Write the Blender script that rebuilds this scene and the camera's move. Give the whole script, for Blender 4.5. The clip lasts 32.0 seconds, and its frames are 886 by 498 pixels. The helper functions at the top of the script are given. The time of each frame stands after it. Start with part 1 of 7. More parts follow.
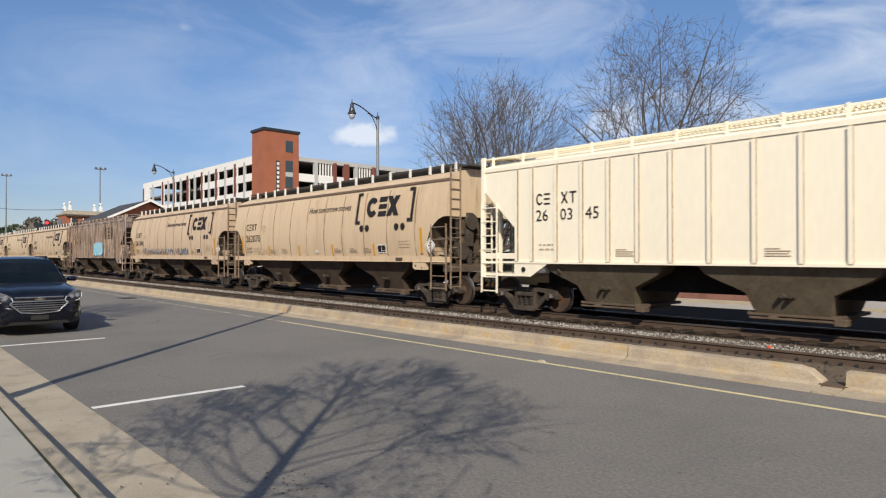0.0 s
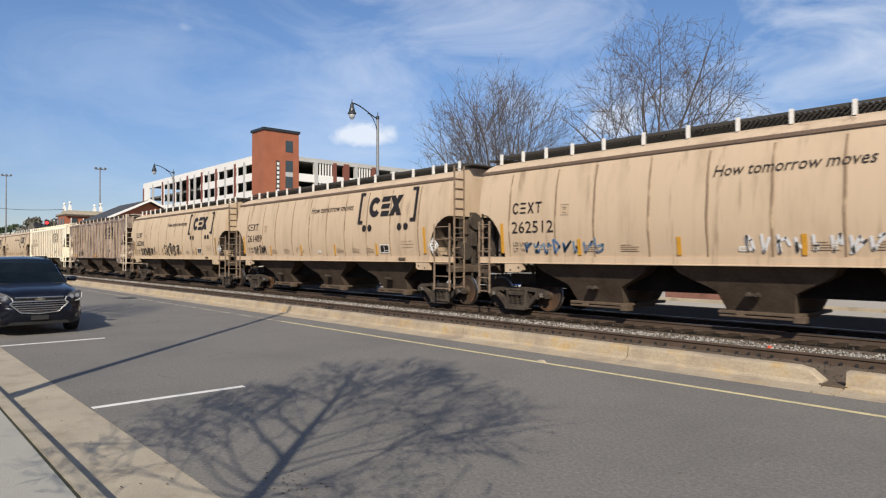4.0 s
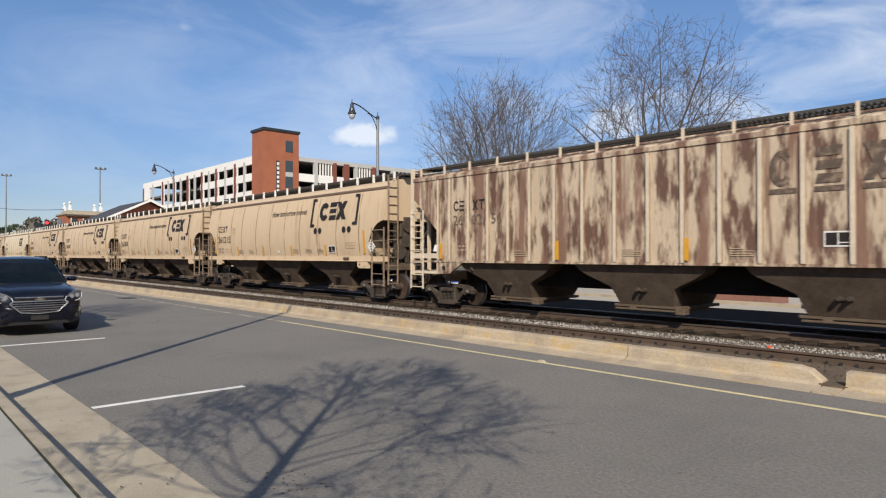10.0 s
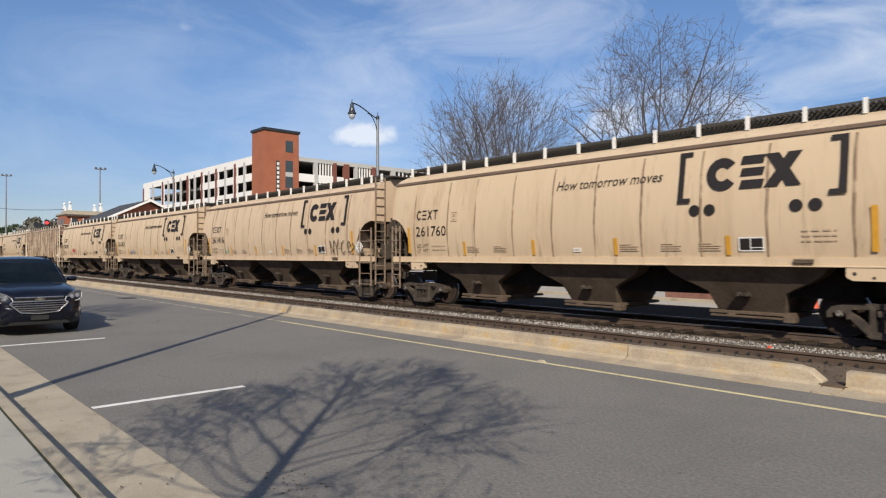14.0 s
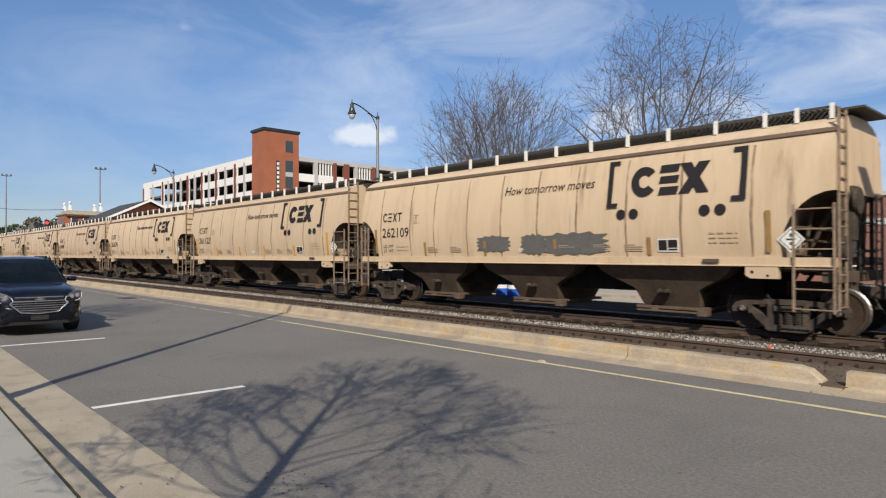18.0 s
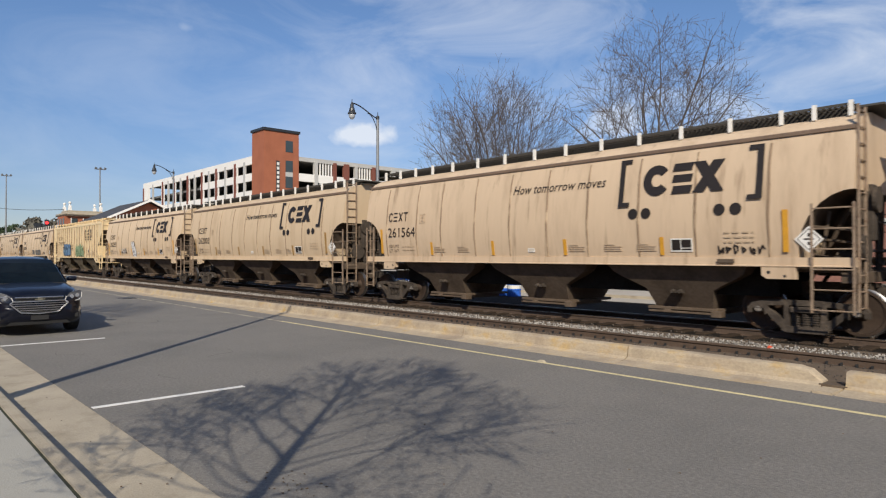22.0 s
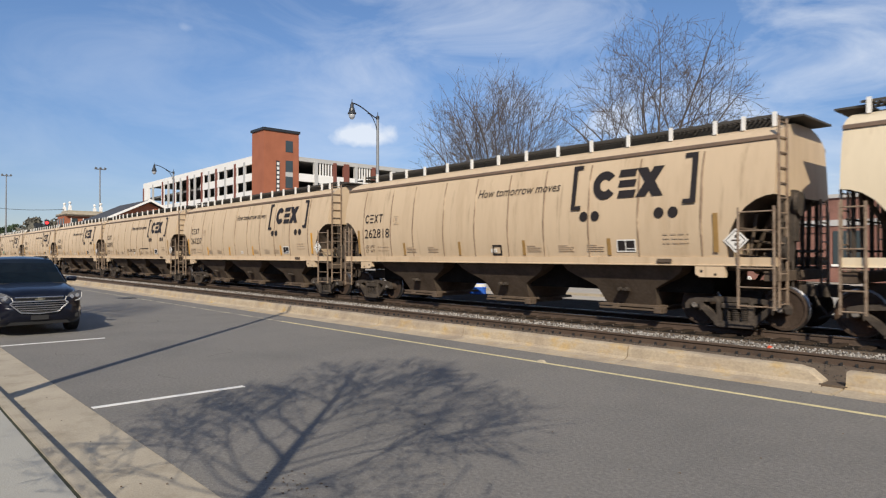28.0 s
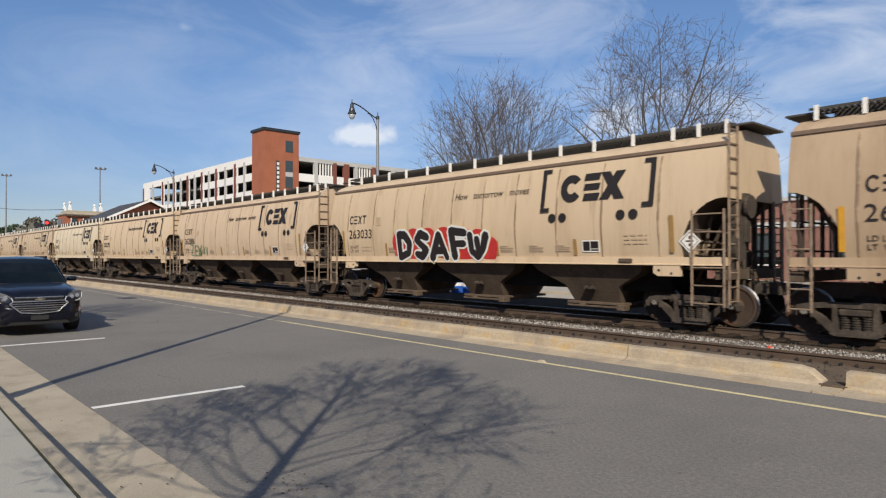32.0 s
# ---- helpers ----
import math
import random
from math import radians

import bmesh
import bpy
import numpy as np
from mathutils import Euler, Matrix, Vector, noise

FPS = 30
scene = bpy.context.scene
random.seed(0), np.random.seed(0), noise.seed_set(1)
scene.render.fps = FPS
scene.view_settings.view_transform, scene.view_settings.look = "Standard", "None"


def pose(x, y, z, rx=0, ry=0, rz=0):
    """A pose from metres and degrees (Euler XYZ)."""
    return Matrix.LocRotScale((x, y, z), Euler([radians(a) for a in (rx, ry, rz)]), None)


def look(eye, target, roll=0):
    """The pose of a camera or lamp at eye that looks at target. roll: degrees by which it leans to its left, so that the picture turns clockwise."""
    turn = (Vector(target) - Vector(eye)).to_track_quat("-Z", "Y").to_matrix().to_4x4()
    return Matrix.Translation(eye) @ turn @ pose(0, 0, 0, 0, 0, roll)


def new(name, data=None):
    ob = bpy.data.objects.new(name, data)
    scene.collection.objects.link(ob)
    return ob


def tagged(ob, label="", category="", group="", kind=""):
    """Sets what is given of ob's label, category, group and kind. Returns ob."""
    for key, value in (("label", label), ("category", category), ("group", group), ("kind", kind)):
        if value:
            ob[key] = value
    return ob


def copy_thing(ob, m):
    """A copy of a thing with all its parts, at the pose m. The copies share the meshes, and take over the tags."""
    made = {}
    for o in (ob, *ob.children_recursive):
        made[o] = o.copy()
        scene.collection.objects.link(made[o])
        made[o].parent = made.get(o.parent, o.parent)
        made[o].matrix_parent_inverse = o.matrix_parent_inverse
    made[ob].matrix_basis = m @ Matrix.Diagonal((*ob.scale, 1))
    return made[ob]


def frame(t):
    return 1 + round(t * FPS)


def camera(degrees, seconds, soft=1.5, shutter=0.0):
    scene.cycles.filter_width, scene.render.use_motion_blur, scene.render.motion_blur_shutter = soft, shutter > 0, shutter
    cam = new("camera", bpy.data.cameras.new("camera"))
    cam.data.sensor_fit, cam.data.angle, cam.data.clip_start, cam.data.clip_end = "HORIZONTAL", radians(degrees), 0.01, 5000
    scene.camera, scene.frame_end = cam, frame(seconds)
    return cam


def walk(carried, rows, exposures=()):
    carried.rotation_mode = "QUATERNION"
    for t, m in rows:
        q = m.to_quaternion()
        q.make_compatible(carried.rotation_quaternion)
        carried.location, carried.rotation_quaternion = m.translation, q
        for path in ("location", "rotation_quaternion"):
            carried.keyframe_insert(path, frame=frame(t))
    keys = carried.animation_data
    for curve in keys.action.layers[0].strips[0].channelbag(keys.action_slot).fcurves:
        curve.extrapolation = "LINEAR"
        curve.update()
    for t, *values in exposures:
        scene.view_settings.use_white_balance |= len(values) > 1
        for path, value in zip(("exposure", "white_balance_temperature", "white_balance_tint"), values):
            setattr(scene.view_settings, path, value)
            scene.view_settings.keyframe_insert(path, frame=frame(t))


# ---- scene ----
cam = camera(69.2, 32.0, soft=1.2, shutter=0.08)
EYE = (0.0, 0.0, 1.8)
walk(cam, [(0.0, pose(0, 0, 1.8, 90.55, 0, 48)), (32.0, pose(0, 0, 1.8, 90.55, 0, 48))], exposures=[(0.0, -0.03), (0.5, -0.12), (1.0, -0.22), (1.5, -0.08), (2.0, 0.02), (3.0, 0.03), (6.0, 0.0), (10.0, 0.04), (14.0, 0.0), (17.0, 0.02), (19.0, -0.08), (20.0, -0.04), (22.0, -0.07), (23.0, -0.01), (25.0, -0.03), (28.0, -0.02), (29.0, -0.05), (32.0, -0.08)])

# ---- light ----
SUN_AZ, SUN_EL = (0.705, -0.709), 35.0
world = bpy.data.worlds.new("world")
scene.world = world
world.use_nodes = True


def build_sky():
    nt = world.node_tree
    n, l = nt.nodes, nt.links
    bg = n["Background"]
    sky = n.new("ShaderNodeTexSky")
    sky.sky_type = "NISHITA"
    sky.sun_disc = False
    sky.sun_elevation = radians(SUN_EL)
    sky.sun_rotation = math.atan2(SUN_AZ[0], SUN_AZ[1])
    sky.air_density, sky.dust_density, sky.ozone_density = 1.0, 0.15, 3.0
    tc = n.new("ShaderNodeTexCoord")
    # wispy high cloud, streaked along one direction
    mp = n.new("ShaderNodeMapping")
    mp.inputs["Scale"].default_value = (1.6, 1.6, 4.0)
    mp.inputs["Rotation"].default_value = (0.25, 0.35, 0.0)
    no = n.new("ShaderNodeTexNoise")
    no.inputs["Scale"].default_value, no.inputs["Detail"].default_value, no.inputs["Roughness"].default_value = 2.6, 8.0, 0.6
    no.inputs["Distortion"].default_value = 0.7
    rp = n.new("ShaderNodeValToRGB")
    rp.color_ramp.elements[0].position, rp.color_ramp.elements[1].position = 0.41, 0.88
    # thicker towards the north-east
    side = n.new("ShaderNodeVectorMath")
    side.operation = "DOT_PRODUCT"
    side.inputs[1].default_value = (0.669, 0.743, 0.0)
    l.new(tc.outputs["Generated"], side.inputs[0])
    more = n.new("ShaderNodeMapRange")
    more.inputs["From Min"].default_value, more.inputs["From Max"].default_value = -0.5, 0.6
    more.inputs["To Min"].default_value, more.inputs["To Max"].default_value = 0.20, 1.0
    l.new(side.outputs["Value"], more.inputs["Value"])
    mul = n.new("ShaderNodeMath")
    mul.operation = "MULTIPLY"
    mix = n.new("ShaderNodeMix")
    mix.data_type = "RGBA"
    mix.inputs["B"].default_value = (8.6, 9.0, 9.6, 1)
    l.new(tc.outputs["Generated"], mp.inputs["Vector"])
    l.new(mp.outputs["Vector"], no.inputs["Vector"])
    l.new(no.outputs["Fac"], rp.inputs["Fac"])
    l.new(rp.outputs["Color"], mul.inputs[0])
    l.new(more.outputs["Result"], mul.inputs[1])
    # small fair-weather clouds: direction and half sizes of each
    puff = n.new("ShaderNodeTexNoise")
    puff.inputs["Scale"].default_value, puff.inputs["Detail"].default_value = 26.0, 6.0
    l.new(tc.outputs["Generated"], puff.inputs["Vector"])
    total = mul.outputs[0]
    for (dx, dy, dz), (sa, sz), amount in (((-0.815, 0.562, 0.186), (0.055, 0.018), 0.8), ((-0.527, 0.815, 0.190), (0.05, 0.030), 0.55), ((-0.905, 0.33, 0.318), (0.014, 0.008), 0.2)):
        d = Vector((dx, dy, dz)).normalized()
        sub = n.new("ShaderNodeVectorMath")
        sub.operation = "SUBTRACT"
        sub.inputs[1].default_value = d
        l.new(tc.outputs["Generated"], sub.inputs[0])
        scl = n.new("ShaderNodeVectorMath")
        scl.operation = "MULTIPLY"
        scl.inputs[1].default_value = (1 / sa, 1 / sa, 1 / sz)
        l.new(sub.outputs["Vector"], scl.inputs[0])
        ln = n.new("ShaderNodeVectorMath")
        ln.operation = "LENGTH"
        l.new(scl.outputs["Vector"], ln.inputs[0])
        wob = n.new("ShaderNodeMath")
        wob.operation = "MULTIPLY_ADD"
        wob.inputs[1].default_value, wob.inputs[2].default_value = -2.2, 1.1
        l.new(puff.outputs["Fac"], wob.inputs[0])
        sm = n.new("ShaderNodeMath")
        sm.operation = "ADD"
        l.new(ln.outputs["Value"], sm.inputs[0])
        l.new(wob.outputs[0], sm.inputs[1])
        edge = n.new("ShaderNodeMapRange")
        edge.inputs["From Min"].default_value, edge.inputs["From Max"].default_value = 1.15, 0.35
        edge.inputs["To Min"].default_value, edge.inputs["To Max"].default_value = 0.0, amount
        l.new(sm.outputs[0], edge.inputs["Value"])
        top = n.new("ShaderNodeMath")
        top.operation = "MAXIMUM"
        l.new(total, top.inputs[0])
        l.new(edge.outputs["Result"], top.inputs[1])
        total = top.outputs[0]
    l.new(total, mix.inputs["Factor"])
    # the air's tint over the town
    tint = n.new("ShaderNodeMix")
    tint.data_type, tint.blend_type = "RGBA", "MULTIPLY"
    tint.inputs["Factor"].default_value = 1.0
    tint.inputs["B"].default_value = (0.90, 1.0, 1.15, 1)
    l.new(sky.outputs["Color"], tint.inputs["A"])
    # thin winter haze takes the glare out of the lowest sky
    split = n.new("ShaderNodeSeparateXYZ")
    l.new(tc.outputs["Generated"], split.inputs["Vector"])
    low = n.new("ShaderNodeMapRange")
    low.interpolation_type = "SMOOTHSTEP"
    low.inputs["From Min"].default_value, low.inputs["From Max"].default_value = 0.0, 0.36
    low.inputs["To Min"].default_value, low.inputs["To Max"].default_value = 1.0, 0.0
    l.new(split.outputs["Z"], low.inputs["Value"])
    haze = n.new("ShaderNodeMix")
    haze.data_type, haze.blend_type = "RGBA", "MULTIPLY"
    haze.inputs["B"].default_value = (0.72, 0.66, 0.70, 1)
    l.new(low.outputs["Result"], haze.inputs["Factor"])
    l.new(tint.outputs["Result"], haze.inputs["A"])
    l.new(haze.outputs["Result"], mix.inputs["A"])
    l.new(mix.outputs["Result"], bg.inputs["Color"])
    bg.inputs["Strength"].default_value = 0.104


build_sky()
sun_data = bpy.data.lights.new("sun", "SUN")
sun_data.energy, sun_data.angle, sun_data.color = 4.9, radians(0.55), (1.0, 0.90, 0.75)
sun = new("sun", sun_data)
el = radians(SUN_EL)
sun.matrix_world = look((SUN_AZ[0] * math.cos(el) * 60, SUN_AZ[1] * math.cos(el) * 60, math.sin(el) * 60), (0, 0, 0))

# ---- materials ----


def mat(name, color, rough=0.6, metal=0.0, vary=0.15, scale=3.0, fine=40.0, bump=0.0, tint=None, tint_at=(0.5, 0.7), stretch=(1, 1, 1), rand=0.0, coord="Object", spec=0.5, coat=0.0, tint_scale=None, tint2=None, tint2_at=(0.5, 0.7), tint2_scale=None, tint2_stretch=None, coat_rough=0.03):
    """Principled material: two scales of noise on the colour, a second tint in patches, bump, and variation from object to object."""
    m = bpy.data.materials.new(name)
    m.use_nodes = True
    nt = m.node_tree
    n, l = nt.nodes, nt.links
    b = n["Principled BSDF"]
    b.inputs["Roughness"].default_value = rough
    b.inputs["Metallic"].default_value = metal
    b.inputs["Specular IOR Level"].default_value = spec
    b.inputs["Coat Weight"].default_value = coat
    b.inputs["Coat Roughness"].default_value = coat_rough
    tc = n.new("ShaderNodeTexCoord")
    mp = n.new("ShaderNodeMapping")
    mp.inputs["Scale"].default_value = stretch
    l.new(tc.outputs[coord], mp.inputs["Vector"])
    info = n.new("ShaderNodeObjectInfo")
    add = n.new("ShaderNodeVectorMath")
    add.operation = "MULTIPLY_ADD"
    l.new(info.outputs["Random"], add.inputs[0])
    add.inputs[1].default_value = (37.0, 11.0, 23.0) if rand else (0, 0, 0)
    l.new(mp.outputs["Vector"], add.inputs[2])
    big = n.new("ShaderNodeTexNoise")
    big.inputs["Scale"].default_value, big.inputs["Detail"].default_value = scale, 6.0
    small = n.new("ShaderNodeTexNoise")
    small.inputs["Scale"].default_value, small.inputs["Detail"].default_value = fine, 4.0
    l.new(add.outputs[0], big.inputs["Vector"])
    l.new(add.outputs[0], small.inputs["Vector"])
    s1 = n.new("ShaderNodeMath")
    s1.operation = "ADD"
    l.new(big.outputs["Fac"], s1.inputs[0])
    l.new(small.outputs["Fac"], s1.inputs[1])
    rg = n.new("ShaderNodeMapRange")
    rg.inputs["From Min"].default_value, rg.inputs["From Max"].default_value = 0.6, 1.4
    rg.inputs["To Min"].default_value, rg.inputs["To Max"].default_value = 1 - vary, 1 + vary
    l.new(s1.outputs[0], rg.inputs["Value"])
    base = n.new("ShaderNodeRGB")
    base.outputs[0].default_value = (*color, 1)
    out = base.outputs[0]
    if tint:
        tn = n.new("ShaderNodeTexNoise")
        tn.inputs["Scale"].default_value, tn.inputs["Detail"].default_value = tint_scale or scale * 1.7, 8.0
        tn.inputs["Roughness"].default_value = 0.65
        l.new(add.outputs[0], tn.inputs["Vector"])
        tr = n.new("ShaderNodeMapRange")
        tr.inputs["From Min"].default_value, tr.inputs["From Max"].default_value = tint_at
        l.new(tn.outputs["Fac"], tr.inputs["Value"])
        mx = n.new("ShaderNodeMix")
        mx.data_type = "RGBA"
        mx.inputs["B"].default_value = (*tint, 1)
        l.new(tr.outputs["Result"], mx.inputs["Factor"])
        l.new(out, mx.inputs["A"])
        out = mx.outputs["Result"]
    if tint2:
        tn = n.new("ShaderNodeTexNoise")
        tn.inputs["Scale"].default_value, tn.inputs["Detail"].default_value = tint2_scale or scale * 1.1, 7.0
        tn.inputs["Roughness"].default_value = 0.6
        shift = n.new("ShaderNodeMapping")
        shift.inputs["Location"].default_value = (13.7, 5.1, 8.3)
        if tint2_stretch:
            shift.inputs["Scale"].default_value = tint2_stretch
        l.new(add.outputs[0], shift.inputs["Vector"])
        l.new(shift.outputs["Vector"], tn.inputs["Vector"])
        tr = n.new("ShaderNodeMapRange")
        tr.inputs["From Min"].default_value, tr.inputs["From Max"].default_value = tint2_at
        l.new(tn.outputs["Fac"], tr.inputs["Value"])
        mx = n.new("ShaderNodeMix")
        mx.data_type = "RGBA"
        mx.inputs["B"].default_value = (*tint2, 1)
        l.new(tr.outputs["Result"], mx.inputs["Factor"])
        l.new(out, mx.inputs["A"])
        out = mx.outputs["Result"]
    hs = n.new("ShaderNodeHueSaturation")
    l.new(out, hs.inputs["Color"])
    if rand:
        rr = n.new("ShaderNodeMapRange")
        rr.inputs["To Min"].default_value, rr.inputs["To Max"].default_value = 1 - rand, 1 + rand
        l.new(info.outputs["Random"], rr.inputs["Value"])
        mu = n.new("ShaderNodeMath")
        mu.operation = "MULTIPLY"
        l.new(rr.outputs["Result"], mu.inputs[0])
        l.new(rg.outputs["Result"], mu.inputs[1])
        l.new(mu.outputs[0], hs.inputs["Value"])
    else:
        l.new(rg.outputs["Result"], hs.inputs["Value"])
    l.new(hs.outputs["Color"], b.inputs["Base Color"])
    if bump:
        bp = n.new("ShaderNodeBump")
        bp.inputs["Strength"].default_value, bp.inputs["Distance"].default_value = min(bump, 1.0), 0.02
        l.new(s1.outputs[0], bp.inputs["Height"])
        l.new(bp.outputs["Normal"], b.inputs["Normal"])
    return m


M = {}
M["asphalt"] = mat("asphalt", (0.186, 0.175, 0.158), 0.9, vary=0.42, scale=26.0, fine=95, bump=0.6, tint=(0.145, 0.138, 0.126), tint_at=(0.45, 0.72), tint_scale=0.4, tint2=(0.36, 0.34, 0.31), tint2_at=(0.63, 0.74), tint2_scale=48.0)
M["lot"] = mat("lot_asphalt", (0.40, 0.36, 0.30), 0.9, vary=0.15, scale=0.2, fine=40)
M["concrete"] = mat("concrete", (0.38, 0.33, 0.25), 0.9, vary=0.2, scale=1.3, fine=60, bump=0.3, tint=(0.26, 0.22, 0.16), tint_at=(0.5, 0.75))
M["sidewalk"] = mat("sidewalk_concrete", (0.35, 0.34, 0.30), 0.9, vary=0.14, scale=0.8, fine=80, bump=0.2)
M["kerb"] = mat("kerb_concrete", (0.42, 0.345, 0.245), 0.9, vary=0.22, scale=2.0, fine=24, bump=0.2, tint=(0.40, 0.27, 0.10), tint_at=(0.53, 0.70), tint_scale=2.0, tint2=(0.27, 0.215, 0.16), tint2_at=(0.48, 0.74), tint2_scale=1.3, stretch=(1, 1, 1.6))
M["yellow"] = mat("yellow_line_paint", (0.60, 0.52, 0.29), 0.8, vary=0.25, scale=3, fine=50, tint=(0.36, 0.32, 0.22), tint_at=(0.5, 0.8))
M["worn_yellow"] = mat("worn_yellow_paint", (0.42, 0.38, 0.28), 0.85, vary=0.25, scale=3, fine=50, tint=(0.20, 0.186, 0.165), tint_at=(0.42, 0.58), tint_scale=1.4)
M["white_line"] = mat("white_line_paint", (0.72, 0.71, 0.68), 0.8, vary=0.15, scale=4, fine=60)
M["dirt"] = mat("track_dirt", (0.10, 0.072, 0.048), 0.95, vary=0.3, scale=1.2, fine=25, bump=0.6, tint=(0.17, 0.13, 0.09), tint_at=(0.5, 0.7))
M["rust_rail"] = mat("rusty_rail_steel", (0.085, 0.056, 0.038), 0.8, vary=0.25, scale=2, fine=30, bump=0.2, tint=(0.06, 0.042, 0.03), tint_at=(0.5, 0.7))
M["polished"] = mat("polished_steel", (0.36, 0.35, 0.34), 0.38, metal=1.0, vary=0.1)
M["tie"] = mat("creosote_timber", (0.05, 0.036, 0.026), 0.95, spec=0.08, vary=0.3, scale=3, fine=30, bump=0.4, stretch=(6, 1, 6), rand=0.2)
M["cream"] = mat("cream_car_paint", (0.60, 0.462, 0.31), 0.5, spec=0.12, vary=0.04, scale=0.5, fine=7, tint=(0.47, 0.345, 0.22), tint_at=(0.50, 0.78), stretch=(1.2, 1.0, 0.2), rand=0.06, tint_scale=1.3, tint2=(0.33, 0.24, 0.155), tint2_at=(0.60, 0.78), tint2_scale=2.6, tint2_stretch=(1.2, 1, 0.6))
M["cream_pale"] = mat("fresh_cream_paint", (0.66, 0.56, 0.40), 0.5, spec=0.12, vary=0.04, scale=0.5, fine=7, tint=(0.53, 0.43, 0.29), tint_at=(0.50, 0.80), stretch=(1.2, 1.0, 0.2), tint_scale=1.3, tint2=(0.38, 0.29, 0.19), tint2_at=(0.62, 0.80), tint2_scale=2.6, tint2_stretch=(1.2, 1, 0.6))
M["cream_dull"] = mat("chalky_pinkish_paint", (0.575, 0.44, 0.305), 0.6, spec=0.12, vary=0.04, scale=0.5, fine=7, tint=(0.42, 0.31, 0.21), tint_at=(0.5, 0.76), stretch=(1.2, 1.0, 0.2), tint_scale=1.3, tint2=(0.29, 0.205, 0.135), tint2_at=(0.58, 0.76), tint2_scale=2.6, tint2_stretch=(1.2, 1, 0.6))
M["cream_brown"] = mat("grimy_brown_cream_paint", (0.44, 0.325, 0.215), 0.6, spec=0.12, vary=0.04, scale=0.5, fine=7, tint=(0.33, 0.23, 0.145), tint_at=(0.45, 0.72), stretch=(1.2, 1.0, 0.2), tint_scale=1.3)
M["ladder"] = mat("scuffed_ladder_paint", (0.27, 0.20, 0.14), 0.65, vary=0.3, scale=4, fine=20, tint=(0.16, 0.10, 0.065), tint_at=(0.5, 0.66))
M["pale"] = mat("pale_cream_paint", (0.92, 0.845, 0.665), 0.5, vary=0.05, scale=0.5, fine=9, stretch=(1, 1, 0.3))
M["butter"] = mat("yellow_cream_paint", (0.73, 0.57, 0.335), 0.5, vary=0.07, scale=0.5, fine=9, tint=(0.58, 0.455, 0.26), tint_at=(0.55, 0.8), stretch=(1, 1, 0.3))
M["grimy"] = mat("soot_stained_paint", (0.45, 0.355, 0.285), 0.65, vary=0.22, scale=1.1, fine=10, tint=(0.105, 0.066, 0.048), tint_at=(0.40, 0.60), stretch=(1.6, 1, 0.34), tint_scale=1.5, tint2=(0.20, 0.10, 0.06), tint2_at=(0.56, 0.66), tint2_scale=3.0)
M["rusted"] = mat("rust_streaked_paint", (0.52, 0.415, 0.295), 0.7, vary=0.15, scale=0.8, fine=12, tint=(0.125, 0.066, 0.045), tint_at=(0.47, 0.57), stretch=(1.5, 1, 0.38), tint_scale=1.9, tint2=(0.22, 0.125, 0.085), tint2_at=(0.50, 0.60), tint2_scale=1.2, tint2_stretch=(2.0, 1, 0.5))
M["rib_light"] = mat("pale_rib_paint", (0.62, 0.52, 0.395), 0.6, vary=0.15, scale=1.5, fine=10, tint=(0.34, 0.24, 0.16), tint_at=(0.62, 0.72), tint_scale=2.0)
M["eave"] = mat("dark_brown_eave_angle", (0.17, 0.115, 0.078), 0.7, vary=0.25, scale=2, fine=20)
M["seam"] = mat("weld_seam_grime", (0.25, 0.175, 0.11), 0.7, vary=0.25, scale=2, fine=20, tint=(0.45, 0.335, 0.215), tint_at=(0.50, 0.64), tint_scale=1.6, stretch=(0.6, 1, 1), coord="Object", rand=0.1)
# Brown hopper dirt; also paints shade onto undersides and slope sheets.
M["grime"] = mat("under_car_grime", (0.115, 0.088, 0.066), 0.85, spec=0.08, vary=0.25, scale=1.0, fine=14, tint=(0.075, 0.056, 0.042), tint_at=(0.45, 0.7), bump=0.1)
M["truck"] = mat("grimy_cast_steel", (0.062, 0.051, 0.042), 0.8, spec=0.12, vary=0.35, scale=3, fine=25, tint=(0.12, 0.096, 0.075), tint_at=(0.5, 0.75), bump=0.3)
M["wheel"] = mat("rusty_wheel_steel", (0.06, 0.042, 0.031), 0.7, metal=0.1, vary=0.3, scale=3, fine=20, rand=0.25, spec=0.2, tint=(0.13, 0.065, 0.032), tint_at=(0.54, 0.70), tint_scale=0.5)
M["bearing"] = mat("pale_dusty_bearing_cap", (0.20, 0.18, 0.16), 0.7, vary=0.3, scale=8, fine=30)
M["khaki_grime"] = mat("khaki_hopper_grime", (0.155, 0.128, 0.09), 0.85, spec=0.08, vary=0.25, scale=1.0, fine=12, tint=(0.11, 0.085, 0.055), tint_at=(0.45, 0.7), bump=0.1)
M["gate"] = mat("brown_outlet_steel", (0.115, 0.082, 0.055), 0.75, vary=0.3, scale=3, fine=20, tint=(0.09, 0.06, 0.04), tint_at=(0.5, 0.7))
M["walkway"] = mat("dark_galvanised_grating", (0.055, 0.05, 0.043), 0.8, vary=0.2)
M["black"] = mat("black_car_lettering", (0.017, 0.012, 0.010), 0.6, vary=0.15)
M["faded_ink"] = mat("faded_brown_black_lettering", (0.10, 0.07, 0.052), 0.7, vary=0.3, scale=3, fine=14, tint=(0.22, 0.16, 0.11), tint_at=(0.5, 0.62))
M["grey_print"] = mat("faded_grey_print", (0.46, 0.35, 0.235), 0.7)
M["orange"] = mat("orange_reflector", (0.62, 0.31, 0.03), 0.45, vary=0.2, scale=5)
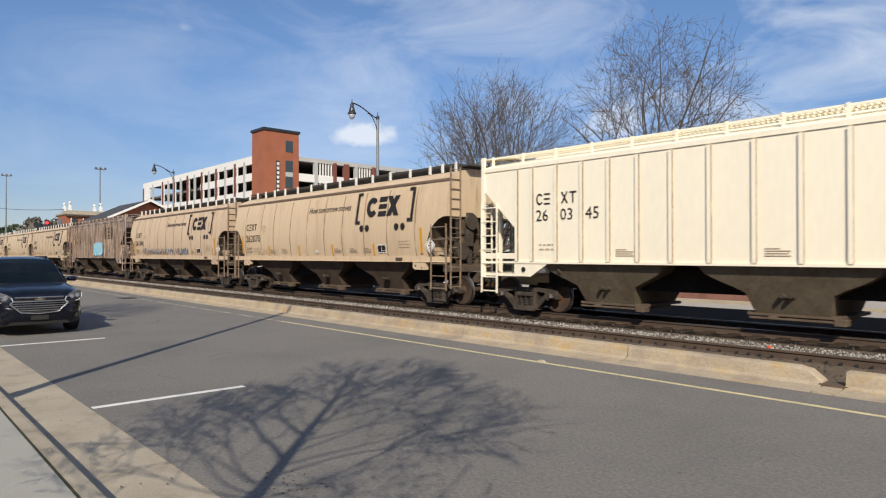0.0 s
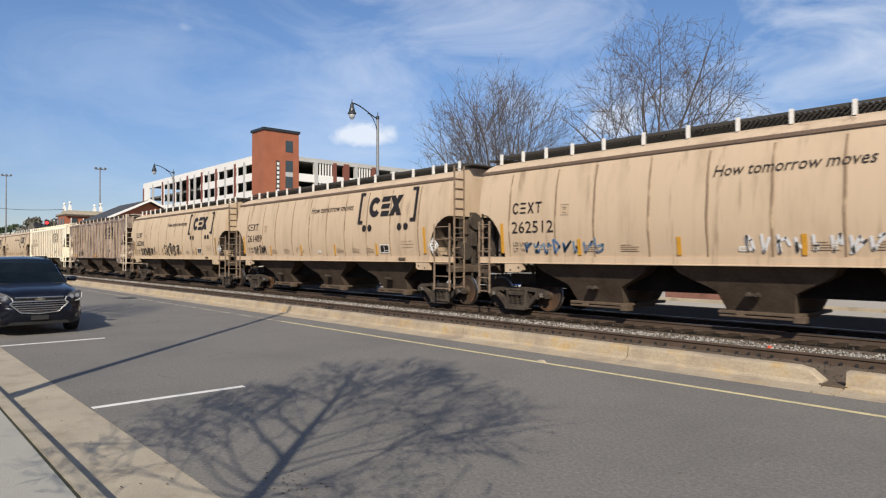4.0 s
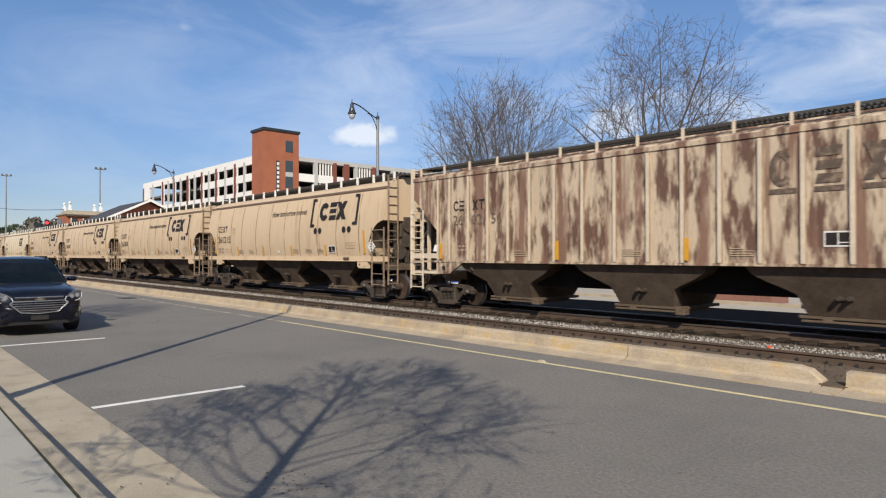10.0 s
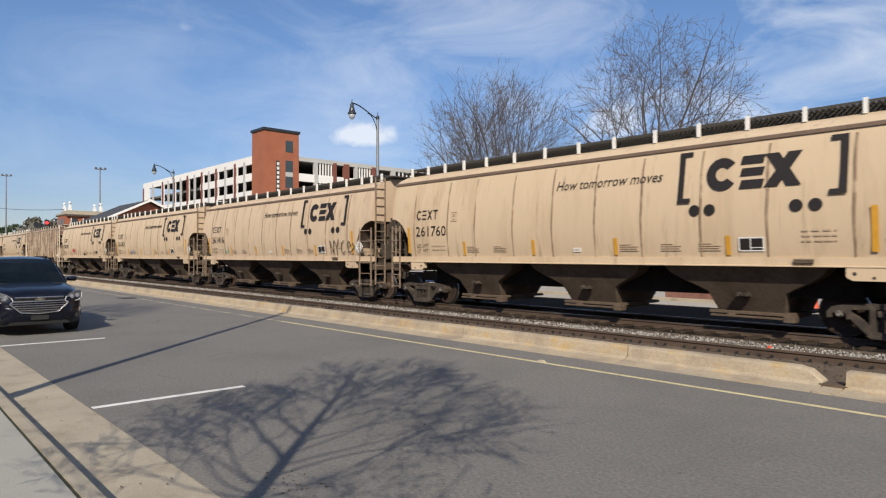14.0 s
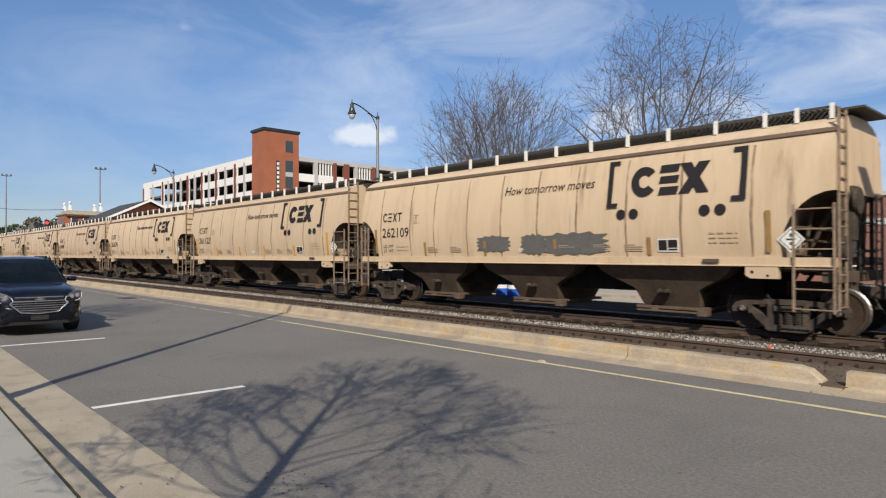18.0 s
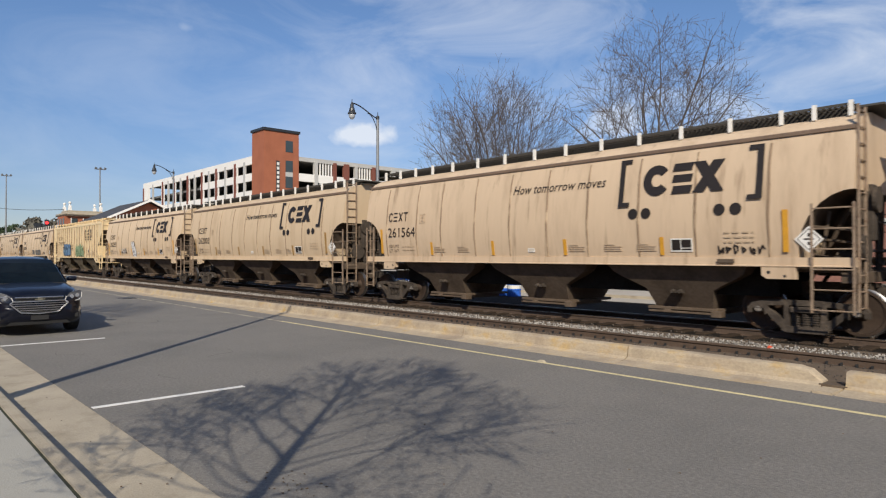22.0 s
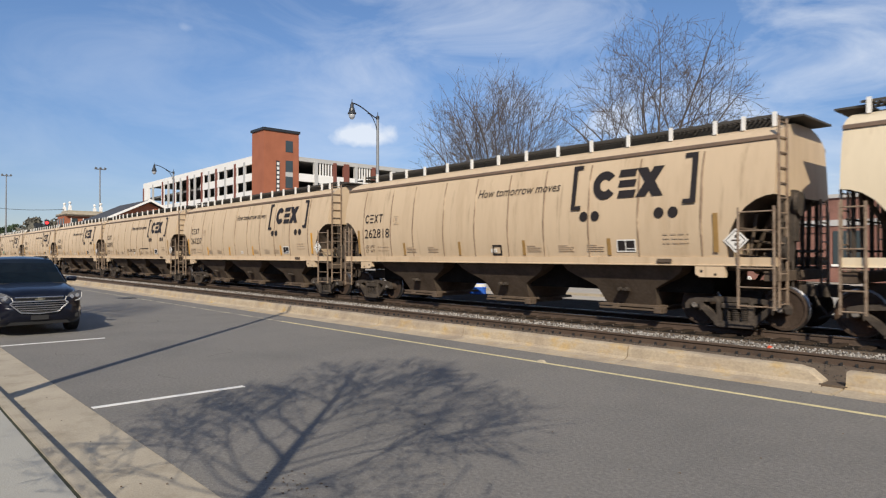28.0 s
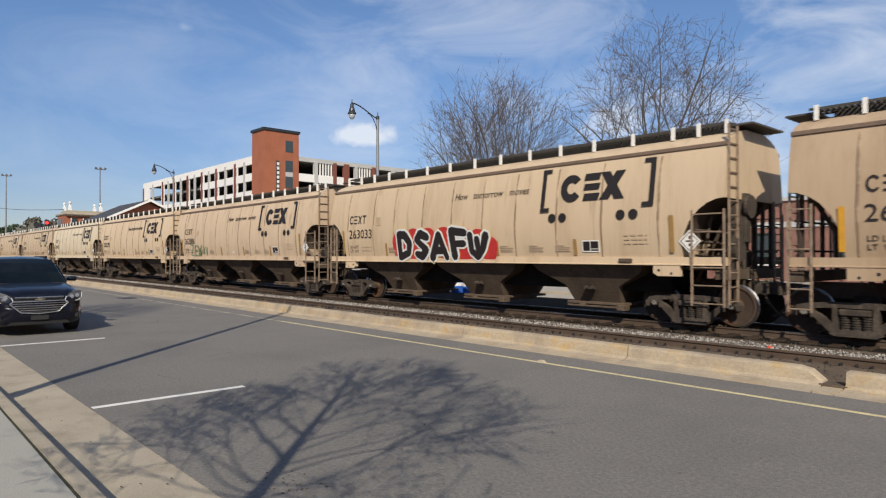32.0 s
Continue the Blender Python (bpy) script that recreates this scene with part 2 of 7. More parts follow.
M["dull_orange"] = mat("dirty_reflector", (0.32, 0.19, 0.06), 0.6, vary=0.2, scale=5)
M["white"] = mat("white_decal", (0.75, 0.73, 0.68), 0.5, vary=0.05)
M["hose"] = mat("black_rubber", (0.02, 0.02, 0.02), 0.7)
M["brick"] = mat("red_brick", (0.34, 0.115, 0.06), 0.9, vary=0.18, scale=0.5, fine=12, rand=0.05)
M["dark_brick"] = mat("maroon_brick", (0.19, 0.065, 0.045), 0.9, vary=0.18, scale=0.5, fine=12)
M["pink_brick"] = mat("weathered_pink_brick", (0.235, 0.115, 0.088), 0.9, vary=0.2, scale=0.6, fine=10, tint=(0.17, 0.08, 0.06), tint_at=(0.5, 0.7))
M["white_precast"] = mat("white_precast", (0.78, 0.76, 0.72), 0.8, vary=0.06, scale=0.3, fine=4)
M["grey_precast"] = mat("grey_precast", (0.45, 0.44, 0.42), 0.8, vary=0.08, scale=0.3, fine=4)
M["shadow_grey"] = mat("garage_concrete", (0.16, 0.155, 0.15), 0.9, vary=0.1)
M["glass"] = mat("dark_window_glass", (0.05, 0.065, 0.07), 0.12, vary=0.05)
M["tinted"] = mat("tinted_car_glass", (0.003, 0.006, 0.008), 0.03, vary=0.05, spec=0.28)
M["blue"] = mat("blue_plastic", (0.03, 0.13, 0.55), 0.4, vary=0.15, rand=0.15)
M["cone"] = mat("orange_cone_plastic", (0.62, 0.09, 0.04), 0.5, vary=0.1)
M["moss"] = mat("dark_joint_moss", (0.035, 0.038, 0.022), 0.95, vary=0.4, scale=4, fine=40)
# Near-black stands in for shade under and behind the train.
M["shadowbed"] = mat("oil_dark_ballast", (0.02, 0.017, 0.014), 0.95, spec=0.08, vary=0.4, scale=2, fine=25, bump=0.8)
M["slate"] = mat("dark_roof_shingle", (0.055, 0.056, 0.062), 0.85, vary=0.2, scale=1, fine=12)
M["red_lens"] = mat("red_signal_lens", (0.7, 0.02, 0.02), 0.3)
M["red_lens"].node_tree.nodes["Principled BSDF"].inputs["Emission Color"].default_value = (1, 0.03, 0.03, 1)
M["red_lens"].node_tree.nodes["Principled BSDF"].inputs["Emission Strength"].default_value = 2.5
M["bark"] = mat("grey_brown_bark", (0.095, 0.077, 0.065), 0.9, vary=0.25, scale=3, fine=20)
M["black_metal"] = mat("black_painted_metal", (0.025, 0.027, 0.03), 0.4, vary=0.1)
M["galv"] = mat("galvanised_pole", (0.24, 0.245, 0.25), 0.5, metal=0.3, vary=0.1)
M["navy"] = mat("navy_car_paint", (0.0022, 0.0035, 0.010), 0.32, metal=0.0, vary=0.05, spec=0.2, coat=0.6, coat_rough=0.05)
M["grass"] = mat("dry_grass", (0.12, 0.11, 0.055), 0.95, vary=0.3, scale=0.05, fine=3)
M["bare_clump"] = mat("hazy_bare_twigs", (0.13, 0.12, 0.095), 0.9, vary=0.3, scale=0.5, fine=3)
M["leaf"] = mat("evergreen_leaf", (0.035, 0.055, 0.022), 0.8, vary=0.4, scale=0.5, fine=3)

# ---- mesh tools ----


def box(bm, x0, y0, z0, x1, y1, z1, bevel=0.0):
    r = bmesh.ops.create_cube(bm, size=1.0)
    for v in r["verts"]:
        v.co = Vector((x0 + (v.co.x + 0.5) * (x1 - x0), y0 + (v.co.y + 0.5) * (y1 - y0), z0 + (v.co.z + 0.5) * (z1 - z0)))
    if bevel:
        es = {e for v in r["verts"] for e in v.link_edges}
        bmesh.ops.bevel(bm, geom=list(es), offset=bevel, segments=1, affect="EDGES")


def rod(bm, a, b, r, r2=None, seg=6, cap=True):
    a, b = Vector(a), Vector(b)
    d = b - a
    m = Matrix.Translation((a + b) / 2) @ d.to_track_quat("Z", "Y").to_matrix().to_4x4()
    bmesh.ops.create_cone(bm, cap_ends=cap, segments=seg, radius1=r, radius2=r if r2 is None else r2, depth=d.length, matrix=m)


def loft(bm, rings, cap=True, closed=True):
    vs = [[bm.verts.new(p) for p in ring] for ring in rings]
    k = len(vs[0])
    for a, b in zip(vs, vs[1:]):
        for i in range(k if closed else k - 1):
            j = (i + 1) % k
            bm.faces.new((a[i], a[j], b[j], b[i]))
    if cap and closed:
        bm.faces.new(list(reversed(vs[0])))
        bm.faces.new(vs[-1])
    return vs


def prism(bm, pts, y0, y1):
    """A flat outline in x and z, given thickness from y0 to y1."""
    loft(bm, [[(x, y0, z) for x, z in pts], [(x, y1, z) for x, z in pts]])


def mesh_of(name, bm, material, smooth=False):
    bmesh.ops.recalc_face_normals(bm, faces=bm.faces)
    me = bpy.data.meshes.new(name)
    bm.to_mesh(me)
    bm.free()
    for m in material if isinstance(material, (list, tuple)) else (material,):
        me.materials.append(m)
    if smooth:
        for p in me.polygons:
            p.use_smooth = True
    return me


def part(name, bm, material, parent=None, label="", at=None, smooth=False):
    ob = new(name, mesh_of(name, bm, material, smooth) if isinstance(bm, bmesh.types.BMesh) else bm)
    if parent:
        ob.parent = parent
    if at is not None:
        ob.matrix_basis = at
    return tagged(ob, label) if label else ob


def one_box(name, material, b, parent=None, bevel=0.0, label=""):
    bm = bmesh.new()
    box(bm, *b, bevel)
    return part(name, bm, material, parent, label)


def empty(name, m, label="", category="", group="", kind=""):
    ob = new(name)
    ob.matrix_basis = m
    return tagged(ob, label, category, group, kind)


def text_mesh(words, size, material, shear=0.0, space=1.0, stretch=1.0):
    """Flat lettering with a little thickness, standing in the xz plane, its left foot at the origin."""
    cu = bpy.data.curves.new("lettering", "FONT")
    cu.body, cu.size, cu.extrude, cu.shear, cu.space_character = words, size, 0.002, shear, space
    cu.resolution_u = 2
    ob = bpy.data.objects.new("lettering", cu)
    scene.collection.objects.link(ob)
    bpy.context.view_layer.update()
    me = bpy.data.meshes.new_from_object(ob)
    bpy.data.objects.remove(ob)
    bpy.data.curves.remove(cu)
    me.transform(Matrix.Rotation(radians(90), 4, "X") @ Matrix.Diagonal((stretch, 1, 1, 1)))
    me.materials.clear()
    me.materials.append(material)
    return me


# ---- ground and road ----
one_box("ground", M["grass"], (-2500, -900, -0.6, 1500, 2500, -0.06))
tagged(bpy.data.objects["ground"], "dry grass and earth reaching the horizon", "ground", kind="structure")
XL, XR = -420.0, 70.0
GROUND = [
    ("road", M["asphalt"], (XL, 1.98, -0.3, XR, 9.3, 0.0), "worn grey asphalt street beside the railway"),
    ("track_bed", M["dirt"], (XL, 9.94, -0.3, XR, 13.7, 0.03), "brown dirt beside the track"),
    # Coloured dark out to y 21.4, where the train throws its shadow.
    ("ballast_bed", M["shadowbed"], (XL, 13.7, -0.3, XR, 21.4, 0.02), "ballast bed coloured near-black as shade under the train"),
    ("parking_lot", M["lot"], (XL, 21.4, -0.3, XR, 50.5, -0.02), "pale asphalt car park behind the railway"),
    ("pavement", M["sidewalk"], (XL, -9.0, -0.3, XR, 1.05, 0.20), "pale concrete pavement with scored joints"),
]
for nm, ma, b, lab in GROUND:
    tagged(one_box(nm, ma, b), lab, nm.replace("_", " "), kind="structure")


def gutter_and_kerbs():
    bm = bmesh.new()
    prof = [(1.08, -0.3), (1.08, 0.20), (1.17, 0.20), (1.20, 0.195), (1.215, 0.175), (1.235, -0.02), (1.98, -0.004), (1.98, -0.3)]
    loft(bm, [[(x, y, z) for y, z in prof] for x in (XL, XR)])
    tagged(part("kerb", bm, M["concrete"]), "pale concrete kerb and gutter along the pavement", "kerb", kind="structure")
    tagged(one_box("pavement_joint", M["moss"], (XL, 1.05, -0.3, XR, 1.08, 0.19)), "mossy joint between pavement and kerb", "joint", kind="structure")
    for x in [-3.9 - 6.1 * i for i in range(8)]:
        one_box("score_line", M["moss"], (x - 0.006, -8.9, 0.195, x + 0.006, 1.05, 0.2015), bpy.data.objects["pavement"])
    # far kerb in cast lengths, worn and broken
    random.seed(4)
    joints = [-60.0, -52, -46.5, -41, -35.8, -30.5, -25.2, -20.4, -16.9, -13.2, -10.1, -6.05, -3.04]
    joints2 = [-2.78, 0.5, 3.5, 6.5, 12.0]
    root = empty("trackside_kerb", pose(0, 0, 0), "worn yellow-stained concrete kerb, chipped and broken", "kerb", kind="structure")
    for js in (joints, joints2):
        for a, b in zip(js, js[1:]):
            bm = bmesh.new()
            n = max(6, int((b - a) / 0.16))
            rings = []
            for i in range(n + 1):
                x = a + 0.012 + (b - a - 0.024) * i / n
                w = noise.noise((x * 0.4, 3.1, 0)) * 0.010
                h = 0.25 + noise.noise((x * 0.7, 9.1, 0)) * 0.008 + noise.noise((x * 5.0, 2.1, 0)) * 0.003
                if js is joints and b == -3.04:
                    h = max(0.075, h - max(0, (x + 3.26)) * 0.8)
                chip = noise.noise((x * 3.1, 5.5, 0)) * 0.004
                rings.append([(x, 9.22, -0.3), (x, 9.22 + w, 0.004), (x, 9.45, 0.012), (x, 9.62 + w * 1.5, 0.03), (x, 9.675 + w, 0.07), (x, 9.70 + w + chip, h - 0.04), (x, 9.72 + w + chip, h - 0.012), (x, 9.76 + w, h), (x, 9.90, h), (x, 9.95, h - 0.04), (x, 9.95, -0.3)])
            loft(bm, rings)
            part("kerb_length", bm, M["kerb"], root)
    bm = bmesh.new()
    box(bm, XL, 9.7, -0.3, -60.0, 9.95, 0.24)
    part("kerb_length", bm, M["kerb"], root)
    one_box("kerb_patch", M["dirt"], (-3.08, 9.64, -0.3, -2.74, 9.95, 0.06), root)
    one_box("kerb_pan", M["kerb"], (-3.028, 9.22, -0.3, -2.792, 9.64, 0.03), root)
    # painted lines
    bm = bmesh.new()
    box(bm, -60.0, 8.41, -0.001, -16.0, 8.485, 0.004)
    tagged(part("yellow_line", bm, M["worn_yellow"]), "yellow edge line worn almost away", "road marking", kind="structure")
    bm = bmesh.new()
    box(bm, -16.0, 8.41, -0.001, XR, 8.485, 0.004)
    tagged(part("yellow_line", bm, M["yellow"]), "faded yellow edge line on asphalt", "road marking", kind="structure")
    for x in (-8.4, -15.3, -22.2, -29.1, -1.5):
        bm = bmesh.new()
        box(bm, x - 0.05, 2.0, -0.001, x + 0.05, 3.88, 0.004)
        tagged(part("stall_line", bm, M["white_line"]), "white painted parking stall line", "road marking", "stall lines", kind="structure")


gutter_and_kerbs()

RAIL = 0.18
TRACK_Y = 15.22
RAIL_PROFILE = [(-0.07, -0.18), (0.07, -0.18), (0.07, -0.165), (0.015, -0.14), (0.012, -0.05), (0.036, -0.035), (0.036, -0.006), (0.028, 0), (-0.028, 0), (-0.036, -0.006), (-0.036, -0.035), (-0.012, -0.05), (-0.015, -0.14), (-0.07, -0.165)]


def rails():
    for y, shiny in ((11.68, False), (14.5, True), (15.94, True)):
        bm = bmesh.new()
        loft(bm, [[(x, y + a, RAIL + b) for a, b in RAIL_PROFILE] for x in (XL, XR)])
        ob = part("rail", bm, (M["rust_rail"], M["polished"]))
        if shiny:
            for p in ob.data.polygons:
                if p.center.z > RAIL - 0.004 or (y > 15 and p.center.z > RAIL - 0.03):
                    p.material_index = 1
        tagged(ob, "rusty steel rail with a polished head" if shiny else "old rusty rail along the kerb", "rail", "rails", kind="structure")


rails()


def stones(name, x0, x1, y0, y1, z, n, size, seed, material, label):
    """Loose stones as one object: small uneven lumps, denser towards the street."""
    rnd = random.Random(seed)
    vs, fs = [], []
    oct6 = ((1, 0, 0), (-1, 0, 0), (0, 1, 0), (0, -1, 0), (0, 0, 1), (0, 0, -1))
    tri = ((0, 2, 4), (2, 1, 4), (1, 3, 4), (3, 0, 4), (2, 0, 5), (1, 2, 5), (3, 1, 5), (0, 3, 5))
    for i in range(n):
        u = rnd.random() ** 1.7
        x, y = x1 - (x1 - x0) * u, rnd.uniform(y0, y1)
        s = size * rnd.uniform(0.7, 1.35) * (1 + 1.2 * u)
        m = Matrix.Translation((x, y, z + rnd.uniform(-0.01, 0.03))) @ Euler((rnd.uniform(0, 6), rnd.uniform(0, 6), rnd.uniform(0, 6))).to_matrix().to_4x4()
        b = len(vs)
        for p in oct6:
            q = Vector((p[0] * rnd.uniform(0.7, 1.2), p[1] * rnd.uniform(0.7, 1.2), p[2] * rnd.uniform(0.5, 1.0))) * s
            vs.append(tuple(m @ q))
        fs += [(b + a, b + c, b + d) for a, c, d in tri]
    me = bpy.data.meshes.new(name)
    me.from_pydata(vs, [], fs)
    me.materials.append(material)
    return tagged(new(name, me), label, "gravel", kind="stuff")


def island_mat(name, lo, hi):
    m = bpy.data.materials.new(name)
    m.use_nodes = True
    n, l = m.node_tree.nodes, m.node_tree.links
    b = n["Principled BSDF"]
    b.inputs["Roughness"].default_value = 0.9
    g = n.new("ShaderNodeNewGeometry")
    r = n.new("ShaderNodeValToRGB")
    r.color_ramp.elements[0].color, r.color_ramp.elements[1].color = (*lo, 1), (*hi, 1)
    l.new(g.outputs["Random Per Island"], r.inputs["Fac"])
    l.new(r.outputs["Color"], b.inputs["Base Color"])
    return m


M["stone"] = island_mat("crushed_stone", (0.11, 0.10, 0.088), (0.42, 0.39, 0.35))
# Dark brown stones; between the sleepers their darkness is painted shade.
M["dark_stone"] = island_mat("oily_stone", (0.03, 0.025, 0.02), (0.13, 0.105, 0.085))
stones("gravel", -75, 9, 11.8, 13.22, 0.03, 26000, 0.022, 2, M["stone"], "pale crushed-stone ballast between the rails")
stones("gravel", -60, 9, 14.65, 16.9, 0.02, 8000, 0.040, 3, M["dark_stone"], "ballast between the sleepers, darkened as shade under the train")
stones("gravel", -30, 9, 13.2, 14.3, 0.022, 1200, 0.014, 7, M["dark_stone"], "brown dirt and scattered stones beside the rail")
stones("gravel", -30, 9, 10.2, 11.6, 0.028, 2500, 0.012, 4, M["dark_stone"], "brown dirt and small stones behind the kerb")


def track_details():
    bed = bpy.data.objects["ballast_bed"]
    bm = bmesh.new()
    box(bm, -0.11, -1.3, -0.17, 0.11, 1.3, 0.0, 0.01)
    tie = mesh_of("sleeper", bm, M["tie"])
    for i in range(150):
        part("sleeper", tie, None, bed, at=pose(8.0 - 0.53 * i, TRACK_Y, 0.055, 0, 0, (i * 37 % 7 - 3) * 0.3))
    rails_ = [o for o in bpy.data.objects if o.name.startswith("rail") and o.type == "MESH" and o.data.name.startswith("rail")]
    near = min(rails_, key=lambda o: min(v.co.y for v in o.data.vertices))
    bm = bmesh.new()
    box(bm, -0.10, -0.10, -0.172, 0.10, -0.02, -0.15)
    box(bm, -0.12, -0.075, -0.165, -0.09, -0.03, -0.10)
    box(bm, 0.09, -0.075, -0.165, 0.12, -0.03, -0.10)
    an = mesh_of("rail_anchor", bm, M["hose"])
    random.seed(6)
    for i in range(90):
        part("rail_anchor", an, None, near, at=pose(5.0 - 0.5 * i + random.uniform(-0.1, 0.1), 11.68, RAIL))
    bm = bmesh.new()
    loft(bm, [[(0.0, 0.0, 0.0), (0.16, 0.03, 0.01), (0.14, 0.12, 0.0), (0.02, 0.1, 0.02)], [(0.02, 0.01, 0.07), (0.13, 0.04, 0.05), (0.12, 0.1, 0.06), (0.03, 0.09, 0.09)]])
    tagged(part("plastic_scrap", bm, M["cone"], at=pose(-4.9, 12.6, 0.05) @ Matrix.Diagonal((0.6, 0.6, 0.6, 1))), "crumpled orange plastic scrap on the ballast", "litter")


track_details()

# ---- railway cars ----


def side_y(z):
    """Half width of the curved side at a height above the rail."""
    return 1.62 - (0.22 if z > 2.4 else 0.32) * ((z - 2.4) / 1.6) ** 2


HALF = 7.77
SILL, EAVE = 1.39, 4.04


def smooth_body():
    bm = bmesh.new()
    rings = []
    xs = [-HALF, -7.6, -7.4, -7.2, -7.0, -6.88, -6.81, -6.78, 0, 6.78, 6.81, 6.88, 7.0, 7.2, 7.4, 7.6, HALF]
    for x in xs:
        e = max(0.0, abs(x) - 6.78) / (HALF - 6.78)
        zb = SILL + 0.17 + 1.30 * math.sqrt(max(0, 1 - (1 - e) ** 2))
        zs = [zb + (EAVE - zb) * i / 12 for i in range(13)]
        half = [(side_y(z), z) for z in zs] + [(1.36, EAVE + 0.06), (1.20, EAVE + 0.18), (0.9, EAVE + 0.31), (0.5, EAVE + 0.40)]
        rings.append([(x, -y, z) for y, z in half] + [(x, y, z) for y, z in reversed(half)])
    loft(bm, rings)
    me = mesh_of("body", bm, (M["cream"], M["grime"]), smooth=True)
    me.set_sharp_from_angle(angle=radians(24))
    # Downward faces take the dark colour as painted shade.
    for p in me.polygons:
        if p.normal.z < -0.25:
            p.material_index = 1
    return me


def seam_mesh():
    bm = bmesh.new()
    rings = []
    for i in range(9):
        z = SILL + 0.2 + (EAVE - 0.12 - SILL - 0.2) * i / 8
        y = -side_y(z)
        wob = 0.008 * math.sin(i * 1.7)
        w = 0.020 + 0.016 * math.sin(math.pi * min(1, (8.6 - i) / 9))
        rings.append([(wob - w * 1.3, y + 0.01, z), (wob - w * 0.6, y - 0.014, z), (wob + w * 0.6, y - 0.014, z), (wob + w * 1.3, y + 0.01, z)])
    loft(bm, rings)
    return mesh_of("weld_seam", bm, M["seam"])


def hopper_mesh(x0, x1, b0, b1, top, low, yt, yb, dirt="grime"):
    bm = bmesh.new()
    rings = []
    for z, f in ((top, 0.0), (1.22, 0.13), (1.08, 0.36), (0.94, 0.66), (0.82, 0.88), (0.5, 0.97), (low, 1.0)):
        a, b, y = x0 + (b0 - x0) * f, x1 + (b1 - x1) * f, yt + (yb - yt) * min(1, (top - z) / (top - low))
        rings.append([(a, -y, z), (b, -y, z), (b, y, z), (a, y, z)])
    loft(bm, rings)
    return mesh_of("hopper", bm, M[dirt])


def gate_mesh(w):
    bm = bmesh.new()
    box(bm, -w, -1.0, 0.33, w, 1.0, 0.40, 0.01)
    box(bm, -w * 0.85, -0.7, 0.24, w * 0.85, 0.7, 0.33, 0.01)
    rod(bm, (-w * 0.9, -1.08, 0.29), (w * 1.15, -1.08, 0.29), 0.028)
    box(bm, w * 0.9, -1.12, 0.22, w * 1.15, -0.85, 0.36, 0.01)
    box(bm, -w * 0.5, -1.06, 0.25, -w * 0.3, -0.9, 0.34, 0.01)
    return mesh_of("outlet_gate", bm, M["gate"])


def wheelset_mesh():
    bm = bmesh.new()
    seg = 28
    for s in (-1, 1):
        prof = [(0.0, 0.66), (0.10, 0.66), (0.13, 0.70), (0.37, 0.70), (0.385, 0.675), (0.485, 0.675), (0.485, 0.70), (0.462, 0.712), (0.457, 0.80), (0.40, 0.805), (0.385, 0.78), (0.16, 0.745), (0.12, 0.80), (0.10, 0.86), (0.085, 0.87), (0.085, 1.0), (0.06, 1.10)]
        rings = [[(r * math.cos(6.2832 * i / seg), s * y, r * math.sin(6.2832 * i / seg)) for i in range(seg)] for r, y in prof[1:]]
        loft(bm, rings)
        # bolts of the bearing cap
        for i in range(3):
            a = 2.094 * i
            rod(bm, (0.045 * math.cos(a), s * 1.09, 0.045 * math.sin(a)), (0.045 * math.cos(a), s * 1.125, 0.045 * math.sin(a)), 0.016)
    rod(bm, (0, -0.68, 0), (0, 0.68, 0), 0.085, seg=12)
    me = mesh_of("wheelset", bm, (M["wheel"], M["polished"], M["bearing"]))
    for p in me.polygons:
        r = math.hypot(p.center.x, p.center.z)
        if r > 0.45 and abs(p.center.y) > 0.69:
            p.material_index = 1
        elif abs(p.center.y) > 0.95:
            p.material_index = 2
    return me


WB = 0.915


def side_frame_mesh(s):
    """Cast side frame: arched top chord, sloping tension bar, two windows and a spring opening."""
    bm = bmesh.new()
    y0, y1 = (-1.10, -0.96)

    def bar(pts, y0=y0, y1=y1):
        prism(bm, pts, y0, y1)
    # end pedestals over the bearings
    for q in (-1, 1):
        bar([(q * 1.13, 0.40), (q * 1.13, 0.52), (q * 1.04, 0.62), (q * 0.86, 0.66), (q * 0.72, 0.62), (q * 0.70, 0.44), (q * 0.78, 0.36), (q * 0.80, 0.50), (q * 1.03, 0.50), (q * 1.05, 0.40)])
        bar([(q * 0.74, 0.40), (q * 0.74, 0.54), (q * 0.36, 0.26), (q * 0.36, 0.10), (q * 0.44, 0.10)])
        bar([(q * 0.40, 0.60), (q * 0.30, 0.60), (q * 0.28, 0.12), (q * 0.40, 0.12)])
    bar([(-0.86, 0.56), (-0.86, 0.66), (-0.40, 0.70), (0.40, 0.70), (0.86, 0.66), (0.86, 0.56), (0.35, 0.59), (-0.35, 0.59)])
    bar([(-0.44, 0.08), (-0.40, 0.17), (0.40, 0.17), (0.44, 0.08), (0.36, 0.04), (-0.36, 0.04)], -1.14, -0.92)
    if s > 0:
        for v in bm.verts:
            v.co.y = -v.co.y
    return mesh_of("side_frame", bm, M["truck"])


def spring_mesh():
    bm = bmesh.new()
    prof = [(0.03, 0.165)]
    for i in range(6):
        z = 0.17 + i * 0.046
        prof += [(0.088, z), (0.088, z + 0.024), (0.06, z + 0.028), (0.06, z + 0.042)]
    prof.append((0.03, 0.45))
    loft(bm, [[(r * math.cos(6.2832 * i / 10), r * math.sin(6.2832 * i / 10), z) for i in range(10)] for r, z in prof])
    return mesh_of("spring", bm, M["truck"])


def bolster_end_mesh():
    bm = bmesh.new()
    box(bm, -0.27, -0.12, 0.44, 0.27, 0.12, 0.57, 0.02)
    return mesh_of("bolster_end", bm, M["truck"])


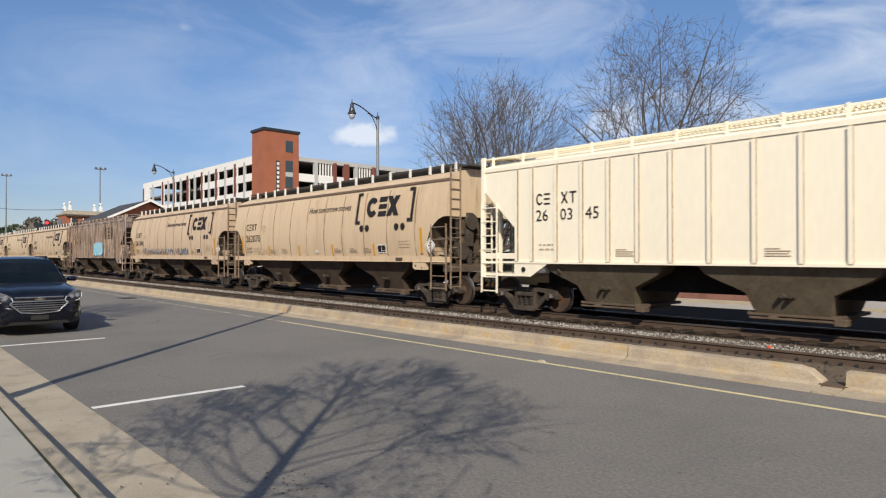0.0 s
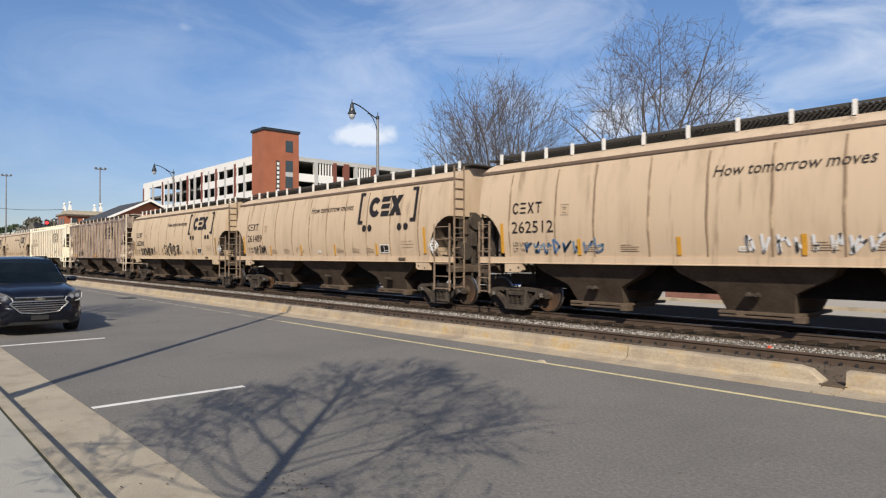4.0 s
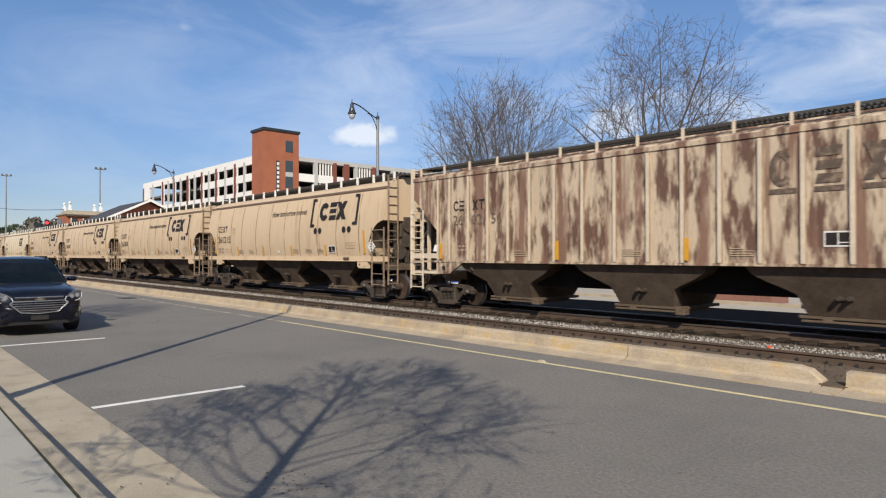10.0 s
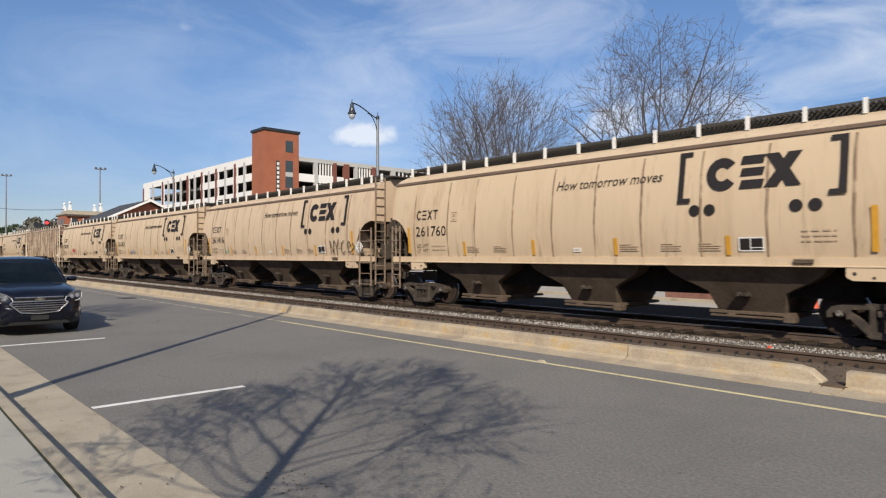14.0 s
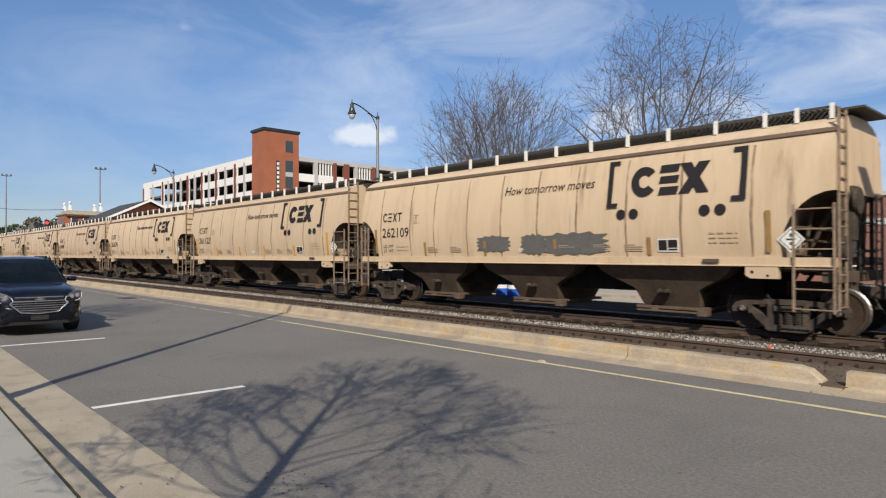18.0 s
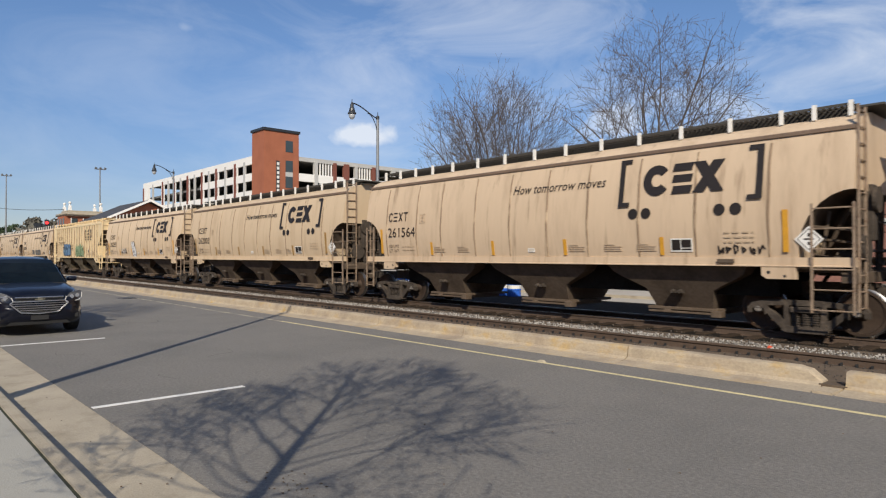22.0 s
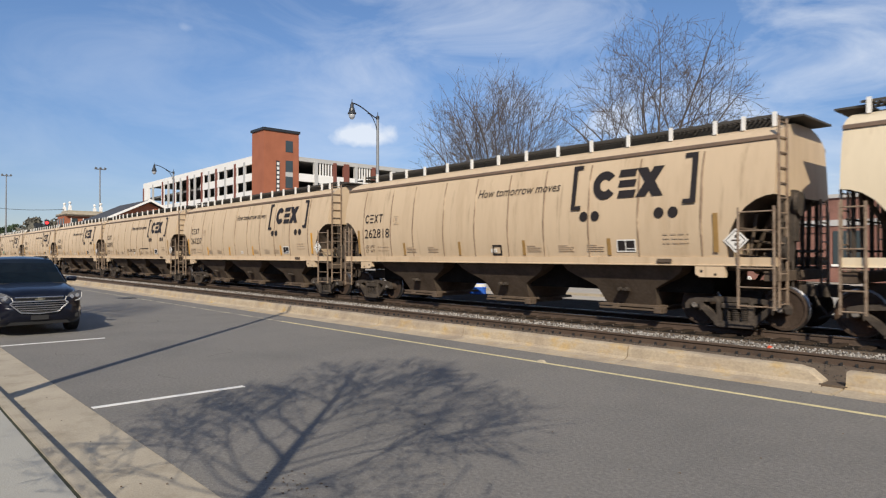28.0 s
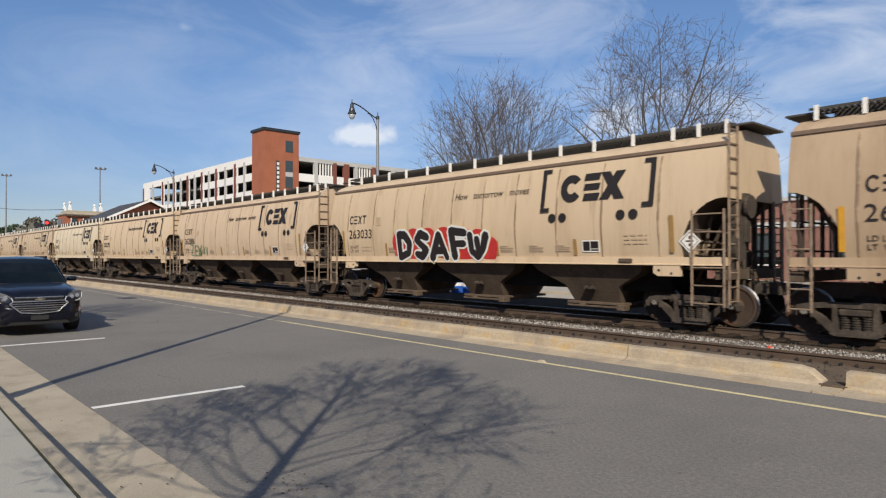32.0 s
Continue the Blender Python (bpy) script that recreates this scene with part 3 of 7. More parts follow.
def bolster_mesh():
    bm = bmesh.new()
    loft(bm, [[(-0.2, y, a), (0.2, y, a), (0.2, y, b), (-0.2, y, b)] for y, a, b in ((-0.95, 0.45, 0.58), (-0.4, 0.32, 0.62), (0.4, 0.32, 0.62), (0.95, 0.45, 0.58))])
    box(bm, -0.25, -0.25, 0.60, 0.25, 0.25, 0.80)
    for q in (-1, 1):
        box(bm, q * 0.62 - 0.06, -0.8, 0.22, q * 0.62 + 0.06, 0.8, 0.34)
    return mesh_of("truck", bm, M["truck"])


TRUCK = {"frame_near": side_frame_mesh(-1), "frame_far": side_frame_mesh(1), "spring": spring_mesh(), "end": bolster_end_mesh(), "bolster": bolster_mesh(), "wheels": wheelset_mesh()}
WHEELSETS = []


def add_truck(car, x):
    t = part("truck", TRUCK["bolster"], None, car, "grimy cast steel four-wheel truck", at=pose(x, 0, 0))
    part("side_frame", TRUCK["frame_near"], None, t)
    part("side_frame", TRUCK["frame_far"], None, t)
    for y in (-1.03, 1.03):
        part("bolster_end", TRUCK["end"], None, t, at=pose(0, y, 0))
        for x1 in (-0.19, 0.0, 0.19):
            part("spring", TRUCK["spring"], None, t, at=pose(x1, y, 0))
    for q in (-1, 1):
        part("wheelset", TRUCK["wheels"], None, t, "rusty steel wheels on an axle with bright treads", at=pose(q * WB, 0, 0.4855))
    return t


def coupler_mesh(q, x):
    bm = bmesh.new()
    box(bm, min(q * (x - 1.0), q * (x + 0.35)), -0.16, 0.72, max(q * (x - 1.0), q * (x + 0.35)), 0.16, 0.98, 0.02)
    loft(bm, [[(q * (x + a), -w, 0.74), (q * (x + a), w, 0.74), (q * (x + a), w, 1.0), (q * (x + a), -w, 1.0)] for a, w in ((0.30, 0.09), (0.55, 0.11), (0.68, 0.19), (0.78, 0.16))])
    # air hose
    pts = [(q * (x + 0.3), -0.25, 0.75), (q * (x + 0.42), -0.32, 0.55), (q * (x + 0.6), -0.33, 0.36), (q * (x + 0.78), -0.32, 0.28)]
    for a, b in zip(pts, pts[1:]):
        rod(bm, a, b, 0.03)
    return mesh_of("coupler", bm, M["truck"])


def ladder(car, x0, x1, y, z0, z1, n, material, name="ladder", r=0.02, post=0.022):
    """Two posts and their rungs; x0 == x1 makes an end ladder that runs across the car."""
    bm = bmesh.new()
    a, b = ((x0, y), (x1, y)) if x0 != x1 else ((x0, y), (x0, y + 0.42 * (1 if y < 0 else -1)))
    for p in (a, b):
        box(bm, p[0] - post, p[1] - 0.02, z0, p[0] + post, p[1] + 0.02, z1)
    for i in range(n):
        z = z0 + 0.06 + (z1 - z0 - 0.16) * i / (n - 1)
        rod(bm, (a[0], a[1] - 0.01, z), (b[0], b[1] - 0.01, z), r, seg=5)
    return part(name, bm, material, car)


def running_board(car, half, z, material, y0=-0.92, width=0.62, support=None, sx=None):
    """Roof walkways on both sides with cross slats, and white brackets."""
    for s in (-1, 1):
        bm = bmesh.new()
        ya, yb = s * abs(y0), s * (abs(y0) - width)
        lo, hi = min(ya, yb), max(ya, yb)
        for y in (lo, (lo + hi) / 2, hi):
            box(bm, -half, y - 0.012, z - 0.05, half, y + 0.012, z)
        vs, fs = [], []
        me = bpy.data.meshes.new("slats")
        n = int(2 * half / 0.11)
        for i in range(n):
            x = -half + 2 * half * (i + 0.5) / n
            b = len(vs)
            vs += [(x - 0.022, lo, z - 0.03), (x + 0.022, lo, z - 0.03), (x + 0.022, hi, z - 0.03), (x - 0.022, hi, z - 0.03), (x - 0.022, lo, z), (x + 0.022, lo, z), (x + 0.022, hi, z), (x - 0.022, hi, z)]
            fs += [(b, b + 1, b + 5, b + 4), (b + 1, b + 2, b + 6, b + 5), (b + 2, b + 3, b + 7, b + 6), (b + 3, b, b + 4, b + 7), (b + 4, b + 5, b + 6, b + 7), (b + 3, b + 2, b + 1, b)]
        me.from_pydata(vs, [], fs)
        bm.from_mesh(me)
        bpy.data.meshes.remove(me)
        part("running_board", bm, material, car, "dark steel grating walkway")


DECAL = {}


def ring_shape(bm, cx, cz, rx, rz, t, gap=0):
    rings = []
    n = 24
    for i in range(n + 1):
        a = radians(38 + 284 * i / n)
        c, s = math.cos(a), math.sin(a)
        rings.append([(cx + rx * c, -0.004, cz + rz * s), (cx + (rx - t) * c, -0.004, cz + (rz - t) * s), (cx + (rx - t) * c, 0.004, cz + (rz - t) * s), (cx + rx * c, 0.004, cz + rz * s)])
    loft(bm, rings)


def bars_shape(bm, x, w):
    for z0, z1 in ((-0.01, 0.17), (0.255, 0.425), (0.51, 0.69)):
        prism(bm, [(x, z0), (x + w, z0), (x + w + 0.04, z1), (x + 0.04, z1)], -0.004, 0.004)


def cross_shape(bm, x, w):
    t = w * 0.37
    prism(bm, [(x - 0.02, -0.01), (x + t, -0.01), (x + w + 0.02, 0.69), (x + w - t, 0.69)], -0.004, 0.004)
    prism(bm, [(x - 0.02, 0.69), (x + t, 0.69), (x + w + 0.02, -0.01), (x + w - t, -0.01)], -0.006, 0.006)


def shape_mesh(kind, x, w, material):
    bm = bmesh.new()
    if kind == "ring":
        ring_shape(bm, x + w / 2, 0.34, w / 2, 0.36, min(0.21, w * 0.3))
    elif kind == "bars":
        bars_shape(bm, x, w)
    else:
        cross_shape(bm, x, w)
    return mesh_of("emblem", bm, material)


def on_side(z):
    return -side_y(z) - 0.012


def tilt_at(x, z0, z1):
    """A pose that lays flat decals against the curved side between two heights above the rail."""
    ya, yb = -side_y(z0), -side_y(z1)
    a = math.degrees(math.atan2(yb - ya, z1 - z0))
    mid = -side_y((z0 + z1) / 2) - (ya + yb) / 2
    return pose(x, ya - 0.014 + min(0, mid), z0, -a, 0, 0)


def bars_mesh(rows, w, h, material, seed=1):
    """Unreadable small print as rows of short bars."""
    rnd = random.Random(seed)
    bm = bmesh.new()
    for r in range(rows):
        x = 0.0
        while x < w:
            d = rnd.uniform(0.05, 0.16)
            box(bm, x, -0.003, h * (1 - (r + 0.66) / rows), min(w, x + d), 0.003, h * (1 - (r + 0.34) / rows))
            x += d + rnd.uniform(0.03, 0.07)
    return mesh_of("small_print", bm, material)


def make_decals():
    for kind, x, w in (("ring", 0.0, 0.68), ("bars", 0.72, 0.46), ("cross", 1.24, 0.66)):
        DECAL[kind] = shape_mesh(kind, x, w, M["black"])
        DECAL["small_" + kind] = shape_mesh(kind, 0.0, 0.44, M["black"])
    for q, nm in ((1, "bracket_open"), (-1, "bracket_close")):
        bm = bmesh.new()
        pts = [(0, 0), (q * 0.30, 0), (q * 0.30, 0.1), (q * 0.13, 0.1), (q * 0.13, 1.06), (q * 0.30, 1.06), (q * 0.30, 1.16), (0, 1.16)]
        for a, b, c, d in ((0, 1, 2, 3), (0, 3, 4, 7), (4, 5, 6, 7)):
            prism(bm, [pts[a], pts[b], pts[c], pts[d]], -0.004, 0.004)
        bmesh.ops.remove_doubles(bm, verts=bm.verts, dist=0.0005)
        DECAL[nm] = mesh_of("bracket", bm, M["black"])
    bm = bmesh.new()
    bmesh.ops.create_cone(bm, cap_ends=True, segments=20, radius1=0.125, radius2=0.125, depth=0.008, matrix=Matrix.Rotation(radians(90), 4, "X"))
    DECAL["dot"] = mesh_of("dot", bm, M["black"])
    DECAL["slogan"] = text_mesh("How tomorrow moves", 0.36, M["black"], shear=0.25, stretch=0.90)
    DECAL["slogan_wide"] = text_mesh("How   tomorrow   moves", 0.30, M["black"], shear=0.25, stretch=0.95)
    for nm, w in (("stripe", "orange"), ("dull_stripe", "dull_orange")):
        bm = bmesh.new()
        box(bm, -0.05, -0.004, 0, 0.05, 0.004, 0.42)
        DECAL[nm] = mesh_of("reflector", bm, M[w])
        bm = bmesh.new()
        box(bm, -0.055, -0.004, 0, 0.055, 0.004, 0.85)
        DECAL[nm + "_tall"] = mesh_of("reflector", bm, M[w])
    bm = bmesh.new()
    for x0, z0, x1, z1, y in ((0, 0, 0.52, 0.30, 0.002),):
        box(bm, x0, -y, z0, x1, y, z1)
    DECAL["panel"] = mesh_of("data_panel", bm, M["white"])
    bm = bmesh.new()
    for x0, z0, x1, z1 in ((0.03, 0.03, 0.235, 0.27), (0.26, 0.09, 0.49, 0.27), (0.26, 0.03, 0.49, 0.07)):
        box(bm, x0, -0.005, z0, x1, 0.005, z1)
    DECAL["panel_marks"] = mesh_of("data_mark", bm, M["black"])
    bm = bmesh.new()
    box(bm, 0, -0.02, 0, 0.36, 0.02, 0.09, 0.01)
    DECAL["vent"] = mesh_of("side_vent", bm, M["grime"])
    DECAL["print_a"] = bars_mesh(2, 0.62, 0.24, M["grey_print"], 3)
    DECAL["limit"] = text_mesh("LD LMT", 0.15, M["faded_ink"], stretch=1.1)
    DECAL["weight"] = text_mesh("LT  WT", 0.15, M["faded_ink"], stretch=1.1)
    DECAL["print_b"] = bars_mesh(3, 0.62, 0.3, M["grey_print"], 5)
    bm = bmesh.new()
    for i, w in enumerate((0.50, 0.46, 0.50, 0.30)):
        box(bm, 0, -0.003, 0.05 * i, w, 0.003, 0.05 * i + 0.016)
    DECAL["print_c"] = mesh_of("small_print", bm, M["grey_print"])
    bm = bmesh.new()
    box(bm, 0, -0.003, 0, 0.24, 0.003, 0.11)
    DECAL["label"] = mesh_of("paper_label", bm, M["white"])
    bm = bmesh.new()
    for z in (0.03, 0.065):
        box(bm, 0.03, -0.006, z, 0.21, -0.002, z + 0.014)
    DECAL["label_lines"] = mesh_of("label_lines", bm, M["grey_print"])
    bm = bmesh.new()
    for x0, z0, x1, z1 in ((0, 0, 0.26, 0.012), (0, 0.27, 0.26, 0.282), (0, 0, 0.012, 0.28), (0.25, 0, 0.262, 0.28), (0.07, 0.06, 0.19, 0.075), (0.07, 0.06, 0.085, 0.16), (0.07, 0.15, 0.19, 0.165), (0.06, 0.2, 0.2, 0.23)):
        box(bm, x0, -0.003, z0, x1, 0.003, z1)
    DECAL["stencil"] = mesh_of("stencil_box", bm, M["grey_print"])
    bm = bmesh.new()
    prism(bm, [(0, -0.26), (0.26, 0), (0, 0.26), (-0.26, 0)], -0.01, 0.01)
    DECAL["placard"] = mesh_of("placard", bm, M["white"])
    bm = bmesh.new()
    for a in range(4):
        c, s = (1, 0, -1, 0)[a], (0, 1, 0, -1)[a]
        c2, s2 = -s, c
        prism(bm, [(0.215 * c, 0.215 * s), (0.215 * c2, 0.215 * s2), (0.195 * c2, 0.195 * s2), (0.195 * c, 0.195 * s)], -0.013, -0.009)
    for x0, z0, x1, z1 in ((-0.09, -0.015, 0.09, 0.02), (-0.02, 0.05, 0.02, 0.12), (-0.02, -0.11, 0.02, -0.05)):
        box(bm, x0, -0.013, z0, x1, -0.009, z1)
    DECAL["placard_dark"] = mesh_of("placard_face", bm, M["truck"])
    for i, nm in enumerate(("mark_arc", "mark_bars", "mark_cross", "mark_stem")):
        bm = bmesh.new()
        x = i * 0.27
        if i == 0:
            ring_shape(bm, x + 0.11, 0.15, 0.12, 0.155, 0.045)
        elif i == 1:
            for z in (0.0, 0.13, 0.26):
                box(bm, x, -0.003, z, x + 0.2, 0.003, z + 0.04)
        elif i == 2:
            prism(bm, [(x, 0), (x + 0.05, 0), (x + 0.22, 0.30), (x + 0.17, 0.30)], -0.003, 0.003)
            prism(bm, [(x, 0.30), (x + 0.05, 0.30), (x + 0.22, 0), (x + 0.17, 0)], -0.004, 0.004)
        else:
            box(bm, x, -0.003, 0.255, x + 0.22, 0.003, 0.30)
            box(bm, x + 0.09, -0.004, 0, x + 0.13, 0.004, 0.29)
        DECAL[nm] = mesh_of("reporting_mark", bm, M["black"])


make_decals()


def end_meshes():
    bm = bmesh.new()
    box(bm, -0.035, -0.04, 1.25, 0.035, 0.04, 2.95)
    post = mesh_of("end_post", bm, M["truck"])
    bm = bmesh.new()
    rod(bm, (0, -1.4, 0), (0, 1.4, 0), 0.022)
    return {"post": post, "rail": mesh_of("grab_rail", bm, M["truck"])}


END = end_meshes()


def smooth_car_base():
    """A curved-side three-bay covered hopper car without its paint marks. Origin: rail top, middle."""
    car = empty("hopper_car", pose(0, 0, 0))
    body = part("body", smooth_body(), None, car)
    seam = seam_mesh()
    for x in (-6.56, -4.93, -3.72, -2.2, -0.8, 0.55, 1.85, 3.3, 4.7, 6.25):
        part("weld_seam", seam, None, car, at=pose(x, 0, 0))
    # eave rail and side sill
    for s in (-1, 1):
        bm = bmesh.new()
        loft(bm, [[(x, s * 1.36, EAVE - 0.03), (x, s * 1.435, EAVE - 0.03), (x, s * 1.435, EAVE + 0.035), (x, s * 1.38, EAVE + 0.06)] for x in (-HALF, HALF)])
        part("eave_rail", bm, M["eave"], car)
        bm = bmesh.new()
        loft(bm, [[(x, s * 1.40, SILL), (x, s * 1.60, SILL), (x, s * 1.60, SILL + 0.02), (x, s * 1.565, SILL + 0.03), (x, s * 1.565, SILL + 0.185), (x, s * 1.40, SILL + 0.185)] for x in (-HALF, HALF)])
        part("side_sill", bm, M["cream"], car)
        for q in (-1, 1):
            bm = bmesh.new()
            prism(bm, [(q * 6.1, SILL), (q * 6.1, SILL - 0.18), (q * 6.2, SILL - 0.25), (q * 6.75, SILL - 0.25), (q * 6.75, SILL)], s * 1.45, s * 1.585)
            pad = part("jacking_pad", bm, M["cream"], car)
            # Flat black discs stand in for the darkness inside the holes.
            for hx, hz, hr in ((6.24, 0.12, 0.035), (6.55, 0.19, 0.03)):
                bm = bmesh.new()
                rod(bm, (q * hx, s * 1.575, SILL - hz), (q * hx, s * 1.588, SILL - hz), hr, seg=12)
                part("bolt_hole", bm, M["hose"], pad)
    # end platforms, end sills, centre sill, brake gear
    for q in (-1, 1):
        bm = bmesh.new()
        box(bm, min(q * 6.4, q * HALF), -0.2, 0.72, max(q * 6.4, q * HALF), 0.2, 1.05)
        box(bm, min(q * (HALF - 0.25), q * (HALF + 0.03)), -1.5, 1.08, max(q * (HALF - 0.25), q * (HALF + 0.03)), 1.5, 1.30, 0.01)
        for y in (-0.75, 0.75):
            rod(bm, (q * 7.6, y, 1.2), (q * 7.65, y, 2.95), 0.05)
            rod(bm, (q * 6.6, y * 0.6, 1.0), (q * 7.6, y, 2.8), 0.045)
        part("end_frame", bm, M["grime"], car)
        part("coupler", coupler_mesh(q, HALF), None, car, "grimy coupler with an air hose")
        for y in (-1.05, -0.45, 0.15, 1.05):
            part("end_post", END["post"], None, car, at=pose(q * 7.70, y, 0))
        for z in (1.7, 2.3):
            part("grab_rail", END["rail"], None, car, at=pose(q * 7.72, 0, z))
        if q > 0:
            bm = bmesh.new()
            box(bm, 7.60, -0.72, 1.9, 7.86, -0.45, 3.0, 0.02)
            rod(bm, (7.86, -0.58, 2.7), (7.93, -0.58, 2.7), 0.26, seg=18)
            rod(bm, (7.75, -0.58, 0.9), (7.75, -0.58, 1.9), 0.03)
            part("hand_brake", bm, M["truck"], car, "dark hand-brake stand and wheel")
            # Dark web and pipes added to darken the cutout and block the view through.
            bm = bmesh.new()
            prism(bm, [(6.3, 1.3), (7.6, 1.3), (7.6, 2.95), (7.25, 2.75)], -0.06, 0.06)
            box(bm, 6.5, -1.25, 1.28, 7.7, 1.25, 1.34)
            for y, z in ((-1.05, 1.62), (-0.8, 1.95), (-1.15, 2.2)):
                rod(bm, (6.85, y, z), (7.65, y, z - 0.1), 0.03)
            rod(bm, (7.0, -1.0, 1.34), (7.15, -0.9, 2.5), 0.035)
            part("end_web", bm, M["grime"], car, "added dark web and pipes that fill the end cutout")
        # slope sheet between the end of the last bay and the end wall
        # Its dark colour includes the shade inside the end cutout.
        bm = bmesh.new()
        loft(bm, [[(q * x, -y, z), (q * x, y, z), (q * x, y, z + 0.06), (q * x, -y, z + 0.06)] for x, y, z in ((5.6, 1.40, 1.32), (6.5, 1.45, 2.1), (7.3, 1.45, 2.85))])
        part("slope_sheet", bm, M["grime"], car)
        bm = bmesh.new()
        box(bm, q * 7.78 - 0.3, -0.85, EAVE + 0.46, q * 7.78 + 0.30, 0.85, EAVE + 0.50)
        part("end_platform", bm, M["walkway"], car)
        # end ladder on both corners, side ladder by the cutout
        for s in (-1, 1):
            ladder(car, q * (HALF + 0.03), q * (HALF + 0.03), s * 1.42, 0.55 if q > 0 else 1.1, EAVE + 0.42 if s * q < 0 else 2.9, 13 if s * q < 0 else 6, M["ladder"], r=0.016)
            ladder(car, q * 7.05 if q > 0 else q * 7.35, q * HALF, s * 1.60, 0.50, 2.62, 6, M["ladder"], r=0.016)
    bm = bmesh.new()
    rod(bm, (7.72, -0.9, 1.75), (7.82, -0.9, 1.75), 0.28, seg=20)
    rod(bm, (7.2, -0.55, 1.55), (7.7, -0.55, 1.55), 0.16, seg=12)
    box(bm, 7.1, -0.25, 1.35, 7.5, 0.5, 1.75, 0.05)
    part("brake_gear", bm, M["truck"], car)
    # roof: walkways, brackets, hatches
    running_board(car, 7.6, EAVE + 0.57, M["walkway"])
    bm = bmesh.new()
    box(bm, -0.038, -0.99, EAVE + 0.30, 0.038, -0.93, EAVE + 0.61)
    br = mesh_of("walkway_bracket", bm, M["white"])
    for x in (-7.45, -6.6, -5.75, -4.85, -3.85, -2.7, -1.55, -0.4, 0.7, 1.85, 2.95, 4.05, 5.2, 6.27, 6.9, 7.55):
        part("walkway_bracket", br, None, car, "white steel bracket", at=pose(x, 0, 0))
    bm = bmesh.new()
    box(bm, -7.3, -0.42, EAVE + 0.38, 7.3, 0.42, EAVE + 0.60, 0.03)
    for i in range(14):
        x = -6.5 + i
        box(bm, x - 0.05, -0.46, EAVE + 0.40, x + 0.05, 0.46, EAVE + 0.63)
    part("roof_hatch", bm, M["walkway"], car, "long dark trough hatch")
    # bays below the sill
    # Near-black fill: the shade between the bays is in this colour.
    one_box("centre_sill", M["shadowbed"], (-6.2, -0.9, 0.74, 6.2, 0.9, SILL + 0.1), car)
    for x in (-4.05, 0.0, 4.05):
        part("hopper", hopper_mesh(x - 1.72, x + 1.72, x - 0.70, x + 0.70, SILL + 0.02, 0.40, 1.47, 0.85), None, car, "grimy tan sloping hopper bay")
        part("outlet_gate", gate_mesh(0.85), None, car, "rusty steel outlet gate", at=pose(x, 0, 0))
        bm = bmesh.new()
        box(bm, x - 0.15, -1.20, 0.74, x + 0.15, -1.12, 0.80)
        for dx in (-0.09, 0.09):
            bmesh.ops.create_cone(bm, cap_ends=True, segments=8, radius1=0.055, radius2=0.045, depth=0.10, matrix=Matrix.Translation((x + dx, -1.22, 0.78)) @ Matrix.Rotation(radians(90), 4, "X"))
        part("vibrator_bracket", bm, M["truck"], car)
    for x in (-6.75, 6.75):
        add_truck(car, x)
    return car


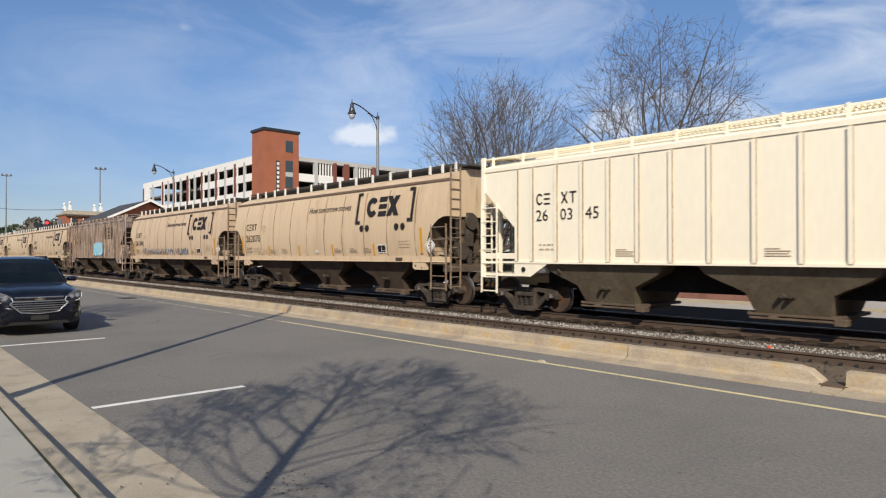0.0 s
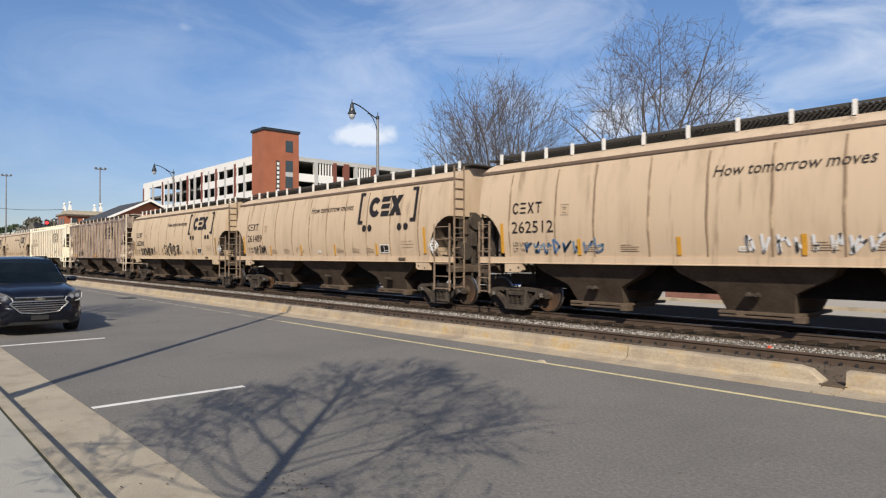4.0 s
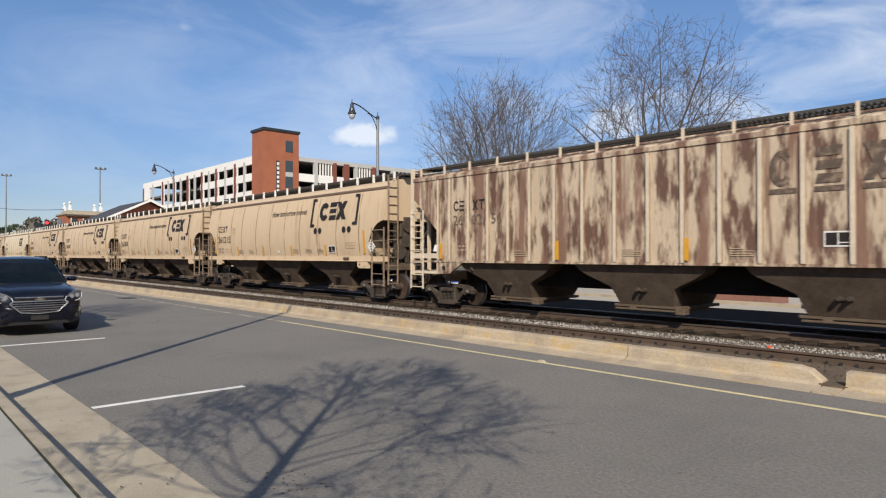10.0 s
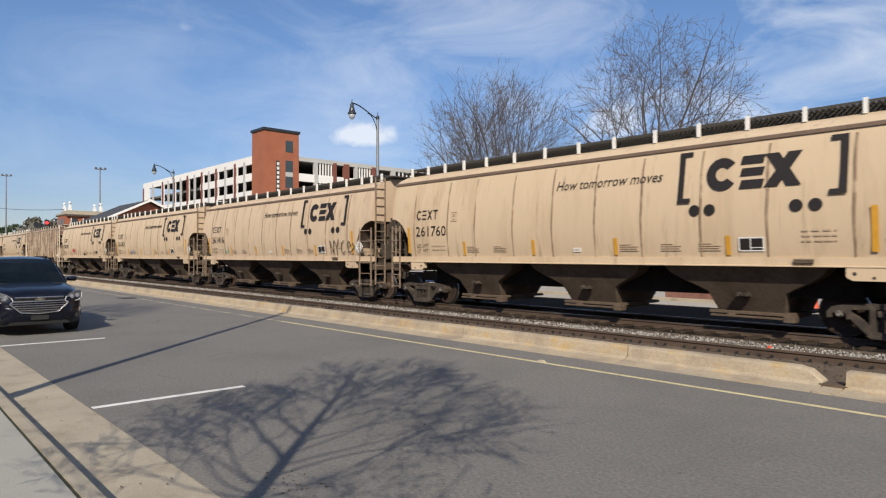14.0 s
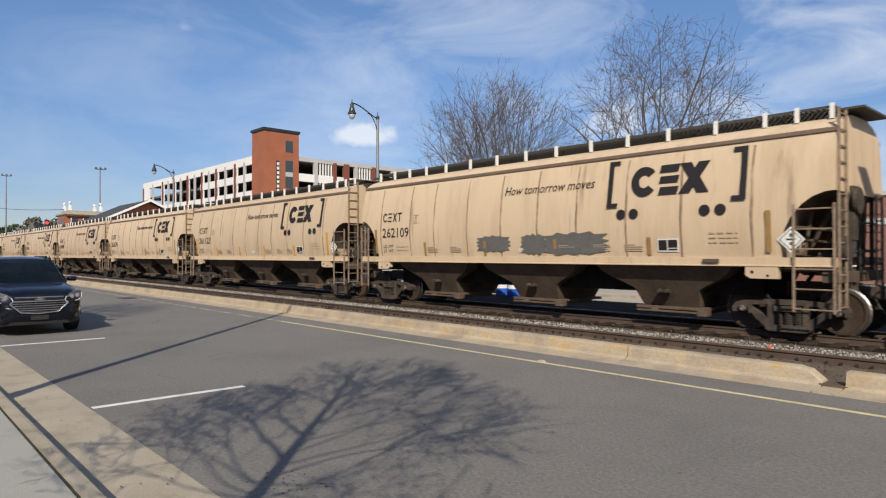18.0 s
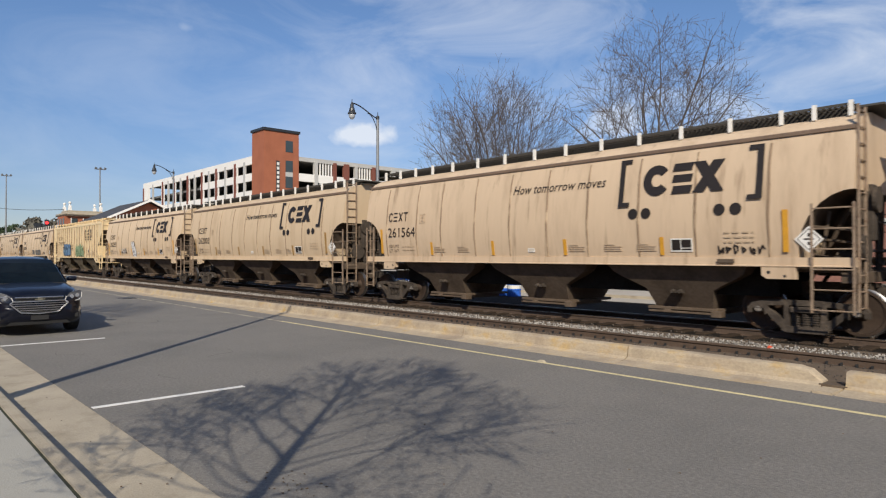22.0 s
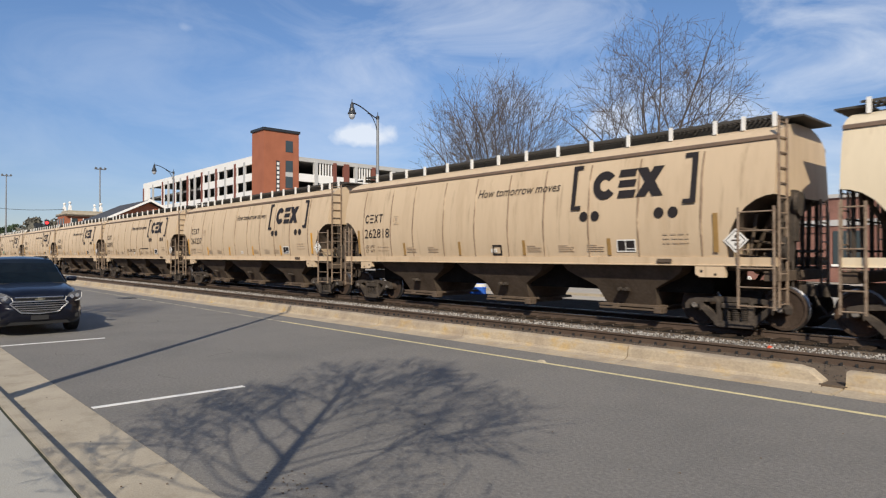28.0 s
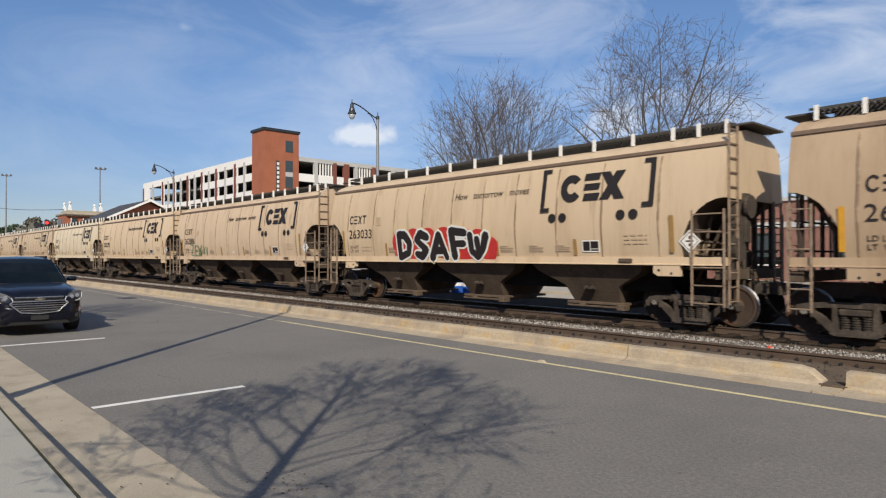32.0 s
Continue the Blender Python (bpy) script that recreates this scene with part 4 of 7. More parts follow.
def mark_smooth(car, number, slogan=True, bracket=True, dull=False, tight=False, wide=False):
    """Paint marks of one car, on the side that faces the street."""
    st = "dull_stripe" if dull else "stripe"
    if bracket:
        part("bracket", DECAL["bracket_open"], None, car, "black square bracket mark", at=tilt_at(3.62 if tight else 2.78, 2.78, 3.94))
        part("bracket", DECAL["bracket_close"], None, car, "black square bracket mark", at=tilt_at(6.14, 2.78, 3.94))
        for kind in ("ring", "bars", "cross"):
            part("emblem", DECAL[kind], None, car, "heavy black painted shape", at=tilt_at(3.92 if tight else 3.42, 3.02, 3.70))
        for x in (4.0, 4.38, 4.95, 5.33) if tight else (3.17, 3.51, 5.25, 5.60):
            part("dot", DECAL["dot"], None, car, at=tilt_at(x, 2.60, 2.62))
    else:
        for kind in ("ring", "bars", "cross"):
            part("emblem", DECAL[kind], None, car, "heavy black painted shape", at=tilt_at(3.0, 2.92, 3.6))
        bm = bmesh.new()
        box(bm, 0, -0.004, 0, 1.95, 0.004, 0.13)
        part("underline", bm, M["black"], car, at=tilt_at(2.98, 2.72, 2.85))
    if slogan:
        part("slogan", DECAL["slogan_wide" if wide else "slogan"], None, car, "slanted black slogan", at=tilt_at(0.1 if tight else -0.7, 3.32, 3.6))
    for nm in ("mark_arc", "mark_bars", "mark_cross", "mark_stem"):
        part("reporting_mark", DECAL[nm], None, car, at=tilt_at(-6.42, 2.78, 3.1))
    part("number", text_mesh(number, 0.46, M["black"], stretch=1.08), None, car, "black painted car number", at=tilt_at(-6.46, 2.24, 2.55))
    part("stencil_box", DECAL["stencil"], None, car, at=tilt_at(-4.75, 2.68, 2.9))
    part("limit_words", DECAL["limit"], None, car, at=tilt_at(-6.42, 1.88, 2.0))
    part("weight_words", DECAL["weight"], None, car, at=tilt_at(-6.42, 1.72, 1.84))
    part("small_print", DECAL["print_a"], None, car, at=tilt_at(-5.68, 1.74, 2.0))
    label = part("paper_label", DECAL["label"], None, car, "small white paper label", at=tilt_at(-0.12, 1.70, 1.81))
    part("label_lines", DECAL["label_lines"], None, label)
    for x in (-4.05, -2.95, 1.27, 2.35, 3.25):
        part("small_print", DECAL["print_c"], None, car, at=tilt_at(x, 1.72, 2.0))
    part("small_print", DECAL["print_b"], None, car, at=tilt_at(5.35, 1.85, 2.2))
    part("data_panel", DECAL["panel"], None, car, at=tilt_at(4.12, 1.70, 2.0))
    part("data_mark", DECAL["panel_marks"], None, car, at=tilt_at(4.12, 1.70, 2.0))
    for x in (-4.17, -1.45, 1.15, 3.9):
        part("reflector", DECAL[st], None, car, at=tilt_at(x, 1.62, 2.04))
    for x in (-6.82, 6.58):
        part("reflector", DECAL[st + "_tall"], None, car, at=tilt_at(x, 1.68, 2.5))
    part("side_vent", DECAL["vent"], None, car, at=pose(5.2, -1.61, SILL + 0.06))
    part("placard", DECAL["placard"], None, car, "white diamond placard", at=pose(7.0, -1.6, 1.93))
    part("placard_face", DECAL["placard_dark"], None, car, at=pose(7.0, -1.6, 1.93))


RHALF = 8.36


def ribbed_car(paint, rib_paint, number):
    """A straight-sided three-bay covered hopper car with vertical ribs and open sloped ends."""
    car = empty("ribbed_hopper_car", pose(0, 0, 0))
    w = 1.56
    bm = bmesh.new()
    xs = [-RHALF, -7.08, -7.06, 7.06, 7.08, RHALF]
    rings = []
    for x in xs:
        if abs(x) > 8:
            zb = 3.58
        elif abs(x) > 7.07:
            zb = 2.38
        else:
            zb = SILL + 0.05
        half = [(w, zb), (w, 4.13), (1.5, 4.2), (0.9, 4.38), (0.4, 4.42)]
        rings.append([(x, -y, z) for y, z in half] + [(x, y, z) for y, z in reversed(half)])
    loft(bm, rings)
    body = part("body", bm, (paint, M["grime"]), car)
    # Faces that look down are coloured dark for their shade.
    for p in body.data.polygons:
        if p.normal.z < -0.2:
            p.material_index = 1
    bm = bmesh.new()
    prism(bm, [(-0.045, SILL + 0.06), (0.045, SILL + 0.06), (0.045, 4.02), (-0.045, 4.02)], -w - 0.06, -w)
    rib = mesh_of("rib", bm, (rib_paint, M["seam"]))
    # Right face darker: rib shadow and edge grime put into its colour.
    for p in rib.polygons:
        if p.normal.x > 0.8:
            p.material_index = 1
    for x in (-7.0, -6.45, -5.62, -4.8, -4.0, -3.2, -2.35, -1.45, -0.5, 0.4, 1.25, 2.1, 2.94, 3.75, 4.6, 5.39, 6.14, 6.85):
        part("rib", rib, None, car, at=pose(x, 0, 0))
    for s in (-1, 1):
        bm = bmesh.new()
        box(bm, -RHALF, s * 1.54 - 0.06, SILL, RHALF, s * 1.54 + 0.06, SILL + 0.06)
        box(bm, -RHALF, s * 1.54 - 0.05, 4.05, RHALF, s * 1.54 + 0.05, 4.16)
        part("side_sill", bm, paint, car)
    for q in (-1, 1):
        bm = bmesh.new()
        prism(bm, [(q * 5.9, SILL), (q * 6.5, SILL - 0.36), (q * 7.1, SILL - 0.36), (q * 7.1, SILL)], -1.58, -1.5)
        part("gusset", bm, paint, car)
        # A black disc paints the dark of the open hole.
        bm = bmesh.new()
        rod(bm, (q * 6.75, -1.60, SILL - 0.17), (q * 6.75, -1.585, SILL - 0.17), 0.075, seg=14)
        part("jacking_hole", bm, M["hose"], car)
        # Sheet coloured dark, the shade below the slope included.
        bm = bmesh.new()
        loft(bm, [[(q * x, -1.45, z), (q * x, 1.45, z), (q * x, 1.45, z + 0.08), (q * x, -1.45, z + 0.08)] for x, z in ((5.6, 1.15), (8.3, 3.5))])
        part("slope_sheet", bm, M["grime"], car)
        bm = bmesh.new()
        box(bm, min(q * 7.0, q * RHALF), -1.58, 1.52, max(q * 7.0, q * RHALF), -1.50, 1.68)
        box(bm, min(q * 7.0, q * RHALF), 1.50, 1.52, max(q * 7.0, q * RHALF), 1.58, 1.68)
        box(bm, min(q * 7.0, q * RHALF), -1.5, 1.02, max(q * 7.0, q * RHALF), 1.5, 1.10)
        box(bm, min(q * 6.4, q * RHALF), -0.2, 0.72, max(q * 6.4, q * RHALF), 0.2, 1.02)
        for y in (-0.9, 0.3, 0.9):
            box(bm, q * 8.25 - 0.04, y - 0.05, 1.1, q * 8.25 + 0.04, y + 0.05, 3.6)
        rod(bm, (q * 7.2, 0.0, 1.1), (q * 8.2, 0.0, 3.3), 0.05)
        part("end_frame", bm, rib_paint, car)
        for y in (-1.56, 1.56):
            one_box("corner_post", rib_paint, (q * 8.32 - 0.06, y - 0.04, 1.0, q * 8.32 + 0.06, y + 0.04, 4.5), car)
        part("coupler", coupler_mesh(q, RHALF), None, car, "grimy coupler with an air hose")
        ladder(car, q * (RHALF + 0.03), q * (RHALF + 0.03), -1.56, 1.0, 4.4 if q > 0 else 3.2, 10, rib_paint, r=0.016)
        ladder(car, q * 7.75, q * RHALF, -1.60, 0.52, 3.1, 7, rib_paint, r=0.018)
        bm = bmesh.new()
        for y in (-0.95, 0.95):
            box(bm, min(q * 7.6, q * 8.75), y - 0.3, 4.48, max(q * 7.6, q * 8.75), y + 0.3, 4.52)
        part("end_platform", bm, rib_paint, car)
    bm = bmesh.new()
    rod(bm, (7.35, -0.9, 1.75), (7.95, -0.9, 1.75), 0.22, seg=14)
    rod(bm, (8.25, -0.6, 2.0), (8.30, -0.6, 2.0), 0.28, seg=18)
    part("brake_gear", bm, rib_paint, car)
    running_board(car, 8.2, 4.50, M["walkway"] if rib_paint is M["rib_light"] else rib_paint, y0=-1.35, width=0.6)
    bm = bmesh.new()
    box(bm, -0.03, -1.40, 4.20, 0.03, -1.35, 4.52)
    br = mesh_of("walkway_bracket", bm, rib_paint)
    for i in range(15):
        part("walkway_bracket", br, None, car, at=pose(-8.1 + i * 16.2 / 14, 0, 0))
    bm = bmesh.new()
    box(bm, -7.4, -0.32, 4.40, 7.4, 0.32, 4.54, 0.03)
    part("roof_hatch", bm, paint, car)
    # The same near-black colour carries the shade between the bays.
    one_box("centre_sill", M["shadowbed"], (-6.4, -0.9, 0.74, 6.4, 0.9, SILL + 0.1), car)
    for x in (-4.35, 0.0, 4.35):
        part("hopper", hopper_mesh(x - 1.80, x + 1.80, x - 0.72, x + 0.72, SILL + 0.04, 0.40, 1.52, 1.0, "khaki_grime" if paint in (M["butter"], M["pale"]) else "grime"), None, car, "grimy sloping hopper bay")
        part("outlet_gate", gate_mesh(0.9), None, car, "rusty steel outlet gate", at=pose(x, 0, 0))
        bm = bmesh.new()
        box(bm, x - 0.15, -1.20, 0.74, x + 0.15, -1.12, 0.80)
        for dx in (-0.09, 0.09):
            bmesh.ops.create_cone(bm, cap_ends=True, segments=8, radius1=0.055, radius2=0.045, depth=0.10, matrix=Matrix.Translation((x + dx, -1.25, 0.78)) @ Matrix.Rotation(radians(90), 4, "X"))
        part("vibrator_bracket", bm, M["truck"], car)
    for x in (-7.1, 7.1):
        add_truck(car, x)
    # marks
    y = -w - 0.012
    dx = 0.0
    ink = M["faded_ink"] if paint is M["rusted"] else M["black"]
    for i, pair in enumerate((number[:2], number[2:4], number[4:])):
        x = (-6.32, -5.50, -4.70)[i]
        part("number", text_mesh(pair, 0.44, ink), None, car, at=pose(x, y, 2.55))
        if i < 2:
            for nm, dx in ((("mark_arc", 0.03), ("mark_bars", 0.02)), (("mark_cross", -0.5), ("mark_stem", -0.5)))[i]:
                part("reporting_mark", DECAL[nm], None, car, at=pose(x + dx, y, 2.99))
    for i, x in enumerate((3.10, 3.94, 4.76)):
        mark = part("emblem", DECAL["small_" + ("ring", "bars", "cross")[i]], None, car, "heavy dark painted shape", at=pose(x + 0.02, y, 3.02))
        mark.material_slots[0].link = "OBJECT"
        mark.material_slots[0].material = ink
        bm = bmesh.new()
        box(bm, -0.02, -0.004, -0.17, 0.5, 0.004, -0.07)
        part("underline", bm, ink, car, at=pose(x + 0.02, y, 3.02))
    part("small_print", DECAL["print_a"], None, car, at=pose(-6.2, y, 1.72))
    part("small_print", DECAL["print_b"], None, car, at=pose(5.45, y, 1.72))
    part("data_panel", DECAL["panel"], None, car, at=pose(4.1, y, 1.78))
    part("data_mark", DECAL["panel_marks"], None, car, at=pose(4.1, y, 1.78))
    return car


# the train: number, kind, in the order in which the cars pass
CARS = [
    ("261377", "smooth"), ("262145", "smooth"), ("261530", "smooth"), ("260128", "oxide"), ("261744", "smooth"), ("262070", "smooth"),
    ("260345", "pale"), ("260471", "grimy"), ("262200", "smooth"), ("261489", "smooth"), ("262512", "smooth"), ("265421", "plain"),
    ("261089", "smooth"), ("261069", "smooth"), ("261850", "smooth"), ("261215", "smooth"), ("260256", "rusted"), ("262294", "smooth"),
    ("261363", "smooth"), ("261416", "smooth"), ("261760", "smooth"), ("261908", "smooth"), ("262670", "smooth"), ("261122", "smooth"),
    ("262109", "smooth"), ("252402", "butter"), ("262255", "smooth"), ("262003", "smooth"), ("261564", "smooth"), ("262288", "smooth"),
    ("262295", "smooth"), ("262032", "smooth"), ("262471", "smooth"), ("261237", "smooth"), ("262818", "smooth"), ("261415", "smooth"),
    ("262278", "smooth"), ("262886", "smooth"), ("263033", "smooth"), ("262164", "smooth"), ("261702", "smooth"),
]
FIRST = -6
TRAIN = {}
SMOOTH_L, RIB_EXTRA = 16.814, 1.497
LABEL = {
    "smooth": "cream curved-side covered hopper rail car, weathered, on the rails",
    "plain": "pale cream curved-side covered hopper rail car with underlined mark",
    "pale": "bright pale cream ribbed covered hopper rail car",
    "grimy": "soot-stained grey ribbed covered hopper rail car",
    "rusted": "cream ribbed hopper rail car with heavy rust streaks",
    "oxide": "brown-grey dirty ribbed covered hopper rail car",
    "butter": "yellow-cream ribbed hopper rail car with painted scrawls",
}
PAINT = {"pale": ("pale", "pale"), "grimy": ("grimy", "rib_light"), "rusted": ("rusted", "rib_light"), "butter": ("butter", "butter"), "oxide": ("grimy", "grimy")}


def build_train():
    base = None
    for i, (number, kind) in enumerate(CARS):
        k = FIRST + i
        if kind in PAINT:
            car = ribbed_car(M[PAINT[kind][0]], M[PAINT[kind][1]], number)
            half = RHALF
        else:
            if base is None:
                base = smooth_car_base()
                car = base
            else:
                car = copy_thing(TRAIN["base"], pose(0, 0, 0))
            half = HALF
            if base is car:
                TRAIN["base"] = car
        TRAIN[k] = (car, half, kind, number)
        tagged(car, LABEL[kind], "rail car", "cars of the train")
    # marks come after the copying, so that each car has its own
    for k, entry in TRAIN.items():
        if k == "base":
            continue
        car, half, kind, number = entry
        if kind in ("smooth", "plain"):
            paint = "cream_brown" if k in (33, 34) else "cream_pale" if k in (5, 29) else "cream_dull" if k in (-2, 3, 4, 13, 15, 22, 31, 33) else "cream"
            for ob in car.children:
                if ob.name.split(".")[0] in ("body", "side_sill", "jacking_pad"):
                    ob.material_slots[0].link = "OBJECT"
                    ob.material_slots[0].material = M[paint]
            mark_smooth(car, number, slogan=kind == "smooth", bracket=kind == "smooth", dull=k in (2, 8, 11, 16, 18, 21, 23, 26, 28, 30, 31, 32), tight=k == 29, wide=k in (29, 31, 32))


build_train()
for ob in list(bpy.data.objects):
    if ob.name.startswith("small_print"):
        tagged(ob, "rows of faded small print", kind="stuff")
RIBBED = [k for k, e in TRAIN.items() if k != "base" and e[2] in PAINT]


SLACK = [(-7, 0.05), (0, 0.0), (1, 0.0), (2, -0.06), (5, 0.06), (6, 0.16), (9, 0.18), (10, 0.12), (11, -0.12), (13, -0.05), (17, -0.07), (18, -0.18), (19, -0.3), (20, -0.4), (21, -0.25), (22, 0.07), (23, 0.03), (24, 0.5), (25, 0.42), (26, 0.25), (28, 0.22), (29, 0.12), (30, 0.05), (31, -0.09), (32, -0.14), (40, -0.14)]


def corner_x(k, t):
    """Where the rear corner of car k stands at t seconds."""
    n = sum(1 for r in RIBBED if 0 < r <= k) - sum(1 for r in RIBBED if k < r <= 0)
    slack = float(np.interp(k, [s[0] for s in SLACK], [s[1] for s in SLACK]))
    return 3.316 + slack + SMOOTH_L * k + RIB_EXTRA * n - 17.553 * t + 0.009586 * t * t

# ---- trees ----


def bare_tree(base, label, seed, fork, thick, mid, rx, rz, limbs, twig_r, step, gaps, leader=0.0, spread=(30, 52), lift=0.05, sway=1.0):
    """A bare tree: limbs (start height, azimuth, elevation, share of the trunk's girth) that reach the skin of an egg-shaped crown, and three orders of finer wood that fill it."""
    rnd = random.Random(seed)
    tv, tf, vs, fs = [], [], [], []
    mid = Vector(mid)

    def stick(vs, fs, a, b, ra, rb, n):
        d = (b - a)
        if d.length < 1e-5:
            return
        d.normalize()
        p = d.cross(Vector((0.31, 0.83, 0.47))).normalized()
        q = d.cross(p)
        s = len(vs)
        for c, r in ((a, ra), (b, rb)):
            for j in range(n):
                t = 6.2832 * j / n
                vs.append(tuple(c + (p * math.cos(t) + q * math.sin(t)) * r))
        for j in range(n):
            k = (j + 1) % n
            fs.append((s + j, s + k, s + n + k, s + n + j))

    def room(p, d):
        """How far the crown's skin lies from p along d."""
        az = math.atan2(d.y, d.x)
        lump = 1 + 0.07 * math.sin(az * 3 + seed) + 0.06 * math.sin(az * 5 + d.z * 6 + seed * 2)
        w = Vector((1 / (rx * lump), 1 / (rx * lump), 1 / (rz * lump)))
        o, e = (p - mid) * w, d * w
        a, b, c = e.dot(e), o.dot(e), o.dot(o) - 1
        h = b * b - a * c
        return 0.0 if h < 0 else max(0.0, (-b + math.sqrt(h)) / a)

    def grow(p, d, length, r, level, sway=1.0):
        n = max(4 if level < 2 else 3 if level < 3 else 2, int(length / step))
        end = max(twig_r * 0.6, r * 0.12)
        gap = gaps[level] if level < len(gaps) else 0
        due = length * (0.22 if level == 0 else 0.15) + rnd.random() * gap
        bend = Vector((rnd.gauss(0, 1), rnd.gauss(0, 1), rnd.gauss(0, 0.5))) * (0.30 * sway / n)
        spin = rnd.uniform(0, 6.28)
        gone = 0.0
        for i in range(n):
            d = (d + bend + Vector((rnd.gauss(0, 1), rnd.gauss(0, 1), rnd.gauss(0, 1))) * (0.05 + 0.02 * level) * sway + Vector((0, 0, lift * 4 / n))).normalized()
            q = p + d * (length / n)
            f0, f1 = i / n, (i + 1) / n
            ra, rb = end + (r - end) * (1 - f0) ** 0.9, end + (r - end) * (1 - f1) ** 0.9
            stick(vs, fs, p, q, ra, rb, 7 if ra > thick * 0.3 else 4 if ra > twig_r * 2.5 else 3)
            gone += length / n
            while gap and gone >= due:
                due += gap * rnd.uniform(0.65, 1.35)
                spin += 2.4 + rnd.gauss(0, 0.4)
                side = d.cross(Vector((math.cos(spin), math.sin(spin), 0.25))).normalized()
                a = radians(rnd.uniform(*spread))
                e = (d * math.cos(a) + side * math.sin(a)).normalized()
                ln = min(length * (0.72 - 0.30 * f1) if level == 0 else length * (0.75 - 0.30 * f1), room(q, e) + step * 0.6) * rnd.uniform(0.55, 1.08)
                if ln > step * 0.5:
                    grow(q, e, ln, max(twig_r, rb * rnd.uniform(0.45, 0.68)), level + 1)
            p = q
        if level < 3:
            for _ in range(2):
                e = (d + Vector((rnd.gauss(0, 0.4), rnd.gauss(0, 0.4), rnd.gauss(0, 0.2)))).normalized()
                grow(p, e, min(length * 0.2, step * 3), end, 3)

    n0 = 7
    path = [Vector((rnd.gauss(0, 0.015), rnd.gauss(0, 0.015), fork * i / n0)) for i in range(n0 + 1)]
    for i in range(n0):
        w = [thick * (1.4 - 0.4 * min(1, 3 * k / n0)) for k in (i, i + 1)]
        stick(tv, tf, path[i], path[i + 1], w[0], w[1], 10)
    if leader:
        grow(path[-1], Vector((-0.03, -0.03, 1)), leader - fork, thick * 0.9, 0, 0.15)
    for z, az, el, girth in limbs:
        d = Vector((math.cos(radians(az)) * math.cos(radians(el)), math.sin(radians(az)) * math.cos(radians(el)), math.sin(radians(el))))
        start = Vector((path[-1].x, path[-1].y, z))
        grow(start, d, max(0.5, room(start, d)) * rnd.uniform(0.88, 1.0), thick * girth, 0, sway)
    root = empty("tree", pose(*base), label, "tree", "bare trees")
    for nm, a, b in (("trunk", tv, tf), ("crown", vs, fs)):
        me = bpy.data.meshes.new(nm)
        me.from_pydata(a, [], b)
        me.materials.append(M["bark"])
        part(nm, me, None, root)
    return root


def fan(n, fork, low, high, seed):
    """Limbs spread evenly round the fork, the outer ones flatter."""
    rnd = random.Random(seed)
    return [(fork - rnd.uniform(0, 0.25), 137.5 * i + rnd.gauss(0, 9), low + (high - low) * (i / (n - 1)) ** 0.9 + rnd.gauss(0, 3), rnd.uniform(0.38, 0.55)) for i in range(n)]


STREET_LIMBS = [(2.75, 240, 4, 0.16), (2.8, 215, 8, 0.17), (2.95, 200, 18, 0.17), (2.85, 228, 20, 0.17), (3.05, 252, 26, 0.17), (2.75, 60, 8, 0.18), (3.3, 225, 58, 0.42), (2.9, 48, 14, 0.17), (3.0, 20, 26, 0.18), (3.15, 70, 30, 0.20), (3.35, 44, 38, 0.20), (3.6, 60, 44, 0.20), (3.7, 135, 48, 0.20), (3.85, 28, 46, 0.20), (4.0, 305, 44, 0.20), (4.3, 50, 48, 0.19), (4.6, 120, 52, 0.18), (4.9, 70, 50, 0.18), (5.0, 40, 52, 0.18), (5.5, 30, 54, 0.16), (5.7, 225, 62, 0.14)]
bare_tree((-1.45, -0.9, 0.2), "bare young street tree on the pavement", 3, 2.9, 0.070, (0.05, 0.05, 4.35), 2.3, 2.6, STREET_LIMBS, 0.0070, 0.15, (0.27, 0.17, 0.125), leader=6.9, spread=(20, 50), sway=1.7)
bare_tree((-16.8, -0.9, 0.2), "bare street tree farther up the pavement", 12, 2.9, 0.075, (0, 0, 5.4), 2.3, 2.7, STREET_LIMBS, 0.0080, 0.22, (0.36, 0.26, 0.22), leader=7.8, spread=(22, 50))
bare_tree((-27.4, 29.5, 0), "bare spreading tree behind the railway", 5, 2.2, 0.22, (0, 0, 6.4), 5.6, 6.3, fan(17, 2.2, 20, 86, 5), 0.0095, 0.42, (0.72, 0.45, 0.33), spread=(24, 44), lift=0.06)
bare_tree((-17.6, 31.2, 0), "tall bare spreading tree behind the railway", 11, 3.6, 0.24, (0, 0, 8.7), 5.0, 5.4, fan(13, 3.6, 24, 84, 9), 0.0095, 0.42, (0.74, 0.46, 0.33), spread=(28, 52), lift=0.02)

# ---- garage ----


